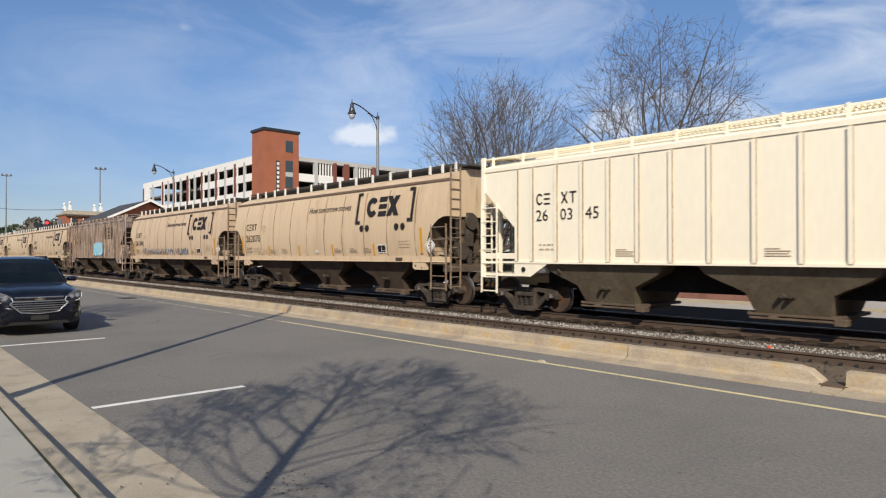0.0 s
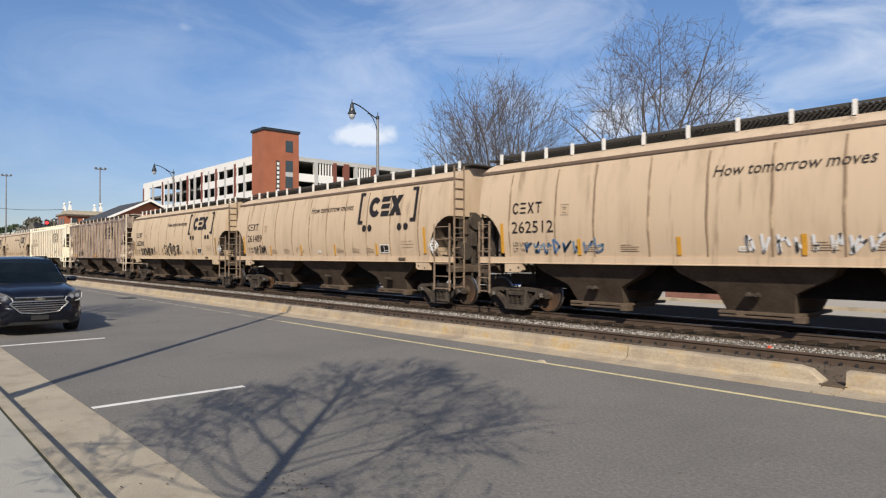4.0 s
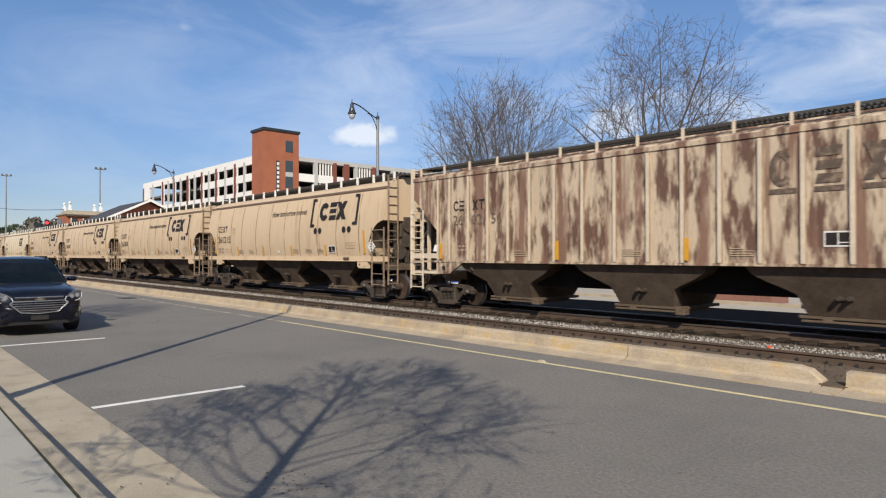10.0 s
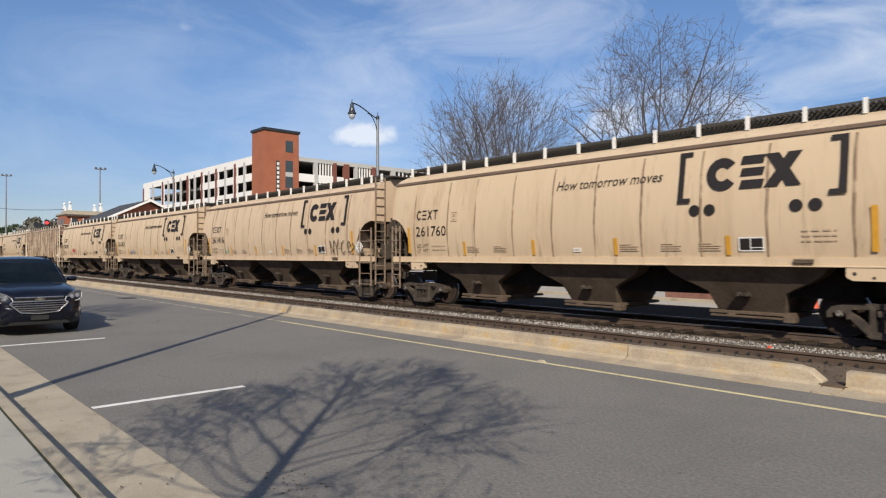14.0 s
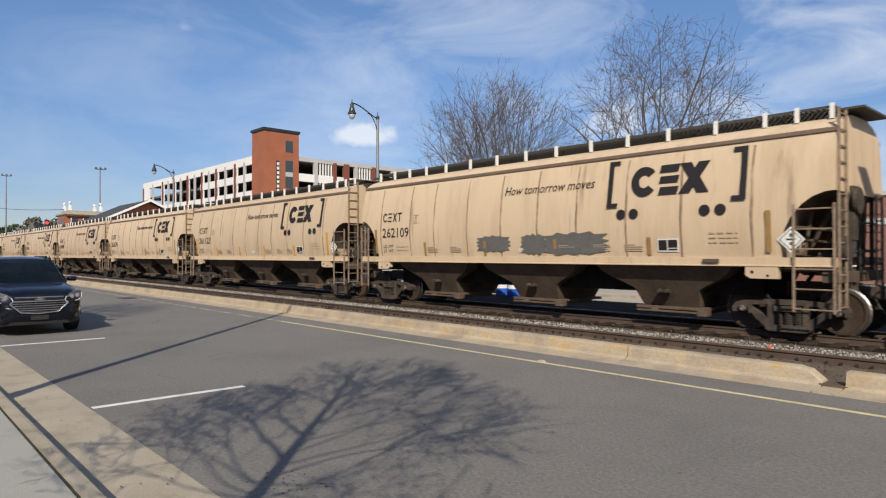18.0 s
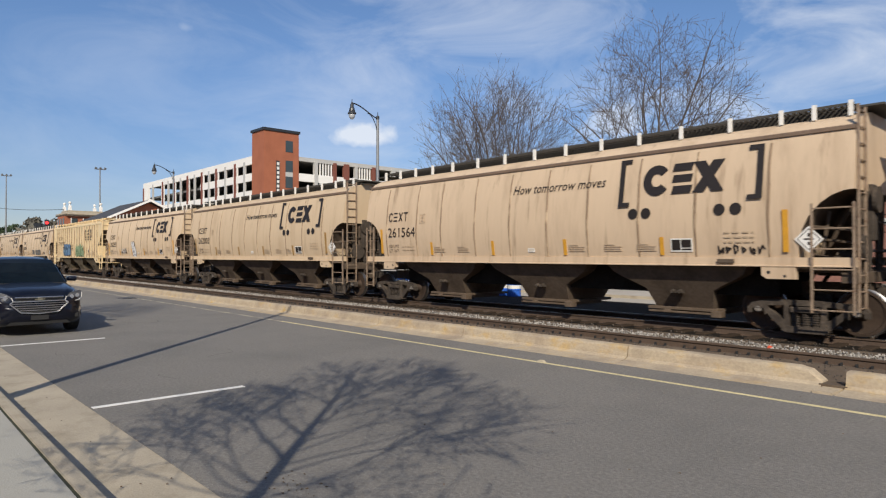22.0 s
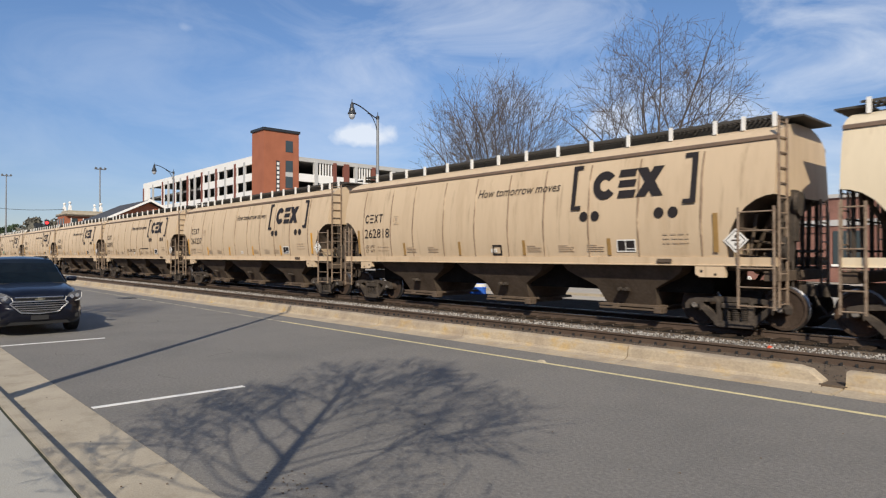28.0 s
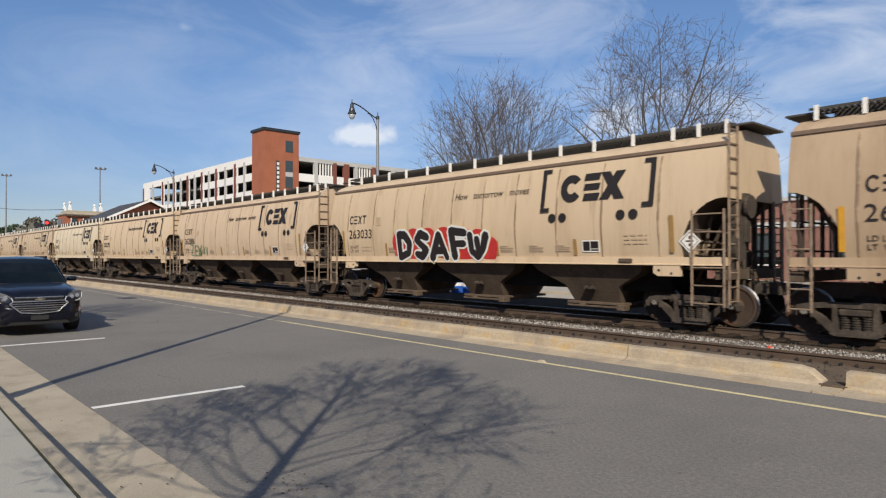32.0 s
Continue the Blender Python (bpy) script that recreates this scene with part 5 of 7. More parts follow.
def garage():
    g = empty("parking_garage", pose(-107, 51, 0), "white and brick multi-storey parking garage", "building")
    X0, X1, Y0 = -167.2, -106.5, 51.0

    def b(name, m, x0, y0, z0, x1, y1, z1, label=""):
        ob = one_box(name, m, (x0 + 107, y0 - 51, z0, x1 + 107, y1 - 51, z1), g)
        return tagged(ob, label) if label else ob
    # slabs and core behind the openings, their grey darkened for the shade indoors
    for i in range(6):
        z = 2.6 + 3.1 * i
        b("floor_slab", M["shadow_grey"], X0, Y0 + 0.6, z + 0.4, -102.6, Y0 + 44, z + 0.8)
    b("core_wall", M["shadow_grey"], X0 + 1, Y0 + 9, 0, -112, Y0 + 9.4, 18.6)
    # front, along the railway: narrow brick piers, a grey post in each bay, white mullions
    b("spandrel", M["white_precast"], X0, Y0, 17.95, X1, Y0 + 0.5, 19.4, "white precast parapet")
    for i in range(5):
        z = 2.6 + 3.1 * i
        b("spandrel", M["white_precast"], (-131.0 if i == 4 else X0), Y0, z, X1, Y0 + 0.24, z + 1.4)
    piers = (-167.0, -153.4, -146.1, -138.0, -130.2, -123.0, -114.4, X1)
    for i, x in enumerate(piers[:-1]):
        wide = piers[i + 1] - x
        b("brick_pier", M["dark_brick"], x - 0.42, Y0 - 0.06, 0, x + 0.42, Y0 + 0.2, 18.7 if i else 18.2)
        b("pier", M["grey_precast"], x + wide * 0.5 - 0.40, Y0 - 0.04, 0, x + wide * 0.5 + 0.40, Y0 + 0.2, 18.6)
        for f, w in ((0.10, 0.12),) if i in (1, 2, 3) else ((0.13, 1.5), (0.30, 0.4), (0.95, 0.3)) if i == 0 else ((0.10, 0.2), (0.92, 0.2)):
            b("mullion", M["white_precast"], x + wide * f - w, Y0 + 0.02, 0, x + wide * f + w, Y0 + 0.2, 17.97)
    # end, across
    xe = -102.0
    b("spandrel", M["grey_precast"], xe - 0.6, 57.3, 18.6, xe - 0.1, 96, 19.35)
    for i in range(6):
        z = 2.6 + 3.1 * i
        if i < 5:
            b("spandrel", M["white_precast"], xe - 0.6, 57.3, z, xe - 0.1, 96, z + 1.4)
    for y0, y1, brick in ((60.5, 61.2, 0), (64.5, 65.2, 1), (66.8, 68.0, 1), (69.3, 69.9, 0), (73.3, 74.1, 1), (78.0, 79.0, 0), (85.0, 86.0, 1)):
        b("brick_pier" if brick else "pier", M["dark_brick"] if brick else M["grey_precast"], xe - 0.55, y0, 0, xe + 0.04, y1, 18.9)
    for y in (61.7, 62.3, 62.9, 63.5, 64.1, 70.4, 71.0, 71.6, 72.2, 72.8, 80, 81, 82, 83):
        b("mullion", M["white_precast"], xe - 0.4, y, 14, xe - 0.2, y + 0.22, 18.6)
    # stair tower
    b("stair_tower", M["brick"], -106.5, 50.6, 0, xe, 57.3, 23.3, "red brick stair tower")
    b("tower_cap", M["black_metal"], -106.7, 50.4, 23.3, xe + 0.2, 57.5, 23.75)
    for z in (19.9, 16.4, 13.6):
        b("window", M["glass"], xe - 0.05, 54.7, z, xe + 0.06, 56.1, z + 2.0)
    b("window_panel", M["grey_precast"], xe - 0.05, 54.7, 15.0, xe + 0.05, 56.1, 16.38)
    b("sign", M["black_metal"], xe, 52.9, 12.5, xe + 0.15, 53.5, 18.2)
    for i in range(7):
        b("sign_bar", M["white"], xe + 0.15, 52.98, 12.75 + 0.78 * i, xe + 0.2, 53.42, 13.25 + 0.78 * i)


garage()

# ---- street lamps ----
M["globe"] = mat("frosted_lamp_glass", (0.42, 0.43, 0.44), 0.2, vary=0.1)


def street_lamp(x, y, z=0.0, h=8.75, turn=0.0):
    """Pole with an arm that swings up and out towards the street, a brace under it, and a small bell lantern."""
    root = empty("street_lamp", pose(x, y, z, 0, 0, turn), "black street lamp with a curved arm and hanging bell lantern", "street lamp", "street lamps")
    arm = 1.55
    bm = bmesh.new()
    rod(bm, (0, 0, 0), (0, 0, 0.9), 0.17, 0.12, 12)
    rod(bm, (0, 0, 0.9), (0, 0, h), 0.10, 0.065, 12)
    part("pole", bm, M["galv"], root, "grey steel pole")
    bm = bmesh.new()
    rise = 0.55
    pts = [Vector((0, -arm * f, h - 0.06 + rise * (math.sin(1.5708 * f) ** 1.5))) for f in (i / 12 for i in range(13))]
    for a, b in zip(pts, pts[1:]):
        rod(bm, a, b, 0.032, seg=8)
    pts = [Vector((0, -0.62 * (1 - math.cos(1.5 * i / 8)) / (1 - math.cos(1.5)), h - 1.15 + 1.28 * math.sin(1.5 * i / 8))) for i in range(9)]
    for a, b in zip(pts, pts[1:]):
        rod(bm, a, b, 0.022, seg=6)
    rod(bm, (0, 0, h - 0.1), (0, 0, h + 0.06), 0.085, seg=10)
    rod(bm, (0, 0, h), (0, 0, h + 0.26), 0.035, 0.01, 8)
    rod(bm, (0, -arm, h + rise - 0.1), (0, -arm, h + rise + 0.12), 0.03, 0.012, 8)
    part("arm", bm, M["black_metal"], root)
    bm = bmesh.new()
    zt = h + rise - 0.08
    prof = [(0.03, 0.06), (0.05, 0.0), (0.085, -0.05), (0.09, -0.20), (0.13, -0.25), (0.15, -0.38), (0.21, -0.48), (0.21, -0.52), (0.04, -0.51)]
    loft(bm, [[(r * math.cos(6.2832 * i / 14), -arm + r * math.sin(6.2832 * i / 14), zt + q) for i in range(14)] for r, q in prof])
    part("lantern", bm, M["black_metal"], root)
    bm = bmesh.new()
    prof = [(0.15, -0.52), (0.16, -0.60), (0.13, -0.70), (0.07, -0.77), (0.01, -0.79)]
    loft(bm, [[(r * math.cos(6.2832 * i / 14), -arm + r * math.sin(6.2832 * i / 14), zt + q) for i in range(14)] for r, q in prof])
    part("globe", bm, M["globe"], root, "pale glass globe")


street_lamp(-26.25, 19.2)
street_lamp(-55.1, 19.2)
street_lamp(-8.95, 0.45, 0.2, turn=180.0)

# ---- car park building ----


def brick_building():
    r = empty("brick_building", pose(-20, 48, 0), "low red brick building behind the car park", "building")
    one_box("wall", M["pink_brick"], (-12, 0, 0, 60, 14, 5.6), r)
    one_box("band_course", M["grey_precast"], (-12.05, -0.08, 3.75, 60.05, 0.0, 4.15), r)
    one_box("parapet", M["grey_precast"], (-12.1, -0.15, 5.6, 60.1, 14.1, 5.85), r)
    for i in range(13):
        x = -10 + i * 5.2
        one_box("window", M["glass"], (x, -0.06, 1.2, x + 1.6, 0.05, 3.4), r)
        one_box("window_sill", M["white_precast"], (x - 0.1, -0.12, 1.05, x + 1.7, 0.0, 1.2), r)


brick_building()


# ---- parked car ----


def suv():
    r = empty("suv", pose(-16.75, 2.92, 0), "dark navy suv parked along the kerb", "car")
    # stations from nose to tail: x, half width at the belt, underside, shoulder line, crown of the bonnet or belt
    st = [(0.02, 0.50, 0.40, 0.74, 0.80), (-0.02, 0.68, 0.30, 0.80, 0.90), (-0.10, 0.80, 0.25, 0.86, 0.97), (-0.24, 0.875, 0.23, 0.91, 1.02), (-0.45, 0.905, 0.23, 0.95, 1.06), (-0.8, 0.92, 0.24, 1.00, 1.11), (-1.2, 0.925, 0.24, 1.04, 1.16), (-1.6, 0.925, 0.24, 1.06, 1.15), (-2.8, 0.925, 0.25, 1.08, 1.15), (-4.2, 0.92, 0.27, 1.09, 1.15), (-4.55, 0.88, 0.33, 1.06, 1.12), (-4.72, 0.78, 0.45, 0.98, 1.04)]
    bm = bmesh.new()
    rings = []
    for x, w, zb, zm, zt in st:
        half = [(0.0, zb), (w * 0.82, zb), (w * 0.95, zb + 0.06), (w * 0.99, zb + 0.16), (w, zb + 0.32), (w * 0.985, (zb + zm) / 2 + 0.10), (w * 0.975, zm - 0.06), (w * 0.94, zm), (w * 0.86, zm + (zt - zm) * 0.55), (w * 0.76, zt - 0.012), (w * 0.70, zt + 0.002), (w * 0.62, zt - 0.004), (w * 0.35, zt + 0.012), (0, zt + 0.016)]
        rings.append([(x, -y, z) for y, z in half] + [(x, y, z) for y, z in reversed(half[1:-1])])
    loft(bm, rings)
    part("body", bm, M["navy"], r, smooth=True)
    # greenhouse: screen base, rake, roof, tail
    bm = bmesh.new()
    rings = []
    for x, wb, wt, z0, z1 in ((-1.10, 0.78, 0.74, 1.08, 1.14), (-1.45, 0.84, 0.69, 1.08, 1.36), (-1.80, 0.86, 0.645, 1.08, 1.57), (-2.05, 0.865, 0.625, 1.08, 1.675), (-2.3, 0.87, 0.615, 1.08, 1.725), (-2.8, 0.87, 0.61, 1.08, 1.75), (-3.6, 0.865, 0.60, 1.08, 1.735), (-4.15, 0.85, 0.585, 1.08, 1.68), (-4.6, 0.80, 0.62, 1.08, 1.22)):
        k = z1 - z0
        half = [(wb, z0), (wb - 0.02, z0 + 0.04), (wb + (wt - wb) * 0.8, z0 + k * 0.80), (wt + 0.01, z0 + k * 0.92), (wt - 0.05, z0 + k * 0.985), (wt * 0.55, z1 + 0.012), (0, z1 + 0.02)]
        rings.append([(x, -y, z) for y, z in half] + [(x, y, z) for y, z in reversed(half[:-1])])
    loft(bm, rings)
    part("cabin", bm, M["navy"], r, smooth=True)
    bm = bmesh.new()
    rings = []
    for x, w, z in ((-1.075, 0.72, 1.135), (-1.44, 0.655, 1.385), (-1.79, 0.61, 1.60), (-2.0, 0.585, 1.69)):
        rings.append([(x, w * f, z + 0.014 * (1 - f * f)) for f in (-1, -0.6, 0, 0.6, 1)] + [(x - 0.04, w * f, z - 0.02) for f in (1, 0, -1)])
    loft(bm, rings)
    part("windscreen", bm, M["tinted"], r, "dark tinted windscreen")
    one_box("cowl", M["hose"], (-1.14, -0.74, 1.11, -1.02, 0.74, 1.145), r, 0.01)
    for s in (-1, 1):
        bm = bmesh.new()
        loft(bm, [[(x, s * y, z) for x, y, z in q] for q in ([(-1.50, 0.835, 1.13), (-4.15, 0.84, 1.15), (-3.95, 0.70, 1.55), (-2.1, 0.705, 1.55)], [(-1.50, 0.855, 1.13), (-4.15, 0.865, 1.15), (-3.95, 0.725, 1.56), (-2.1, 0.73, 1.56)])])
        part("side_window", bm, M["tinted"], r)
        bm = bmesh.new()
        rod(bm, (-2.35, s * 0.56, 1.76), (-3.9, s * 0.54, 1.755), 0.018, seg=6)
        for x in (-2.32, -3.1, -3.88):
            rod(bm, (x, s * 0.55, 1.66), (x, s * 0.55, 1.76), 0.016, seg=6)
        part("roof_rail", bm, M["hose"], r)
        mirror = empty("mirror", pose(-1.60, s * 0.97, 1.215))
        mirror.parent = r
        bm = bmesh.new()
        loft(bm, [[(x, s * y * k, z * k) for y, z in ((-0.11, -0.055), (0.07, -0.065), (0.115, -0.03), (0.12, 0.035), (0.08, 0.065), (-0.08, 0.06), (-0.12, 0.02))] for x, k in ((0.13, 0.45), (0.10, 0.8), (0.03, 1.0), (-0.09, 0.98))])
        part("shell", bm, M["navy"], mirror, smooth=True)
        bm = bmesh.new()
        loft(bm, [[(0.02, -s * 0.08, -0.05), (0.02, -s * 0.16, -0.085), (-0.06, -s * 0.16, -0.085), (-0.06, -s * 0.08, -0.05)], [(0.02, -s * 0.08, -0.02), (0.02, -s * 0.16, -0.055), (-0.06, -s * 0.16, -0.055), (-0.06, -s * 0.08, -0.02)]])
        part("mirror_foot", bm, M["hose"], mirror)
        # swept headlight with a chrome bowl and a lens
        outline = [(0.50, 0.775), (0.53, 0.86), (0.62, 0.935), (0.74, 0.985), (0.84, 0.99), (0.875, 0.93), (0.872, 0.83), (0.80, 0.765), (0.66, 0.745)]

        def nose(y, out):
            return out - 0.02 - 0.36 * max(0.0, (y - 0.48)) ** 1.25 - 0.9 * max(0.0, y - 0.72) ** 1.5
        bm = bmesh.new()
        loft(bm, [[(nose(y, -0.10), s * y, z) for y, z in outline], [(nose(y, 0.022), s * y, z) for y, z in outline]])
        lamp = part("headlight", bm, M["lamp_glass"], r, "clear headlight")
        for y, z, q in ((0.64, 0.85, 0.052), (0.765, 0.875, 0.048)):
            bm = bmesh.new()
            x = nose(y, 0.022)
            rod(bm, (x - 0.05, s * y, z), (x + 0.010, s * y, z), q, q * 0.85, seg=16)
            part("projector", bm, M["chrome"], lamp)
        bm = bmesh.new()
        for (ya, za), (yb, zb) in zip(outline[5:] + outline[:1], outline[6:] + outline[:2]):
            rod(bm, (nose(ya, 0.026), s * ya, za), (nose(yb, 0.026), s * yb, zb), 0.008, seg=5)
        part("daytime_strip", bm, M["white"], lamp)
        fog = [(0.62, 0.50), (0.66, 0.57), (0.84, 0.60), (0.86, 0.55), (0.82, 0.50)]
        bm = bmesh.new()
        loft(bm, [[(nose(y, x), s * y, z) for y, z in fog] for x in (-0.08, 0.03)])
        pod = part("fog_lamp", bm, M["chrome"], r)
        bm = bmesh.new()
        box(bm, -0.16, min(s * 0.60, s * 0.80), 0.36, -0.055, max(s * 0.60, s * 0.80), 0.47, 0.02)
        part("side_intake", bm, M["hose"], r)
        for x in (-0.92, -3.75):
            w = empty("wheel", pose(x, s * 0.81, 0.36))
            w.parent = r
            bm = bmesh.new()
            loft(bm, [[(rr * math.cos(6.2832 * i / 28), y, rr * math.sin(6.2832 * i / 28)) for i in range(28)] for rr, y in ((0.24, -0.11), (0.33, -0.125), (0.355, -0.105), (0.36, -0.05), (0.36, 0.05), (0.355, 0.105), (0.33, 0.125), (0.24, 0.11))])
            part("tyre", bm, M["hose"], w)
            bm = bmesh.new()
            for i in range(5):
                a = 1.2566 * i
                loft(bm, [[(q * math.cos(a + e), y, q * math.sin(a + e)) for q, e in ((0.05, -0.5), (0.24, -0.16), (0.24, 0.16), (0.05, 0.5))] for y in (s * 0.07, s * 0.10)])
            rod(bm, (0, -0.06, 0), (0, 0.06, 0), 0.235, seg=24)
            part("rim", bm, M["chrome"], w)
            bm = bmesh.new()
            prof = [(0.375, -0.02), (0.435, -0.02), (0.435, 0.035), (0.375, 0.03)]
            loft(bm, [[(x + q * math.cos(a), s * (0.905 + y), 0.36 + q * math.sin(a)) for q, y in prof] for a in (math.pi * i / 14 for i in range(15))])
            part("wheel_arch", bm, M["hose"], r, "black plastic arch trim")
    # grille: a deep six-cornered frame with four bars, a slim bar above it
    hexa = [(-0.50, 0.775), (0.50, 0.775), (0.565, 0.725), (0.36, 0.53), (0.0, 0.50), (-0.36, 0.53), (-0.565, 0.725)]
    bow = lambda y, x: x + 0.025 - 0.16 * y * y
    bm = bmesh.new()
    loft(bm, [[(bow(y, x), y, z) for y, z in hexa] for x in (-0.05, 0.035)])
    grille = part("grille", bm, M["hose"], r)
    bm = bmesh.new()
    for (ya, za), (yb, zb) in zip(hexa, hexa[1:] + hexa[:1]):
        n = 5
        for i in range(n):
            p, q = [(ya + (yb - ya) * k / n, za + (zb - za) * k / n) for k in (i, i + 1)]
            rod(bm, (bow(p[0], 0.04), p[0], p[1]), (bow(q[0], 0.04), q[0], q[1]), 0.014, seg=6)
    part("grille_frame", bm, M["chrome"], grille)
    for z, w in ((0.725, 0.53), (0.675, 0.48), (0.625, 0.43), (0.575, 0.37)):
        bm = bmesh.new()
        for i in range(6):
            a, b = [-w + 2 * w * k / 6 for k in (i, i + 1)]
            rod(bm, (bow(a, 0.037), a, z), (bow(b, 0.037), b, z), 0.009, seg=5)
        part("grille_bar", bm, M["chrome"], grille)
    bm = bmesh.new()
    for i in range(6):
        a, b = [-0.47 + 0.94 * k / 6 for k in (i, i + 1)]
        rod(bm, (bow(a, 0.012), a, 0.862), (bow(b, 0.012), b, 0.862), 0.011, seg=5)
    part("upper_trim", bm, M["chrome"], r)
    bm = bmesh.new()
    for z in (0.795, 0.835):
        for i in range(6):
            a, b = [-0.46 + 0.92 * k / 6 for k in (i, i + 1)]
            rod(bm, (bow(a, 0.02), a, z), (bow(b, 0.02), b, z), 0.014, seg=5)
    part("upper_grille", bm, M["hose"], r)
    bm = bmesh.new()
    box(bm, 0.02, -0.10, 0.808, 0.052, 0.10, 0.838, 0.004)
    box(bm, 0.02, -0.045, 0.793, 0.055, 0.045, 0.853, 0.004)
    part("emblem", bm, M["brass"], r, "small gold badge")
    one_box("number_plate", M["hose"], (0.0, -0.17, 0.36, 0.045, 0.17, 0.46), r)
    bm = bmesh.new()
    loft(bm, [[(bow(y, x), y, z) for y, z in ((-0.58, 0.35), (0.58, 0.35), (0.50, 0.455), (-0.50, 0.455))] for x in (-0.1, 0.018)])
    part("lower_intake", bm, M["hose"], r)
    bm = bmesh.new()
    loft(bm, [[(bow(y, x), y, z) for y, z in ((-0.62, 0.255), (0.62, 0.255), (0.54, 0.325), (-0.54, 0.325))] for x in (-0.12, 0.02)])
    part("skid_plate", bm, M["hose"], r)


M["brass"] = mat("gold_badge", (0.80, 0.70, 0.48), 0.3, metal=1.0, vary=0.03)
M["chrome"] = mat("chrome_trim", (0.82, 0.82, 0.84), 0.28, metal=1.0, vary=0.03)
M["lamp_glass"] = mat("headlight_lens", (0.20, 0.21, 0.23), 0.12, metal=0.3, vary=0.1)
suv()

# ---- far buildings and poles up the line ----


def gabled_building():
    r = empty("gabled_building", pose(-105.5, 33.0, 0), "red brick building with a dark gabled roof and white trim", "building")
    one_box("wall", M["brick"], (-15, -5.2, 0, 0, 5.2, 7.6), r)
    bm = bmesh.new()
    loft(bm, [[(x, -5.15, 7.6), (x, 5.15, 7.6), (x, 0, 10.0)] for x in (-0.3, 0.0)])
    part("gable", bm, M["brick"], r)
    for s in (-1, 1):
        bm = bmesh.new()
        loft(bm, [[(x, s * 6.2, 7.15), (x, 0, 10.15), (x, 0, 10.45), (x, s * 6.2, 7.45)] for x in (-15.5, 0.8)])
        part("roof", bm, M["slate"], r, "dark shingle roof slope")
        bm = bmesh.new()
        loft(bm, [[(x, s * 6.2, 7.15), (x, 0, 10.15), (x, 0, 10.5), (x, s * 6.2, 7.5)] for x in (0.8, 1.0)])
        part("bargeboard", bm, M["white_precast"], r, "white trim board")


def station_house():
    r = empty("station_house", pose(-136.5, 30.8, 0), "brick station tower with white cornice and ball finials", "building")
    one_box("wall", M["brick"], (-3.4, -3.6, 0, 2.6, 3.6, 9.0), r)
    for wx in (-2.0, 0.0, 2.0):
        one_box("window", M["glass"], (2.6, wx - 0.5, 6.6, 2.66, wx + 0.5, 8.6), r)
        one_box("window_frame", M["white_precast"], (2.66, wx - 0.62, 6.5, 2.70, wx - 0.5, 8.7), r)
        one_box("window", M["glass"], (wx - 0.7, -3.66, 6.4, wx + 0.3, -3.6, 8.6), r)
    bm = bmesh.new()
    loft(bm, [[(x, y, z) for x, y in ((-a - 0.4, -a), (a - 0.4, -a), (a - 0.4, a), (-a - 0.4, a))] for a, z in ((3.4, 9.0), (3.75, 9.3), (3.75, 9.5), (3.3, 9.7))])
    part("cornice", bm, M["concrete"], r, "pale moulded cornice")
    one_box("attic", M["concrete"], (-3.0, -3.0, 9.75, 2.0, 3.0, 10.1), r)
    for x in (-2.6, 1.8):
        for y in (-2.6, 2.6):
            one_box("pedestal", M["white_precast"], (x - 0.24, y - 0.24, 10.1, x + 0.24, y + 0.24, 11.0), r)
            bm = bmesh.new()
            rod(bm, (x, y, 11.0), (x, y, 11.3), 0.15, 0.1, 8)
            bmesh.ops.create_uvsphere(bm, u_segments=12, v_segments=8, radius=0.26, matrix=Matrix.Translation((x, y, 11.52)))
            part("finial", bm, M["white"], r, "white ball finial")


def flood_pole(x, y, h):
    r = empty("floodlight_pole", pose(x, y, 0), "tall pole with a bank of floodlights", "floodlight", "floodlight poles")
    bm = bmesh.new()
    rod(bm, (0, 0, 0), (0, 0, h), 0.20, 0.11, 10)
    part("pole", bm, M["galv"], r)
    bm = bmesh.new()
    box(bm, -0.12, -1.0, h - 0.5, 0.12, 1.0, h - 0.3)
    part("crossarm", bm, M["galv"], r)
    for i in range(3):
        bm = bmesh.new()
        y0 = -0.85 + i * 0.85
        rod(bm, (0.1, y0, h - 0.1), (0.5, y0, h - 0.3), 0.15, 0.24, 10)
        part("floodlight", bm, M["galv"], r)


def signal_mast():
    r = empty("signal_mast", pose(-104, 18.9, 0), "railway signal mast with a lit red lamp", "railway signal")
    bm = bmesh.new()
    rod(bm, (0, 0, 0), (0, 0, 6.9), 0.09, seg=10)
    part("mast", bm, M["galv"], r)
    one_box("backboard", M["black_metal"], (0.1, -1.55, 5.75, 0.2, -0.65, 6.25), r)
    one_box("bracket", M["black_metal"], (0.0, -1.5, 5.55, 0.15, 0.0, 5.65), r)
    one_box("signal_head", M["black_metal"], (0.05, -0.28, 5.95, 0.2, 0.30, 6.75), r)
    bm = bmesh.new()
    rod(bm, (0.2, 0.01, 6.32), (0.28, 0.01, 6.32), 0.20, seg=16)
    part("lens", bm, M["red_lens"], r, "lit red lens")


gabled_building()
station_house()
flood_pole(-143, 35.3, 19.6)
flood_pole(-180, 24.5, 20.8)
signal_mast()


def cable():
    bm = bmesh.new()
    pts = [Vector((-190 + 52 * i / 12, 22.5 + 5.4 * i / 12, 13.5 - 3.07 * i / 12 - 0.35 * math.sin(math.pi * i / 12))) for i in range(13)]
    for a, b in zip(pts, pts[1:]):
        rod(bm, a, b, 0.05, seg=5)
    tagged(part("overhead_cable", bm, M["hose"]), "thin black overhead cable", "cable", kind="structure")


cable()


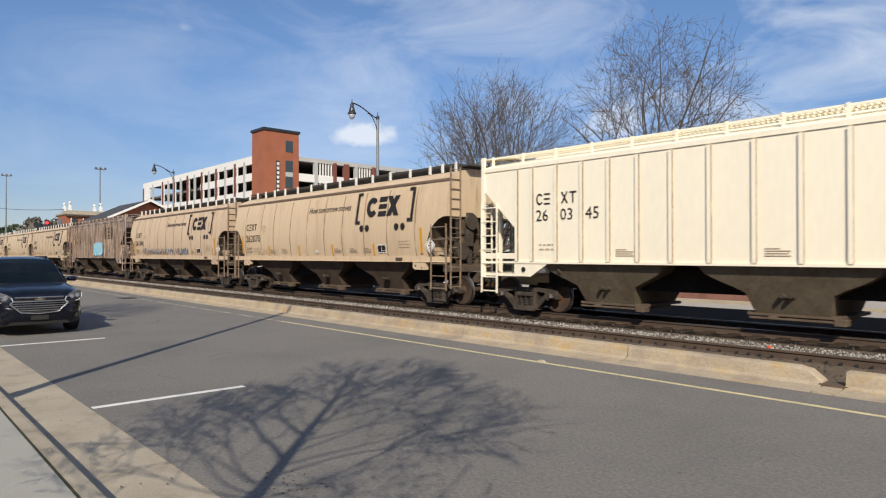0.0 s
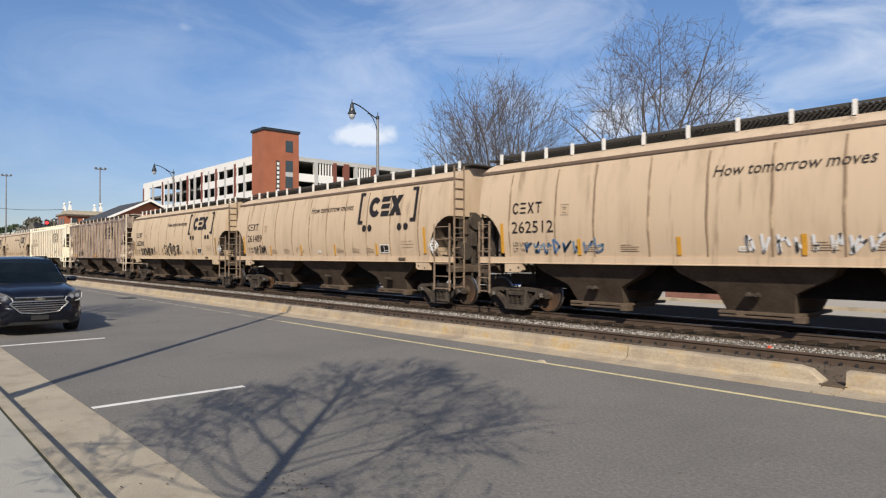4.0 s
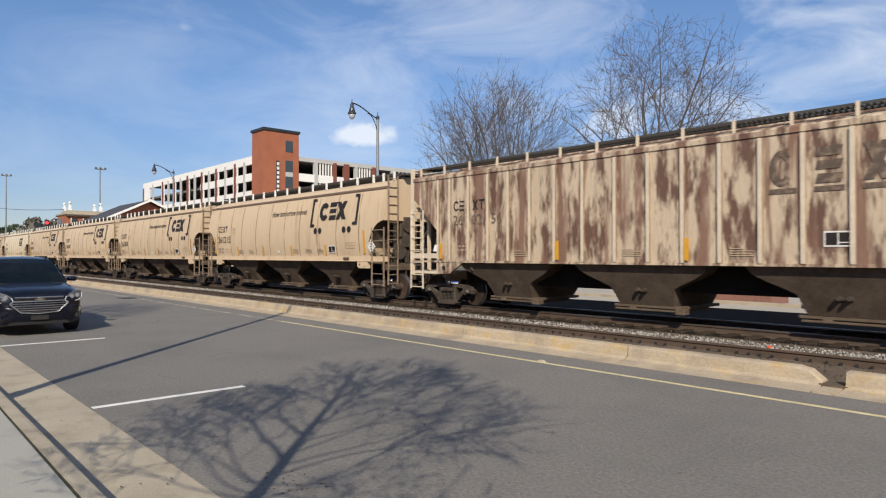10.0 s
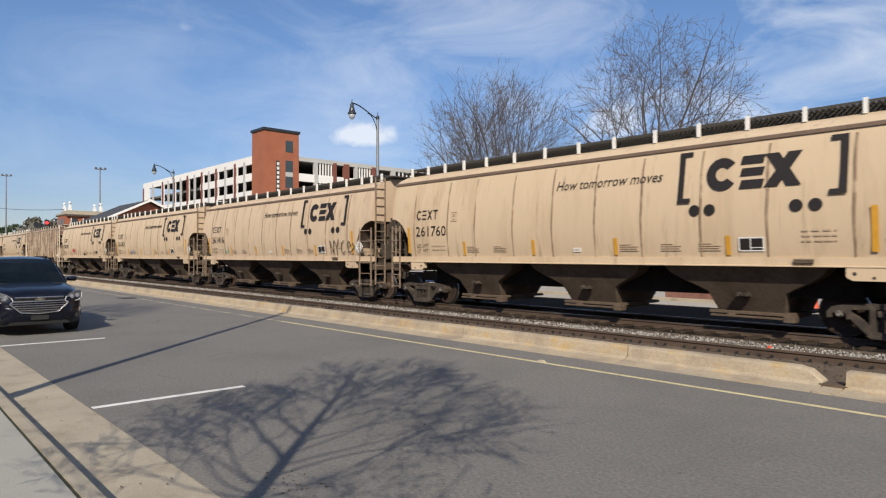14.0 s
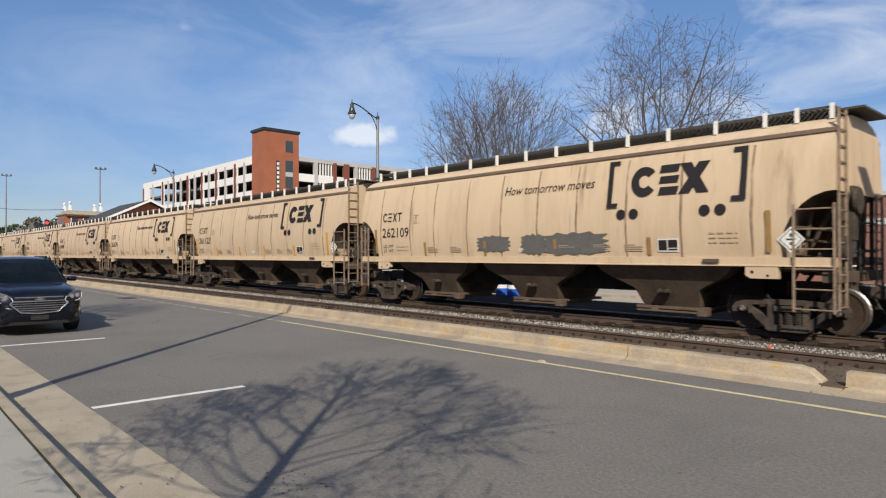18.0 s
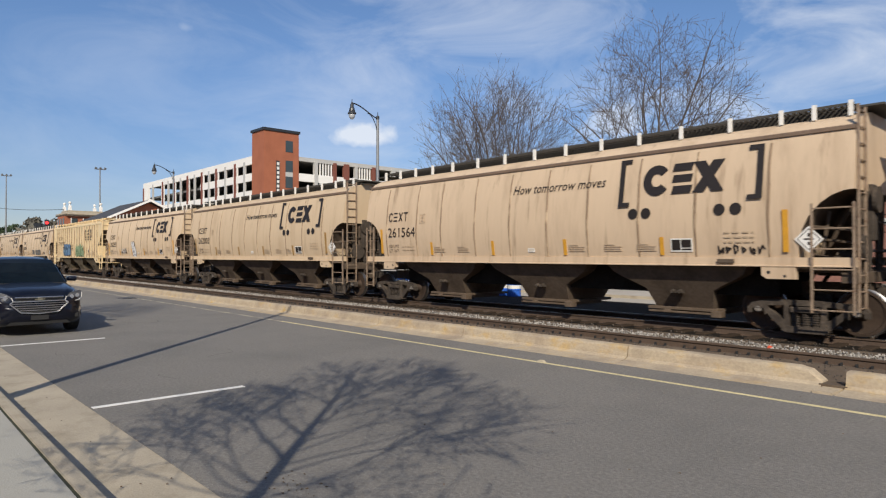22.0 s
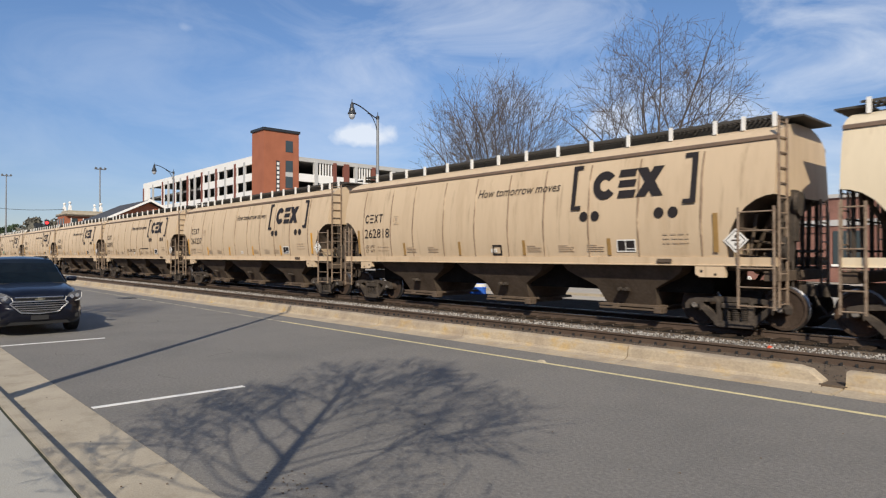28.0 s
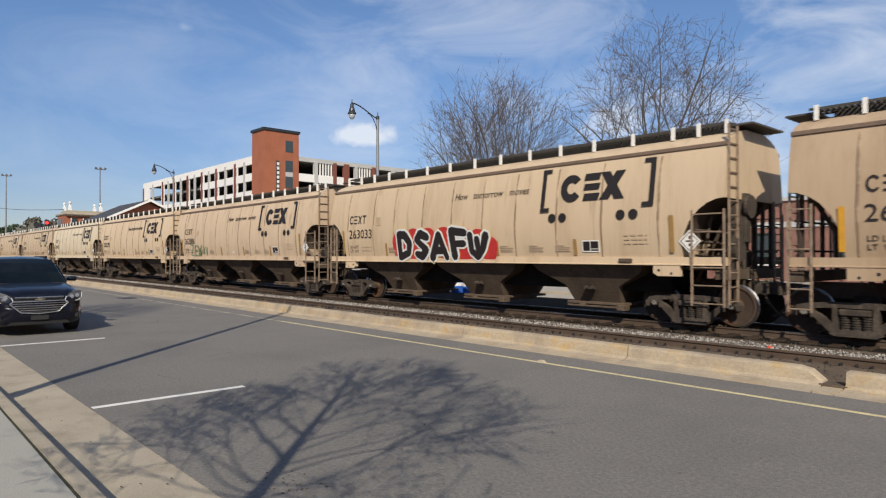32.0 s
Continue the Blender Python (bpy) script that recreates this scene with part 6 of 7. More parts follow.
def far_trees(x0, y0, x1, y1, n, hmin, hmax, seed, label, material):
    """A far belt of evergreens: trunks hidden, crowns of many small leaf clumps."""
    rnd = random.Random(seed)
    vs, fs = [], []
    for i in range(n):
        f = (i + rnd.random()) / n
        cx, cy, h = x0 + (x1 - x0) * f, y0 + (y1 - y0) * f + rnd.uniform(-4, 4), rnd.uniform(hmin, hmax)
        for j in range(420):
            z = h * (0.12 + 0.88 * rnd.random() ** 0.8)
            rr = 0.36 * h * math.sqrt(max(0.02, 1 - ((z / h - 0.45) / 0.56) ** 2)) * rnd.uniform(0.4, 1.0)
            a = rnd.uniform(0, 6.2832)
            c = Vector((cx + rr * math.cos(a), cy + rr * math.sin(a), z))
            s = rnd.uniform(0.25, 0.6)
            b = len(vs)
            for q in range(4):
                vs.append(tuple(c + Vector((rnd.gauss(0, s), rnd.gauss(0, s), rnd.gauss(0, s)))))
            fs += [(b, b + 1, b + 2), (b, b + 2, b + 3), (b + 1, b + 3, b + 2)]
    me = bpy.data.meshes.new("far_trees")
    me.from_pydata(vs, [], fs)
    me.materials.append(material)
    tagged(new("far_trees", me), label, "trees", kind="stuff")


far_trees(-340, 20, -262, 58, 14, 11, 15, 3, "far belt of dark evergreen trees", M["leaf"])
far_trees(-218, 39, -206, 42, 3, 11, 14.5, 4, "far brownish bare tree clump", M["bare_clump"])
far_trees(-330, 140, 260, 190, 46, 9, 14, 8, "distant wooded horizon behind the buildings", M["leaf"])

# ---- street details ----


def street_details():
    bm = bmesh.new()
    for i in range(9):
        box(bm, -0.45 + i * 0.1, -0.3, 0.002, -0.40 + i * 0.1, 0.3, 0.012)
    box(bm, -0.5, -0.35, -0.02, 0.5, -0.3, 0.012)
    box(bm, -0.5, 0.3, -0.02, 0.5, 0.35, 0.012)
    tagged(part("drain_grate", bm, M["black_metal"], at=pose(-28.8, 8.2, 0.0)), "dark iron drain grate in the road", "drain")
    rnd = random.Random(9)
    # thin cracks wandering over the asphalt
    for x, y, a, n in ((-12.0, 5.2, 0.1, 12), (-9.5, 3.4, 3.3, 7), (-18.5, 6.0, 0.0, 16), (-13.5, 2.6, 0.3, 6)):
        bm = bmesh.new()
        for _ in range(n):
            a += rnd.gauss(0, 0.35)
            s = rnd.uniform(0.06, 0.16)
            nx, ny = x + math.cos(a) * s, y + math.sin(a) * s
            w = rnd.uniform(0.0015, 0.004)
            px, py = -math.sin(a) * w, math.cos(a) * w
            loft(bm, [[(x + px, y + py, z), (nx + px, ny + py, z), (nx - px, ny - py, z), (x - px, y - py, z)] for z in (-0.002, 0.0015)])
            x, y = nx, ny
        part("crack", bm, M["moss"], bpy.data.objects["road"])
    # dry leaves and grit, mostly along the gutters
    bm = bmesh.new()
    for i in range(150):
        x = rnd.uniform(-20, 1)
        y = rnd.choice((rnd.uniform(1.3, 1.9), rnd.uniform(8.9, 9.4), rnd.uniform(2, 9)))
        s, a = rnd.uniform(0.005, 0.013), rnd.uniform(0, 6.28)
        bmesh.ops.create_cone(bm, cap_ends=True, segments=4, radius1=s, radius2=s * 0.5, depth=s * 0.6, matrix=Matrix.Translation((x, y, 0.004 + s * 0.2)) @ Matrix.Rotation(a, 4, "Z"))
    tagged(part("grit", bm, M["dirt"]), "dry leaf bits and grit on the asphalt", "grit", kind="stuff")
    bm = bmesh.new()
    loft(bm, [[(0, 0, 0), (0.13, 0.02, 0), (0.15, 0.09, 0), (0.03, 0.08, 0)], [(0.02, 0.02, 0.03), (0.1, 0.03, 0.045), (0.12, 0.07, 0.03), (0.05, 0.07, 0.035)]])
    tagged(part("litter", bm, M["concrete"], at=pose(-7.0, 8.42, 0.004)), "small pale crumpled litter on the yellow line", "litter")


street_details()


def dry_leaves(cx, cy, n, spread, seed):
    rnd = random.Random(seed)
    vs, fs = [], []
    for _ in range(n):
        x, y, a, q = cx + rnd.gauss(0, spread), cy + rnd.gauss(0, spread * 0.35), rnd.uniform(0, 6.28), rnd.uniform(0.008, 0.02)
        b = len(vs)
        for u, v, z in ((-1, 0, 0.003), (0, 0.5, 0.010), (1, 0, 0.004), (0, -0.5, 0.012), (0, 0, 0.002)):
            vs.append((x + q * (u * math.cos(a) - v * math.sin(a)), y + q * (u * math.sin(a) + v * math.cos(a)), z))
        fs += [(b, b + 1, b + 4), (b + 1, b + 2, b + 4), (b + 2, b + 3, b + 4), (b + 3, b, b + 4)]
    me = bpy.data.meshes.new("dry_leaves")
    me.from_pydata(vs, [], fs)
    me.materials.append(M["dirt"])
    tagged(new("dry_leaves", me), "dark dry leaf scraps on the asphalt", "leaves", kind="stuff")


dry_leaves(-4.55, 2.5, 26, 0.22, 5)
dry_leaves(-5.0, 5.0, 10, 1.6, 6)

# ---- car park things ----


def brick_planter(x, y):
    r = empty("brick_planter", pose(x, y, -0.02), "low pinkish brick planter with dry shrubs", "planter")
    one_box("wall", M["pink_brick"], (0, 0, 0, 4.2, 1.6, 0.42), r, 0.01)
    one_box("coping", M["concrete"], (-0.05, -0.05, 0.42, 4.25, 1.65, 0.50), r, 0.01)
    rnd = random.Random(4)
    vs, fs = [], []
    for _ in range(700):
        c = Vector((rnd.uniform(0.3, 3.9), rnd.uniform(0.3, 1.3), rnd.uniform(0.5, 0.95) - 0.2 * rnd.random()))
        b = len(vs)
        for _k in range(3):
            vs.append(tuple(c + Vector((rnd.gauss(0, 0.06), rnd.gauss(0, 0.06), rnd.gauss(0, 0.05)))))
        fs.append((b, b + 1, b + 2))
    me = bpy.data.meshes.new("shrub")
    me.from_pydata(vs, [], fs)
    me.materials.append(M["grass"])
    part("shrub", me, None, r, "dry brownish shrubs")


brick_planter(-13.6, 24.6)
tagged(one_box("lot_kerb", M["concrete"], (-40.0, 23.9, -0.1, 30.0, 24.1, 0.10), bevel=0.01), "pale concrete kerb across the car park", "kerb", kind="structure")


def traffic_cone(x, y):
    r = empty("traffic_cone", pose(x, y, -0.02), "orange traffic cone standing on the car park", "traffic cone")
    bm = bmesh.new()
    rod(bm, (0, 0, 0.03), (0, 0, 0.72), 0.15, 0.03, 16)
    part("cone", bm, M["cone"], r)
    bm = bmesh.new()
    box(bm, -0.2, -0.2, 0, 0.2, 0.2, 0.035, 0.01)
    part("base", bm, M["cone"], r)


traffic_cone(-7.6, 23.4)


def bollard(x, y):
    r = empty("bollard", pose(x, y, -0.02), "short white bollard on the car park", "bollard")
    bm = bmesh.new()
    rod(bm, (0, 0, 0), (0, 0, 0.85), 0.11, seg=14)
    part("post", bm, M["white"], r)
    bm = bmesh.new()
    bmesh.ops.create_uvsphere(bm, u_segments=12, v_segments=6, radius=0.11, matrix=Matrix.Translation((0, 0, 0.85)))
    part("cap", bm, M["white"], r)


bollard(-11.2, 27.0)


def drum(x, y, s=1.0):
    r = empty("drum", pose(x, y, -0.02), "blue plastic drum with a white band", "drum", "blue drums")
    bm = bmesh.new()
    prof = [(0.02, 0.0), (0.27, 0.0), (0.29, 0.05), (0.29, 0.28), (0.305, 0.30), (0.305, 0.34), (0.29, 0.36), (0.29, 0.60), (0.305, 0.62), (0.305, 0.66), (0.29, 0.68), (0.28, 0.88), (0.25, 0.92), (0.02, 0.92)]
    loft(bm, [[(a * math.cos(6.2832 * i / 16), a * math.sin(6.2832 * i / 16), z) for i in range(16)] for a, z in prof])
    part("barrel", bm, M["blue"], r)
    bm = bmesh.new()
    loft(bm, [[(a * math.cos(6.2832 * i / 16), a * math.sin(6.2832 * i / 16), z) for i in range(16)] for a, z in ((0.2, 0.37), (0.297, 0.37), (0.297, 0.52), (0.2, 0.52))])
    part("band", bm, M["white"], r)


for dx in (-27.3, -26.6, -25.8, -25.1, -24.2, -23.5, -22.3, -21.5, -20.8, -19.4, -18.7):
    drum(dx, 21.0)


def add_unseen_wall():
    """Plain unseen wall, added to close the street behind the camera and dim reflections."""
    tagged(one_box("wall_street", M["brick"], (-120, -9.5, 0, 60, -9.0, 5.5)), "unseen plain brick wall added behind the camera", "wall", kind="structure")


add_unseen_wall()

# ---- painted scrawls on the cars ----


def scrawl(car, x0, x1, z0, z1, material, seed, weight=0.035, letters=None, lift=0.0):
    """Spray-painted strokes that stand for unreadable lettering."""
    rnd = random.Random(seed)
    n = letters or max(2, int((x1 - x0) / ((z1 - z0) * 0.75)))
    w = (x1 - x0) / n
    h = z1 - z0
    bm = bmesh.new()
    for i in range(n):
        a = i * w
        pts = [(a + w * rnd.uniform(0.05, 0.9), h * rnd.uniform(0.0, 1.0)) for _ in range(rnd.choice((4, 5, 6)))]
        pts[0], pts[1] = (a + w * 0.1, h * rnd.uniform(0.7, 1)), (a + w * 0.2, h * rnd.uniform(0, 0.2))
        for (xa, za), (xb, zb) in zip(pts, pts[1:]):
            dx, dz = xb - xa, zb - za
            ln = math.hypot(dx, dz) or 0.01
            px, pz = -dz / ln * weight / 2, dx / ln * weight / 2
            ux, uz = dx / ln * weight * 0.4, dz / ln * weight * 0.4
            prism(bm, [(xa + px, za + pz), (xb + px, zb + pz), (xb + ux, zb + uz), (xb - px, zb - pz), (xa - px, za - pz), (xa - ux, za - uz)], -0.003 - lift, 0.002 - lift)
    at = tilt_at(x0, z0, z1) if car[1] == HALF else pose(x0, -1.56 - 0.07, z0)
    tagged(part("spray_scrawl", bm, material, car[0], at=at), "spray-painted scrawl", kind="stuff")


def blob(car, cx, cz, rx, rz, material, seed, lift=0.0, lumps=14, name="spray_patch", label="spray-painted patch"):
    rnd = random.Random(seed)
    bm = bmesh.new()
    pts = []
    for i in range(lumps * 2):
        a = 6.2832 * i / (lumps * 2)
        k = 1 + (0.16 if i % 2 else -0.08) * rnd.uniform(0.4, 1.2)
        c, s = math.cos(a), math.sin(a)
        sq = 1 / max(abs(c), abs(s)) ** 0.75
        pts.append((rx * c * sq * k, rz + rz * s * sq * k))
    prism(bm, pts, -0.002 - lift, 0.001 - lift)
    z0, z1 = cz - rz, cz + rz
    at = tilt_at(cx, z0, z1) if car[1] == HALF else pose(cx, -1.56 - 0.066, z0)
    part(name, bm, material, car[0], label, at=at)


M["spray_blue"] = mat("blue_spray_paint", (0.075, 0.155, 0.29), 0.6, vary=0.35, scale=3, fine=12, tint=(0.17, 0.26, 0.34), tint_at=(0.5, 0.6), stretch=(1, 1, 0.5))
M["spray_green"] = mat("green_spray_paint", (0.15, 0.24, 0.12), 0.6, vary=0.3, scale=3, fine=12, tint=(0.42, 0.52, 0.34), tint_at=(0.52, 0.62), stretch=(1, 1, 0.5))
M["spray_pale_green"] = mat("pale_green_spray_paint", (0.33, 0.39, 0.23), 0.6, vary=0.3, scale=3, fine=12, tint=(0.20, 0.30, 0.16), tint_at=(0.48, 0.62), stretch=(1, 1, 2.5))
M["spray_grey"] = mat("grey_cover_paint", (0.13, 0.125, 0.115), 0.7, vary=0.2, scale=3, fine=12)
M["spray_red"] = mat("red_spray_paint", (0.50, 0.03, 0.03), 0.6, vary=0.2, scale=3, fine=12)
M["spray_teal"] = mat("teal_spray_paint", (0.03, 0.32, 0.22), 0.6, vary=0.2)
M["spray_white"] = mat("white_spray_paint", (0.68, 0.68, 0.68), 0.6, vary=0.1)
M["spray_cyan"] = mat("pale_cyan_paint", (0.25, 0.55, 0.68), 0.6, vary=0.2, scale=2, tint=(0.5, 0.66, 0.7), tint_at=(0.5, 0.6))
M["spray_yellow"] = mat("yellow_spray_paint", (0.65, 0.50, 0.05), 0.6, vary=0.1)

blob(TRAIN[18], -1.1, 1.95, 0.62, 0.22, M["spray_grey"], 3)
blob(TRAIN[18], 0.42, 1.92, 0.42, 0.26, M["spray_grey"], 4)
blob(TRAIN[18], 1.75, 1.92, 0.95, 0.27, M["spray_grey"], 5)
# large outlined pieces, layer on layer
GLYPH = {
    "D": [[(0.12, 0.0), (0.12, 1.0), (0.55, 0.95), (0.85, 0.6), (0.75, 0.2), (0.12, 0.0)]],
    "S": [[(0.85, 0.85), (0.45, 1.0), (0.15, 0.75), (0.5, 0.52), (0.82, 0.3), (0.5, 0.02), (0.12, 0.12)]],
    "A": [[(0.02, 0.0), (0.45, 1.0), (0.95, 0.0)], [(0.2, 0.32), (0.8, 0.32)]],
    "F": [[(0.3, 0.0), (0.15, 1.0), (0.95, 0.92)], [(0.2, 0.5), (0.85, 0.5)]],
    "U": [[(0.1, 1.0), (0.12, 0.3), (0.5, 0.05), (0.85, 0.4), (0.98, 0.95)], [(0.45, 0.8), (0.5, 0.35)]],
    "M": [[(0.02, 0.0), (0.15, 1.0), (0.5, 0.45), (0.85, 1.0), (0.98, 0.0)]],
    "T": [[(0.05, 1.0), (0.95, 1.0)], [(0.5, 1.0), (0.5, 0.0)]],
    "K": [[(0.15, 1.0), (0.15, 0.0)], [(0.9, 1.0), (0.2, 0.45), (0.95, -0.1)]],
    "B": [[(0.15, 0.0), (0.15, 1.0), (0.75, 0.85), (0.25, 0.52), (0.9, 0.3), (0.6, 0.0), (0.15, 0.0)]],
    "!": [[(0.6, 1.25), (0.4, 0.35)], [(0.32, 0.05), (0.34, 0.0)]],
    "a": [[(0.1, 0.75), (0.9, 0.85), (0.7, 0.1)], [(0.8, 0.55), (0.2, 0.45), (0.3, 0.1), (0.75, 0.2)]],
    "O": [[(0.5, 1.0), (0.12, 0.75), (0.15, 0.2), (0.5, 0.0), (0.88, 0.3), (0.85, 0.8), (0.5, 1.0)]],
    "P": [[(0.2, -0.2), (0.2, 1.0), (0.85, 0.85), (0.8, 0.5), (0.2, 0.42)]],
    "I": [[(0.2, 0.95), (0.8, 1.0)], [(0.5, 0.97), (0.48, 0.05)], [(0.2, 0.0), (0.85, 0.08)]],
    "Y": [[(0.05, 1.0), (0.45, 0.45), (0.9, 1.05)], [(0.5, 0.5), (0.4, -0.15)]],
    "C": [[(0.8, 0.9), (0.35, 0.8), (0.15, 0.35), (0.45, 0.0), (0.9, 0.15)]],
    "e": [[(0.1, 0.4), (0.8, 0.55), (0.6, 0.85), (0.2, 0.6), (0.25, 0.15), (0.7, 0.05), (1.5, 0.45), (1.2, 0.7)]],
    "W": [[(0.0, 1.0), (0.25, 0.0), (0.5, 0.7), (0.75, 0.0), (1.0, 1.0)]],
    "Z": [[(0.05, 1.0), (0.9, 0.95), (0.1, 0.05), (0.95, 0.0)]],
    "N": [[(0.08, 0.0), (0.12, 1.0), (0.85, 0.0), (0.95, 1.0)]],
    "E": [[(0.9, 1.0), (0.15, 0.95), (0.1, 0.0), (0.95, 0.05)], [(0.12, 0.5), (0.8, 0.55)]],
}


def side_at(car, x0, z0, z1):
    return tilt_at(x0, z0, z1) if car[1] == HALF else pose(x0, -1.56 - 0.07, z0)


def lettering(car, glyphs, x0, x1, z0, z1, layers, seed):
    """Fat spray-painted letter forms: the same strokes laid again and again, thinner each time."""
    w, h = (x1 - x0) / len(glyphs), z1 - z0
    for n, (weight, material) in enumerate(layers):
        rnd = random.Random(seed)
        bm = bmesh.new()
        up = 0.0
        for i, g in enumerate(glyphs):
            a, dz, tall = i * w, rnd.uniform(-0.05, 0.05) * h, rnd.uniform(0.9, 1.08)
            for line in GLYPH[g]:
                pts = [(a + w * (0.08 + 0.84 * u) + rnd.gauss(0, 0.02), dz + v * h * tall) for u, v in line]
                fat = [weight * rnd.uniform(0.8, 1.2) for _ in pts]
                for (xa, za), (xb, zb), fa, fb in zip(pts, pts[1:], fat, fat[1:]):
                    dx, dz2 = xb - xa, zb - za
                    ln = math.hypot(dx, dz2) or 0.01
                    px, pz, ux, uz = -dz2 / ln, dx / ln, dx / ln, dz2 / ln
                    up += 0.00004
                    lift = 0.030 + 0.004 * n + up
                    prism(bm, [(xa + px * fa / 2, za + pz * fa / 2), (xb + px * fb / 2, zb + pz * fb / 2), (xb + px * fb / 4 + ux * fb * 0.4, zb + pz * fb / 4 + uz * fb * 0.4), (xb - px * fb / 4 + ux * fb * 0.4, zb - pz * fb / 4 + uz * fb * 0.4), (xb - px * fb / 2, zb - pz * fb / 2), (xa - px * fa / 2, za - pz * fa / 2), (xa - px * fa / 4 - ux * fa * 0.4, za - pz * fa / 4 - uz * fa * 0.4), (xa + px * fa / 4 - ux * fa * 0.4, za + pz * fa / 4 - uz * fa * 0.4)], -0.003 - lift, 0.001 - lift)
        part("spray_lettering", bm, material, car[0], "fat spray-painted letters", at=side_at(car, x0, z0, z1))


def bubbles(car, x0, z0, shapes, fill, line, edge=0.03, sx=1.0, sz=1.0):
    """Rounded outlined shapes: centre x and z, half width and half height of each, back to front."""
    for n, (cx, cz, rx, rz, turn) in enumerate(shapes):
        cx, cz, rx, rz = cx * sx, cz * sz, rx * sx, rz * sz
        for m, (grow_by, material) in enumerate(((edge, line), (0.0, fill))):
            bm = bmesh.new()
            pts = []
            for i in range(20):
                a = 6.2832 * i / 20
                u, v = (rx + grow_by) * math.copysign(abs(math.cos(a)) ** 0.8, math.cos(a)), (rz + grow_by) * math.copysign(abs(math.sin(a)) ** 0.8, math.sin(a))
                c, s = math.cos(turn), math.sin(turn)
                pts.append((cx + u * c - v * s, cz + u * s + v * c))
            lift = 0.0014 * (2 * n + m)
            prism(bm, pts, -0.002 - lift, 0.001 - lift)
            part("spray_shape", bm, material, car[0], "spray-painted rounded shape", at=side_at(car, x0, z0, z0 + 0.8))


M["spray_sky"] = mat("light_blue_spray_paint", (0.20, 0.33, 0.44), 0.6, vary=0.3, scale=3, fine=12)
M["spray_leaf"] = mat("dark_green_spray_paint", (0.07, 0.20, 0.10), 0.6, vary=0.3, scale=3, fine=12)
bubbles(TRAIN[19], -4.2, 1.60, [(0.2, 0.72, 0.24, 0.28, -0.2), (0.55, 0.74, 0.2, 0.28, 0.1), (0.9, 0.76, 0.22, 0.25, -0.1), (1.35, 0.72, 0.28, 0.28, 0.15), (0.2, 0.28, 0.22, 0.29, 0.0), (0.6, 0.28, 0.24, 0.3, 0.1), (0.98, 0.28, 0.2, 0.29, 0.0), (1.3, 0.3, 0.22, 0.3, 0.1), (1.58, 0.28, 0.17, 0.28, 0.0)], M["spray_blue"], M["black"], 0.02, 1.53, 1.0)
scrawl(TRAIN[19], -4.3, -1.75, 1.66, 2.45, M["spray_sky"], 41, 0.05, letters=7, lift=0.03)
scrawl(TRAIN[19], -4.3, -1.75, 2.05, 2.5, M["black"], 42, 0.02, letters=6, lift=0.036)
part("handwriting", text_mesh("IVC", 0.30, M["black"], shear=0.2), None, TRAIN[19][0], "thin painted handwriting", at=pose(-1.25, -1.635, 2.36))
part("handwriting", text_mesh("2019", 0.26, M["black"], shear=0.2), None, TRAIN[19][0], "thin painted handwriting", at=pose(-1.25, -1.635, 2.08))


def slabs(car, x0, x1, z0, z1, n, fill, line, seed):
    """Jagged upright painted blocks with dark edges that lean on one another."""
    rnd = random.Random(seed)
    w, h = (x1 - x0) / n, z1 - z0
    for i in range(n):
        a = i * w
        tall = h * rnd.uniform(0.78, 1.0) * (0.62 if i == n - 1 else 1)
        pts = [(a + w * 0.02, h * rnd.uniform(0, 0.08)), (a + w * 0.45, 0.03 * h), (a + w * 0.55, h * rnd.uniform(0.05, 0.2)), (a + w * 1.05, h * rnd.uniform(0, 0.05)), (a + w * rnd.uniform(0.9, 1.15), tall * 0.55), (a + w * rnd.uniform(1.0, 1.2), tall * 0.97), (a + w * 0.62, tall * rnd.uniform(0.85, 1.0)), (a + w * 0.5, tall * 0.8), (a + w * 0.3, tall), (a + w * -0.06, tall * 0.95), (a + w * rnd.uniform(0.0, 0.2), tall * 0.45)]
        cx, cz = a + w * 0.5, tall * 0.5
        for m, (grow_by, material) in enumerate(((1.0, line), (0.91, fill))):
            bm = bmesh.new()
            lift = 0.002 * (2 * i + m)
            prism(bm, [(cx + (x - cx) * grow_by, cz + (z - cz) * grow_by) for x, z in pts], -0.002 - lift, 0.001 - lift)
            part("spray_shape", bm, material, car[0], "spray-painted jagged block", at=side_at(car, x0, z0, z0 + 0.8))


slabs(TRAIN[19], 0.2, 3.0, 1.50, 2.55, 6, M["spray_pale_green"], M["spray_leaf"], 10)
scrawl(TRAIN[19], 0.25, 2.9, 1.55, 2.5, M["spray_green"], 12, 0.05, letters=7, lift=0.03)
scrawl(TRAIN[19], 4.05, 6.6, 1.6, 1.95, M["grey_print"], 12, 0.025)
lettering(TRAIN[2], "SKUBa!", -5.54, -2.6, 1.66, 2.08, ((0.075, M["black"]),), 51)
lettering(TRAIN[2], "SKUBa", -1.2, 1.5, 1.66, 2.26, ((0.065, M["black"]),), 52)
bubbles(TRAIN[2], -0.17, 2.16, [(0.12, 0.12, 0.14, 0.08, 0.0)], M["black"], M["black"], 0.0)
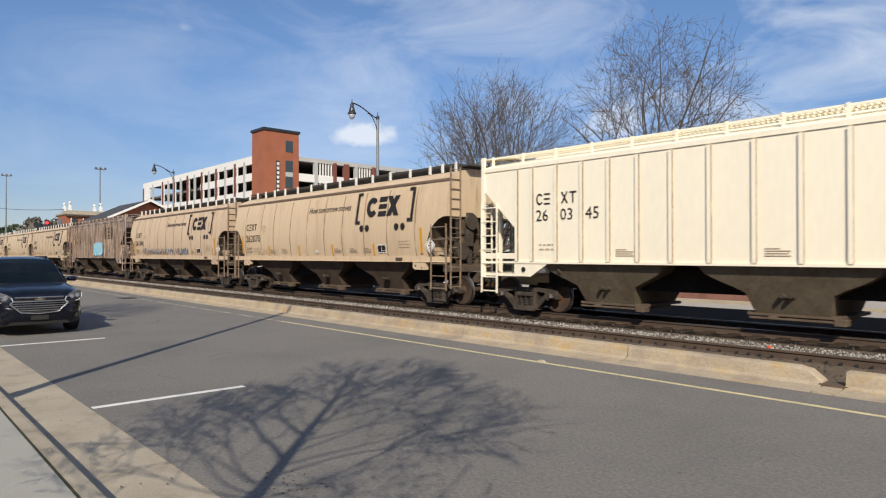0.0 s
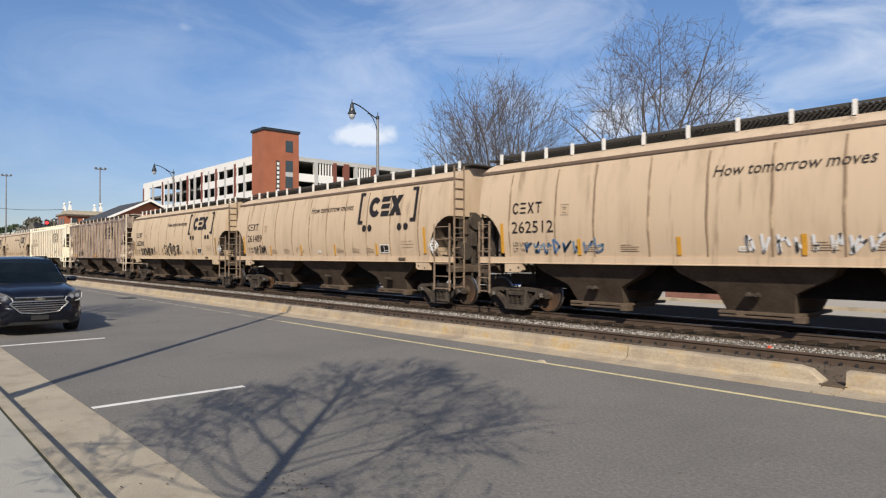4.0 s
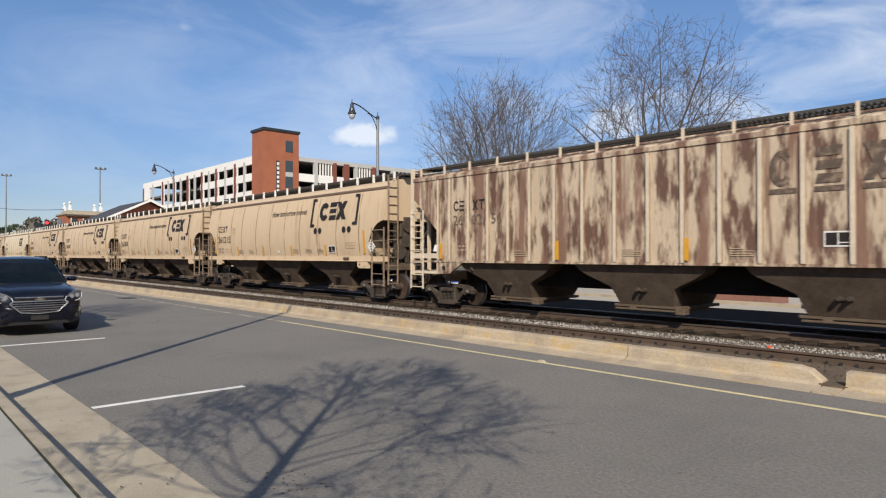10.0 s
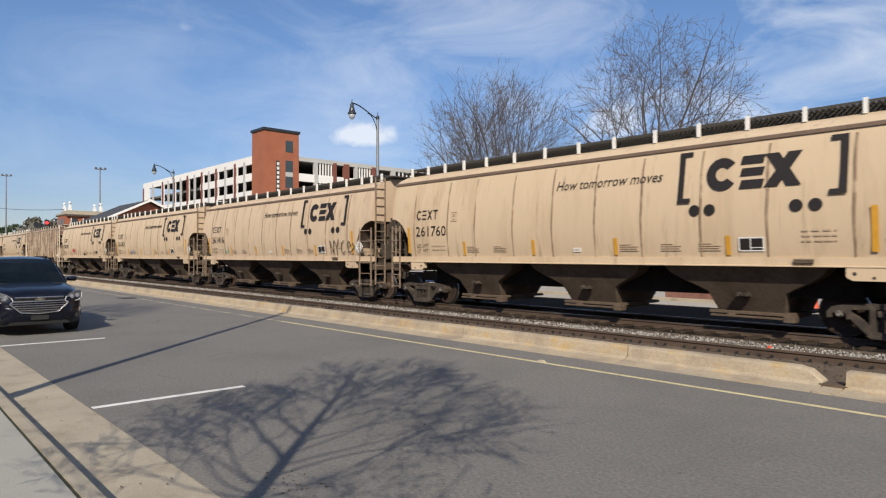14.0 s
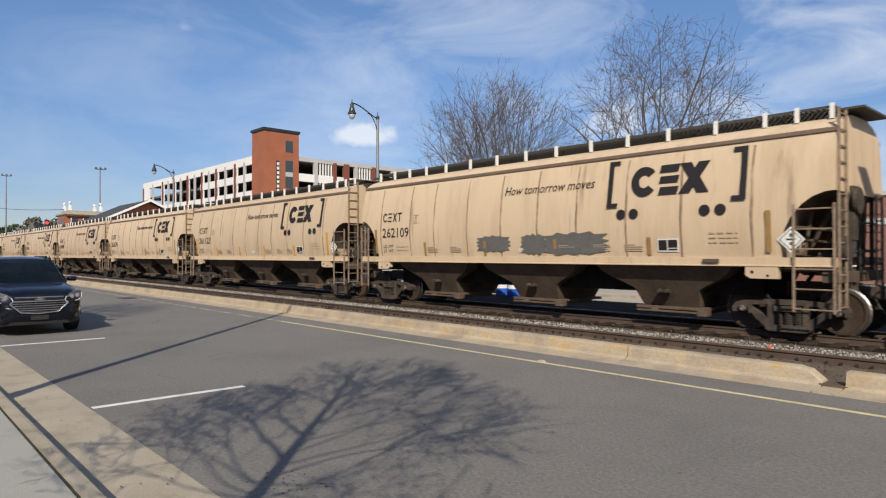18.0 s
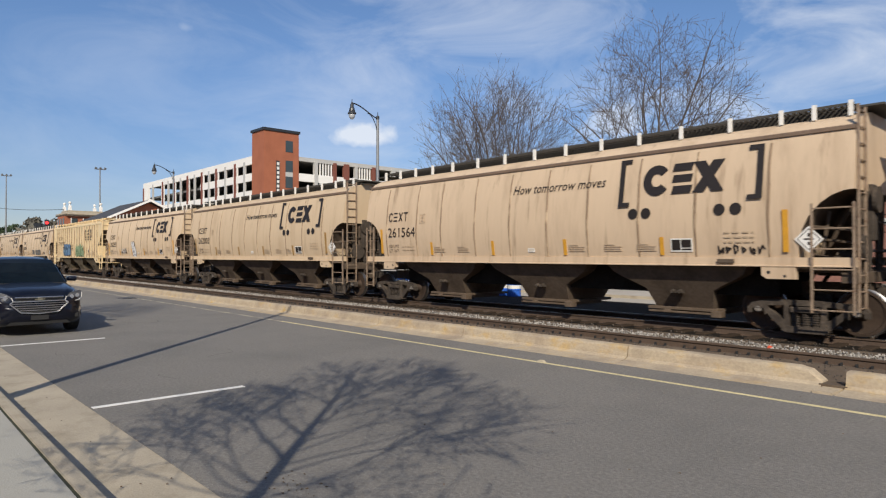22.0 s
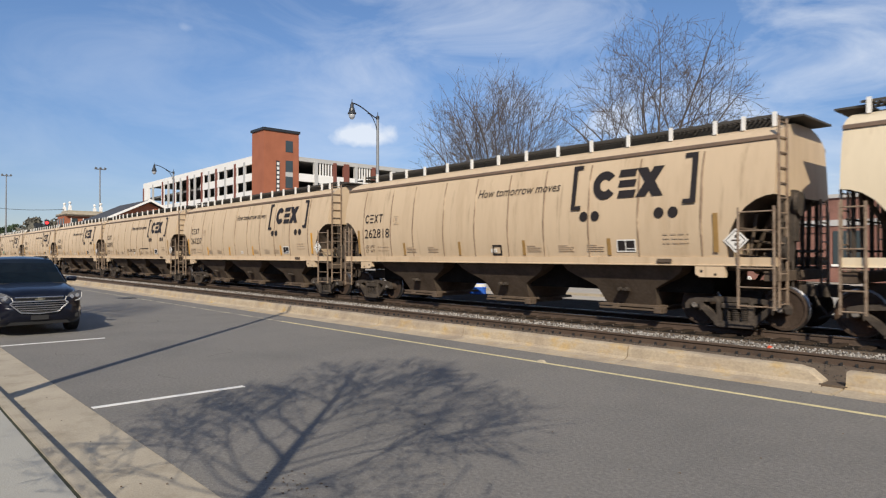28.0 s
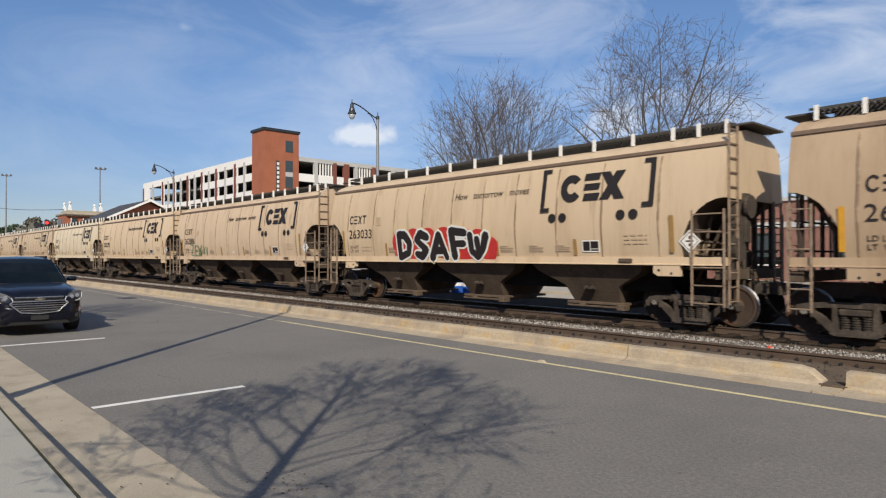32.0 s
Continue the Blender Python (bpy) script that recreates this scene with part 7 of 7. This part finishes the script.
# red and black letters
bubbles(TRAIN[32], -3.7, 1.42, [(0.3, 0.5, 0.35, 0.42, 0.2), (0.9, 0.62, 0.3, 0.4, -0.1), (1.5, 0.6, 0.3, 0.42, 0.0), (2.1, 0.66, 0.3, 0.36, 0.1), (2.8, 0.62, 0.32, 0.36, 0.0), (3.35, 0.5, 0.33, 0.42, -0.2), (3.7, 0.34, 0.22, 0.36, -0.3), (1.0, 0.25, 0.7, 0.18, 0.0), (2.6, 0.25, 0.9, 0.18, 0.0)], M["spray_red"], M["spray_red"], 0.0, 1.24, 1.08)
lettering(TRAIN[32], "DSAFU", -3.5, 0.85, 1.56, 2.34, ((0.40, M["spray_yellow"]), (0.38, M["spray_white"]), (0.25, M["black"])), 44)
scrawl(TRAIN[20], -3.6, -2.65, 1.72, 2.1, M["spray_white"], 14, 0.09)
scrawl(TRAIN[20], -3.7, -2.57, 1.7, 2.15, M["black"], 14, 0.035, lift=0.004)
bubbles(TRAIN[20], -1.36, 1.40, [(0.2, 0.85, 0.12, 0.3, 0.1), (0.52, 0.98, 0.17, 0.17, 0.0), (0.62, 0.5, 0.26, 0.34, 0.2), (0.32, 0.42, 0.22, 0.28, 0.1), (0.3, 0.12, 0.18, 0.1, 0.4), (0.66, 0.13, 0.22, 0.1, -0.3)], M["spray_white"], M["black"], 0.025)
lettering(TRAIN[20], "MS", -1.16, -0.8, 1.78, 1.92, ((0.018, M["black"]),), 16)
scrawl(TRAIN[23], -4.75, -3.8, 1.62, 2.15, M["spray_teal"], 17, 0.09)
scrawl(TRAIN[23], -3.6, -2.6, 1.62, 1.98, M["black"], 18, 0.028, letters=4)
lettering(TRAIN[31], "ZEW", -5.5, -3.95, 1.6, 2.2, ((0.045, M["spray_leaf"]),), 19)
scrawl(TRAIN[31], -3.8, -3.1, 1.6, 2.15, M["spray_leaf"], 19, 0.04)
scrawl(TRAIN[13], -4.9, -4.2, 1.65, 2.05, M["spray_teal"], 21, 0.025)
lettering(TRAIN[13], "NYCe", 5.0, 6.6, 1.68, 2.2, ((0.03, M["black"]),), 22)
scrawl(TRAIN[12], -3.6, -2.8, 1.7, 2.05, M["spray_blue"], 23, 0.05)
scrawl(TRAIN[11], -3.4, -2.2, 1.85, 2.22, M["spray_red"], 24, 0.028, letters=6)
scrawl(TRAIN[11], 0.3, 1.2, 1.6, 1.85, M["black"], 34, 0.03, letters=5)
scrawl(TRAIN[4], -6.0, -3.4, 1.65, 2.05, M["spray_blue"], 25, 0.06)
scrawl(TRAIN[4], 0.0, 3.2, 1.65, 2.05, M["spray_white"], 26, 0.06)
scrawl(TRAIN[-2], -5.0, 3.0, 1.65, 2.05, M["spray_blue"], 27, 0.06)
lettering(TRAIN[3], "OPIUM", -5.75, -4.55, 1.72, 2.05, ((0.045, M["black"]),), 28)
scrawl(TRAIN[3], -1.9, -1.2, 1.7, 2.05, M["grey_print"], 28, 0.03)
scrawl(TRAIN[22], 5.2, 6.2, 1.65, 1.85, M["black"], 29, 0.03)
scrawl(TRAIN[1], -4.8, -3.2, 1.6, 2.1, M["black"], 30, 0.03)
scrawl(TRAIN[-1], -5.3, -4.2, 1.65, 2.0, M["grey_print"], 31, 0.03)
blob(TRAIN[-3], 1.4, 2.1, 1.3, 0.5, M["spray_cyan"], 32)
part("handwriting", text_mesh("ATL..DEC 2021", 0.26, M["black"], stretch=1.1), None, TRAIN[26][0], "thin handwritten paint", at=tilt_at(-1.5, 1.85, 2.05))
part("small_print", bars_mesh(1, 1.6, 0.2, M["black"], 41), None, TRAIN[26][0], "handwritten line", at=tilt_at(1.35, 1.95, 2.15))
bm = bmesh.new()
for x0, z0, x1, z1 in ((0, 0, 0.36, 0.05), (0, 0.25, 0.36, 0.3), (0, 0.05, 0.05, 0.25), (0.31, 0.05, 0.36, 0.25)):
    box(bm, x0, -0.004, z0, x1, 0.004, z1)
part("stencil_frame", bm, M["black"], TRAIN[28][0], "black stencilled square", at=tilt_at(-0.05, 1.62, 1.92))
for k, x in ((1, -5.9), (1, 0.3), (10, -6.9), (10, -2.3), (10, 1.3), (10, 5.4)):
    bm = bmesh.new()
    box(bm, 0, -0.004, 0, 0.12 if k == 10 else 0.5, 0.004, 0.5 if k == 10 else 0.14)
    part("reflector", bm, M["orange"], TRAIN[k][0], "yellow reflective strip", at=pose(x, -1.632, 1.5))
bm = bmesh.new()
prism(bm, [(0, -0.24), (0.22, 0), (0, 0.24), (-0.22, 0)], -0.01, 0.01)
part("placard", bm, M["truck"], TRAIN[1][0], "dark diamond placard", at=pose(-3.6, -1.60, 1.80))
for k in (0, 1, 10, 19):
    for x in (-3.6, -0.1, 2.5):
        part("small_print", DECAL["print_c"], None, TRAIN[k][0], at=pose(x - 0.2, -1.575, 1.6))


def motions():
    times = [0.0, 4.0, 8.0, 12.0, 16.0, 20.0, 24.0, 28.0, 32.0]
    for k, e in TRAIN.items():
        if k == "base":
            continue
        walk(e[0], [(t, pose(corner_x(k, t) - e[1], TRACK_Y, RAIL)) for t in times])
    # the wheels all turn alike: two turning paths, one for each axle of a truck
    turning = {}
    for ob in list(bpy.data.objects):
        if not ob.name.startswith("wheelset"):
            continue
        side = 1 if ob.matrix_basis.translation.x > 0 else -1
        if side not in turning:
            rows = []
            for i in range(961):
                t = i / 30.0
                rows.append((t, pose(side * WB, 0, 0.4855, 0, -math.degrees((17.553 * t - 0.009586 * t * t) / 0.457), 0)))
            walk(ob, rows)
            turning[side] = ob
        else:
            ob.rotation_mode = "QUATERNION"
            ob.animation_data_create()
            ob.animation_data.action = turning[side].animation_data.action
            ob.animation_data.action_slot = turning[side].animation_data.action_slot


motions()
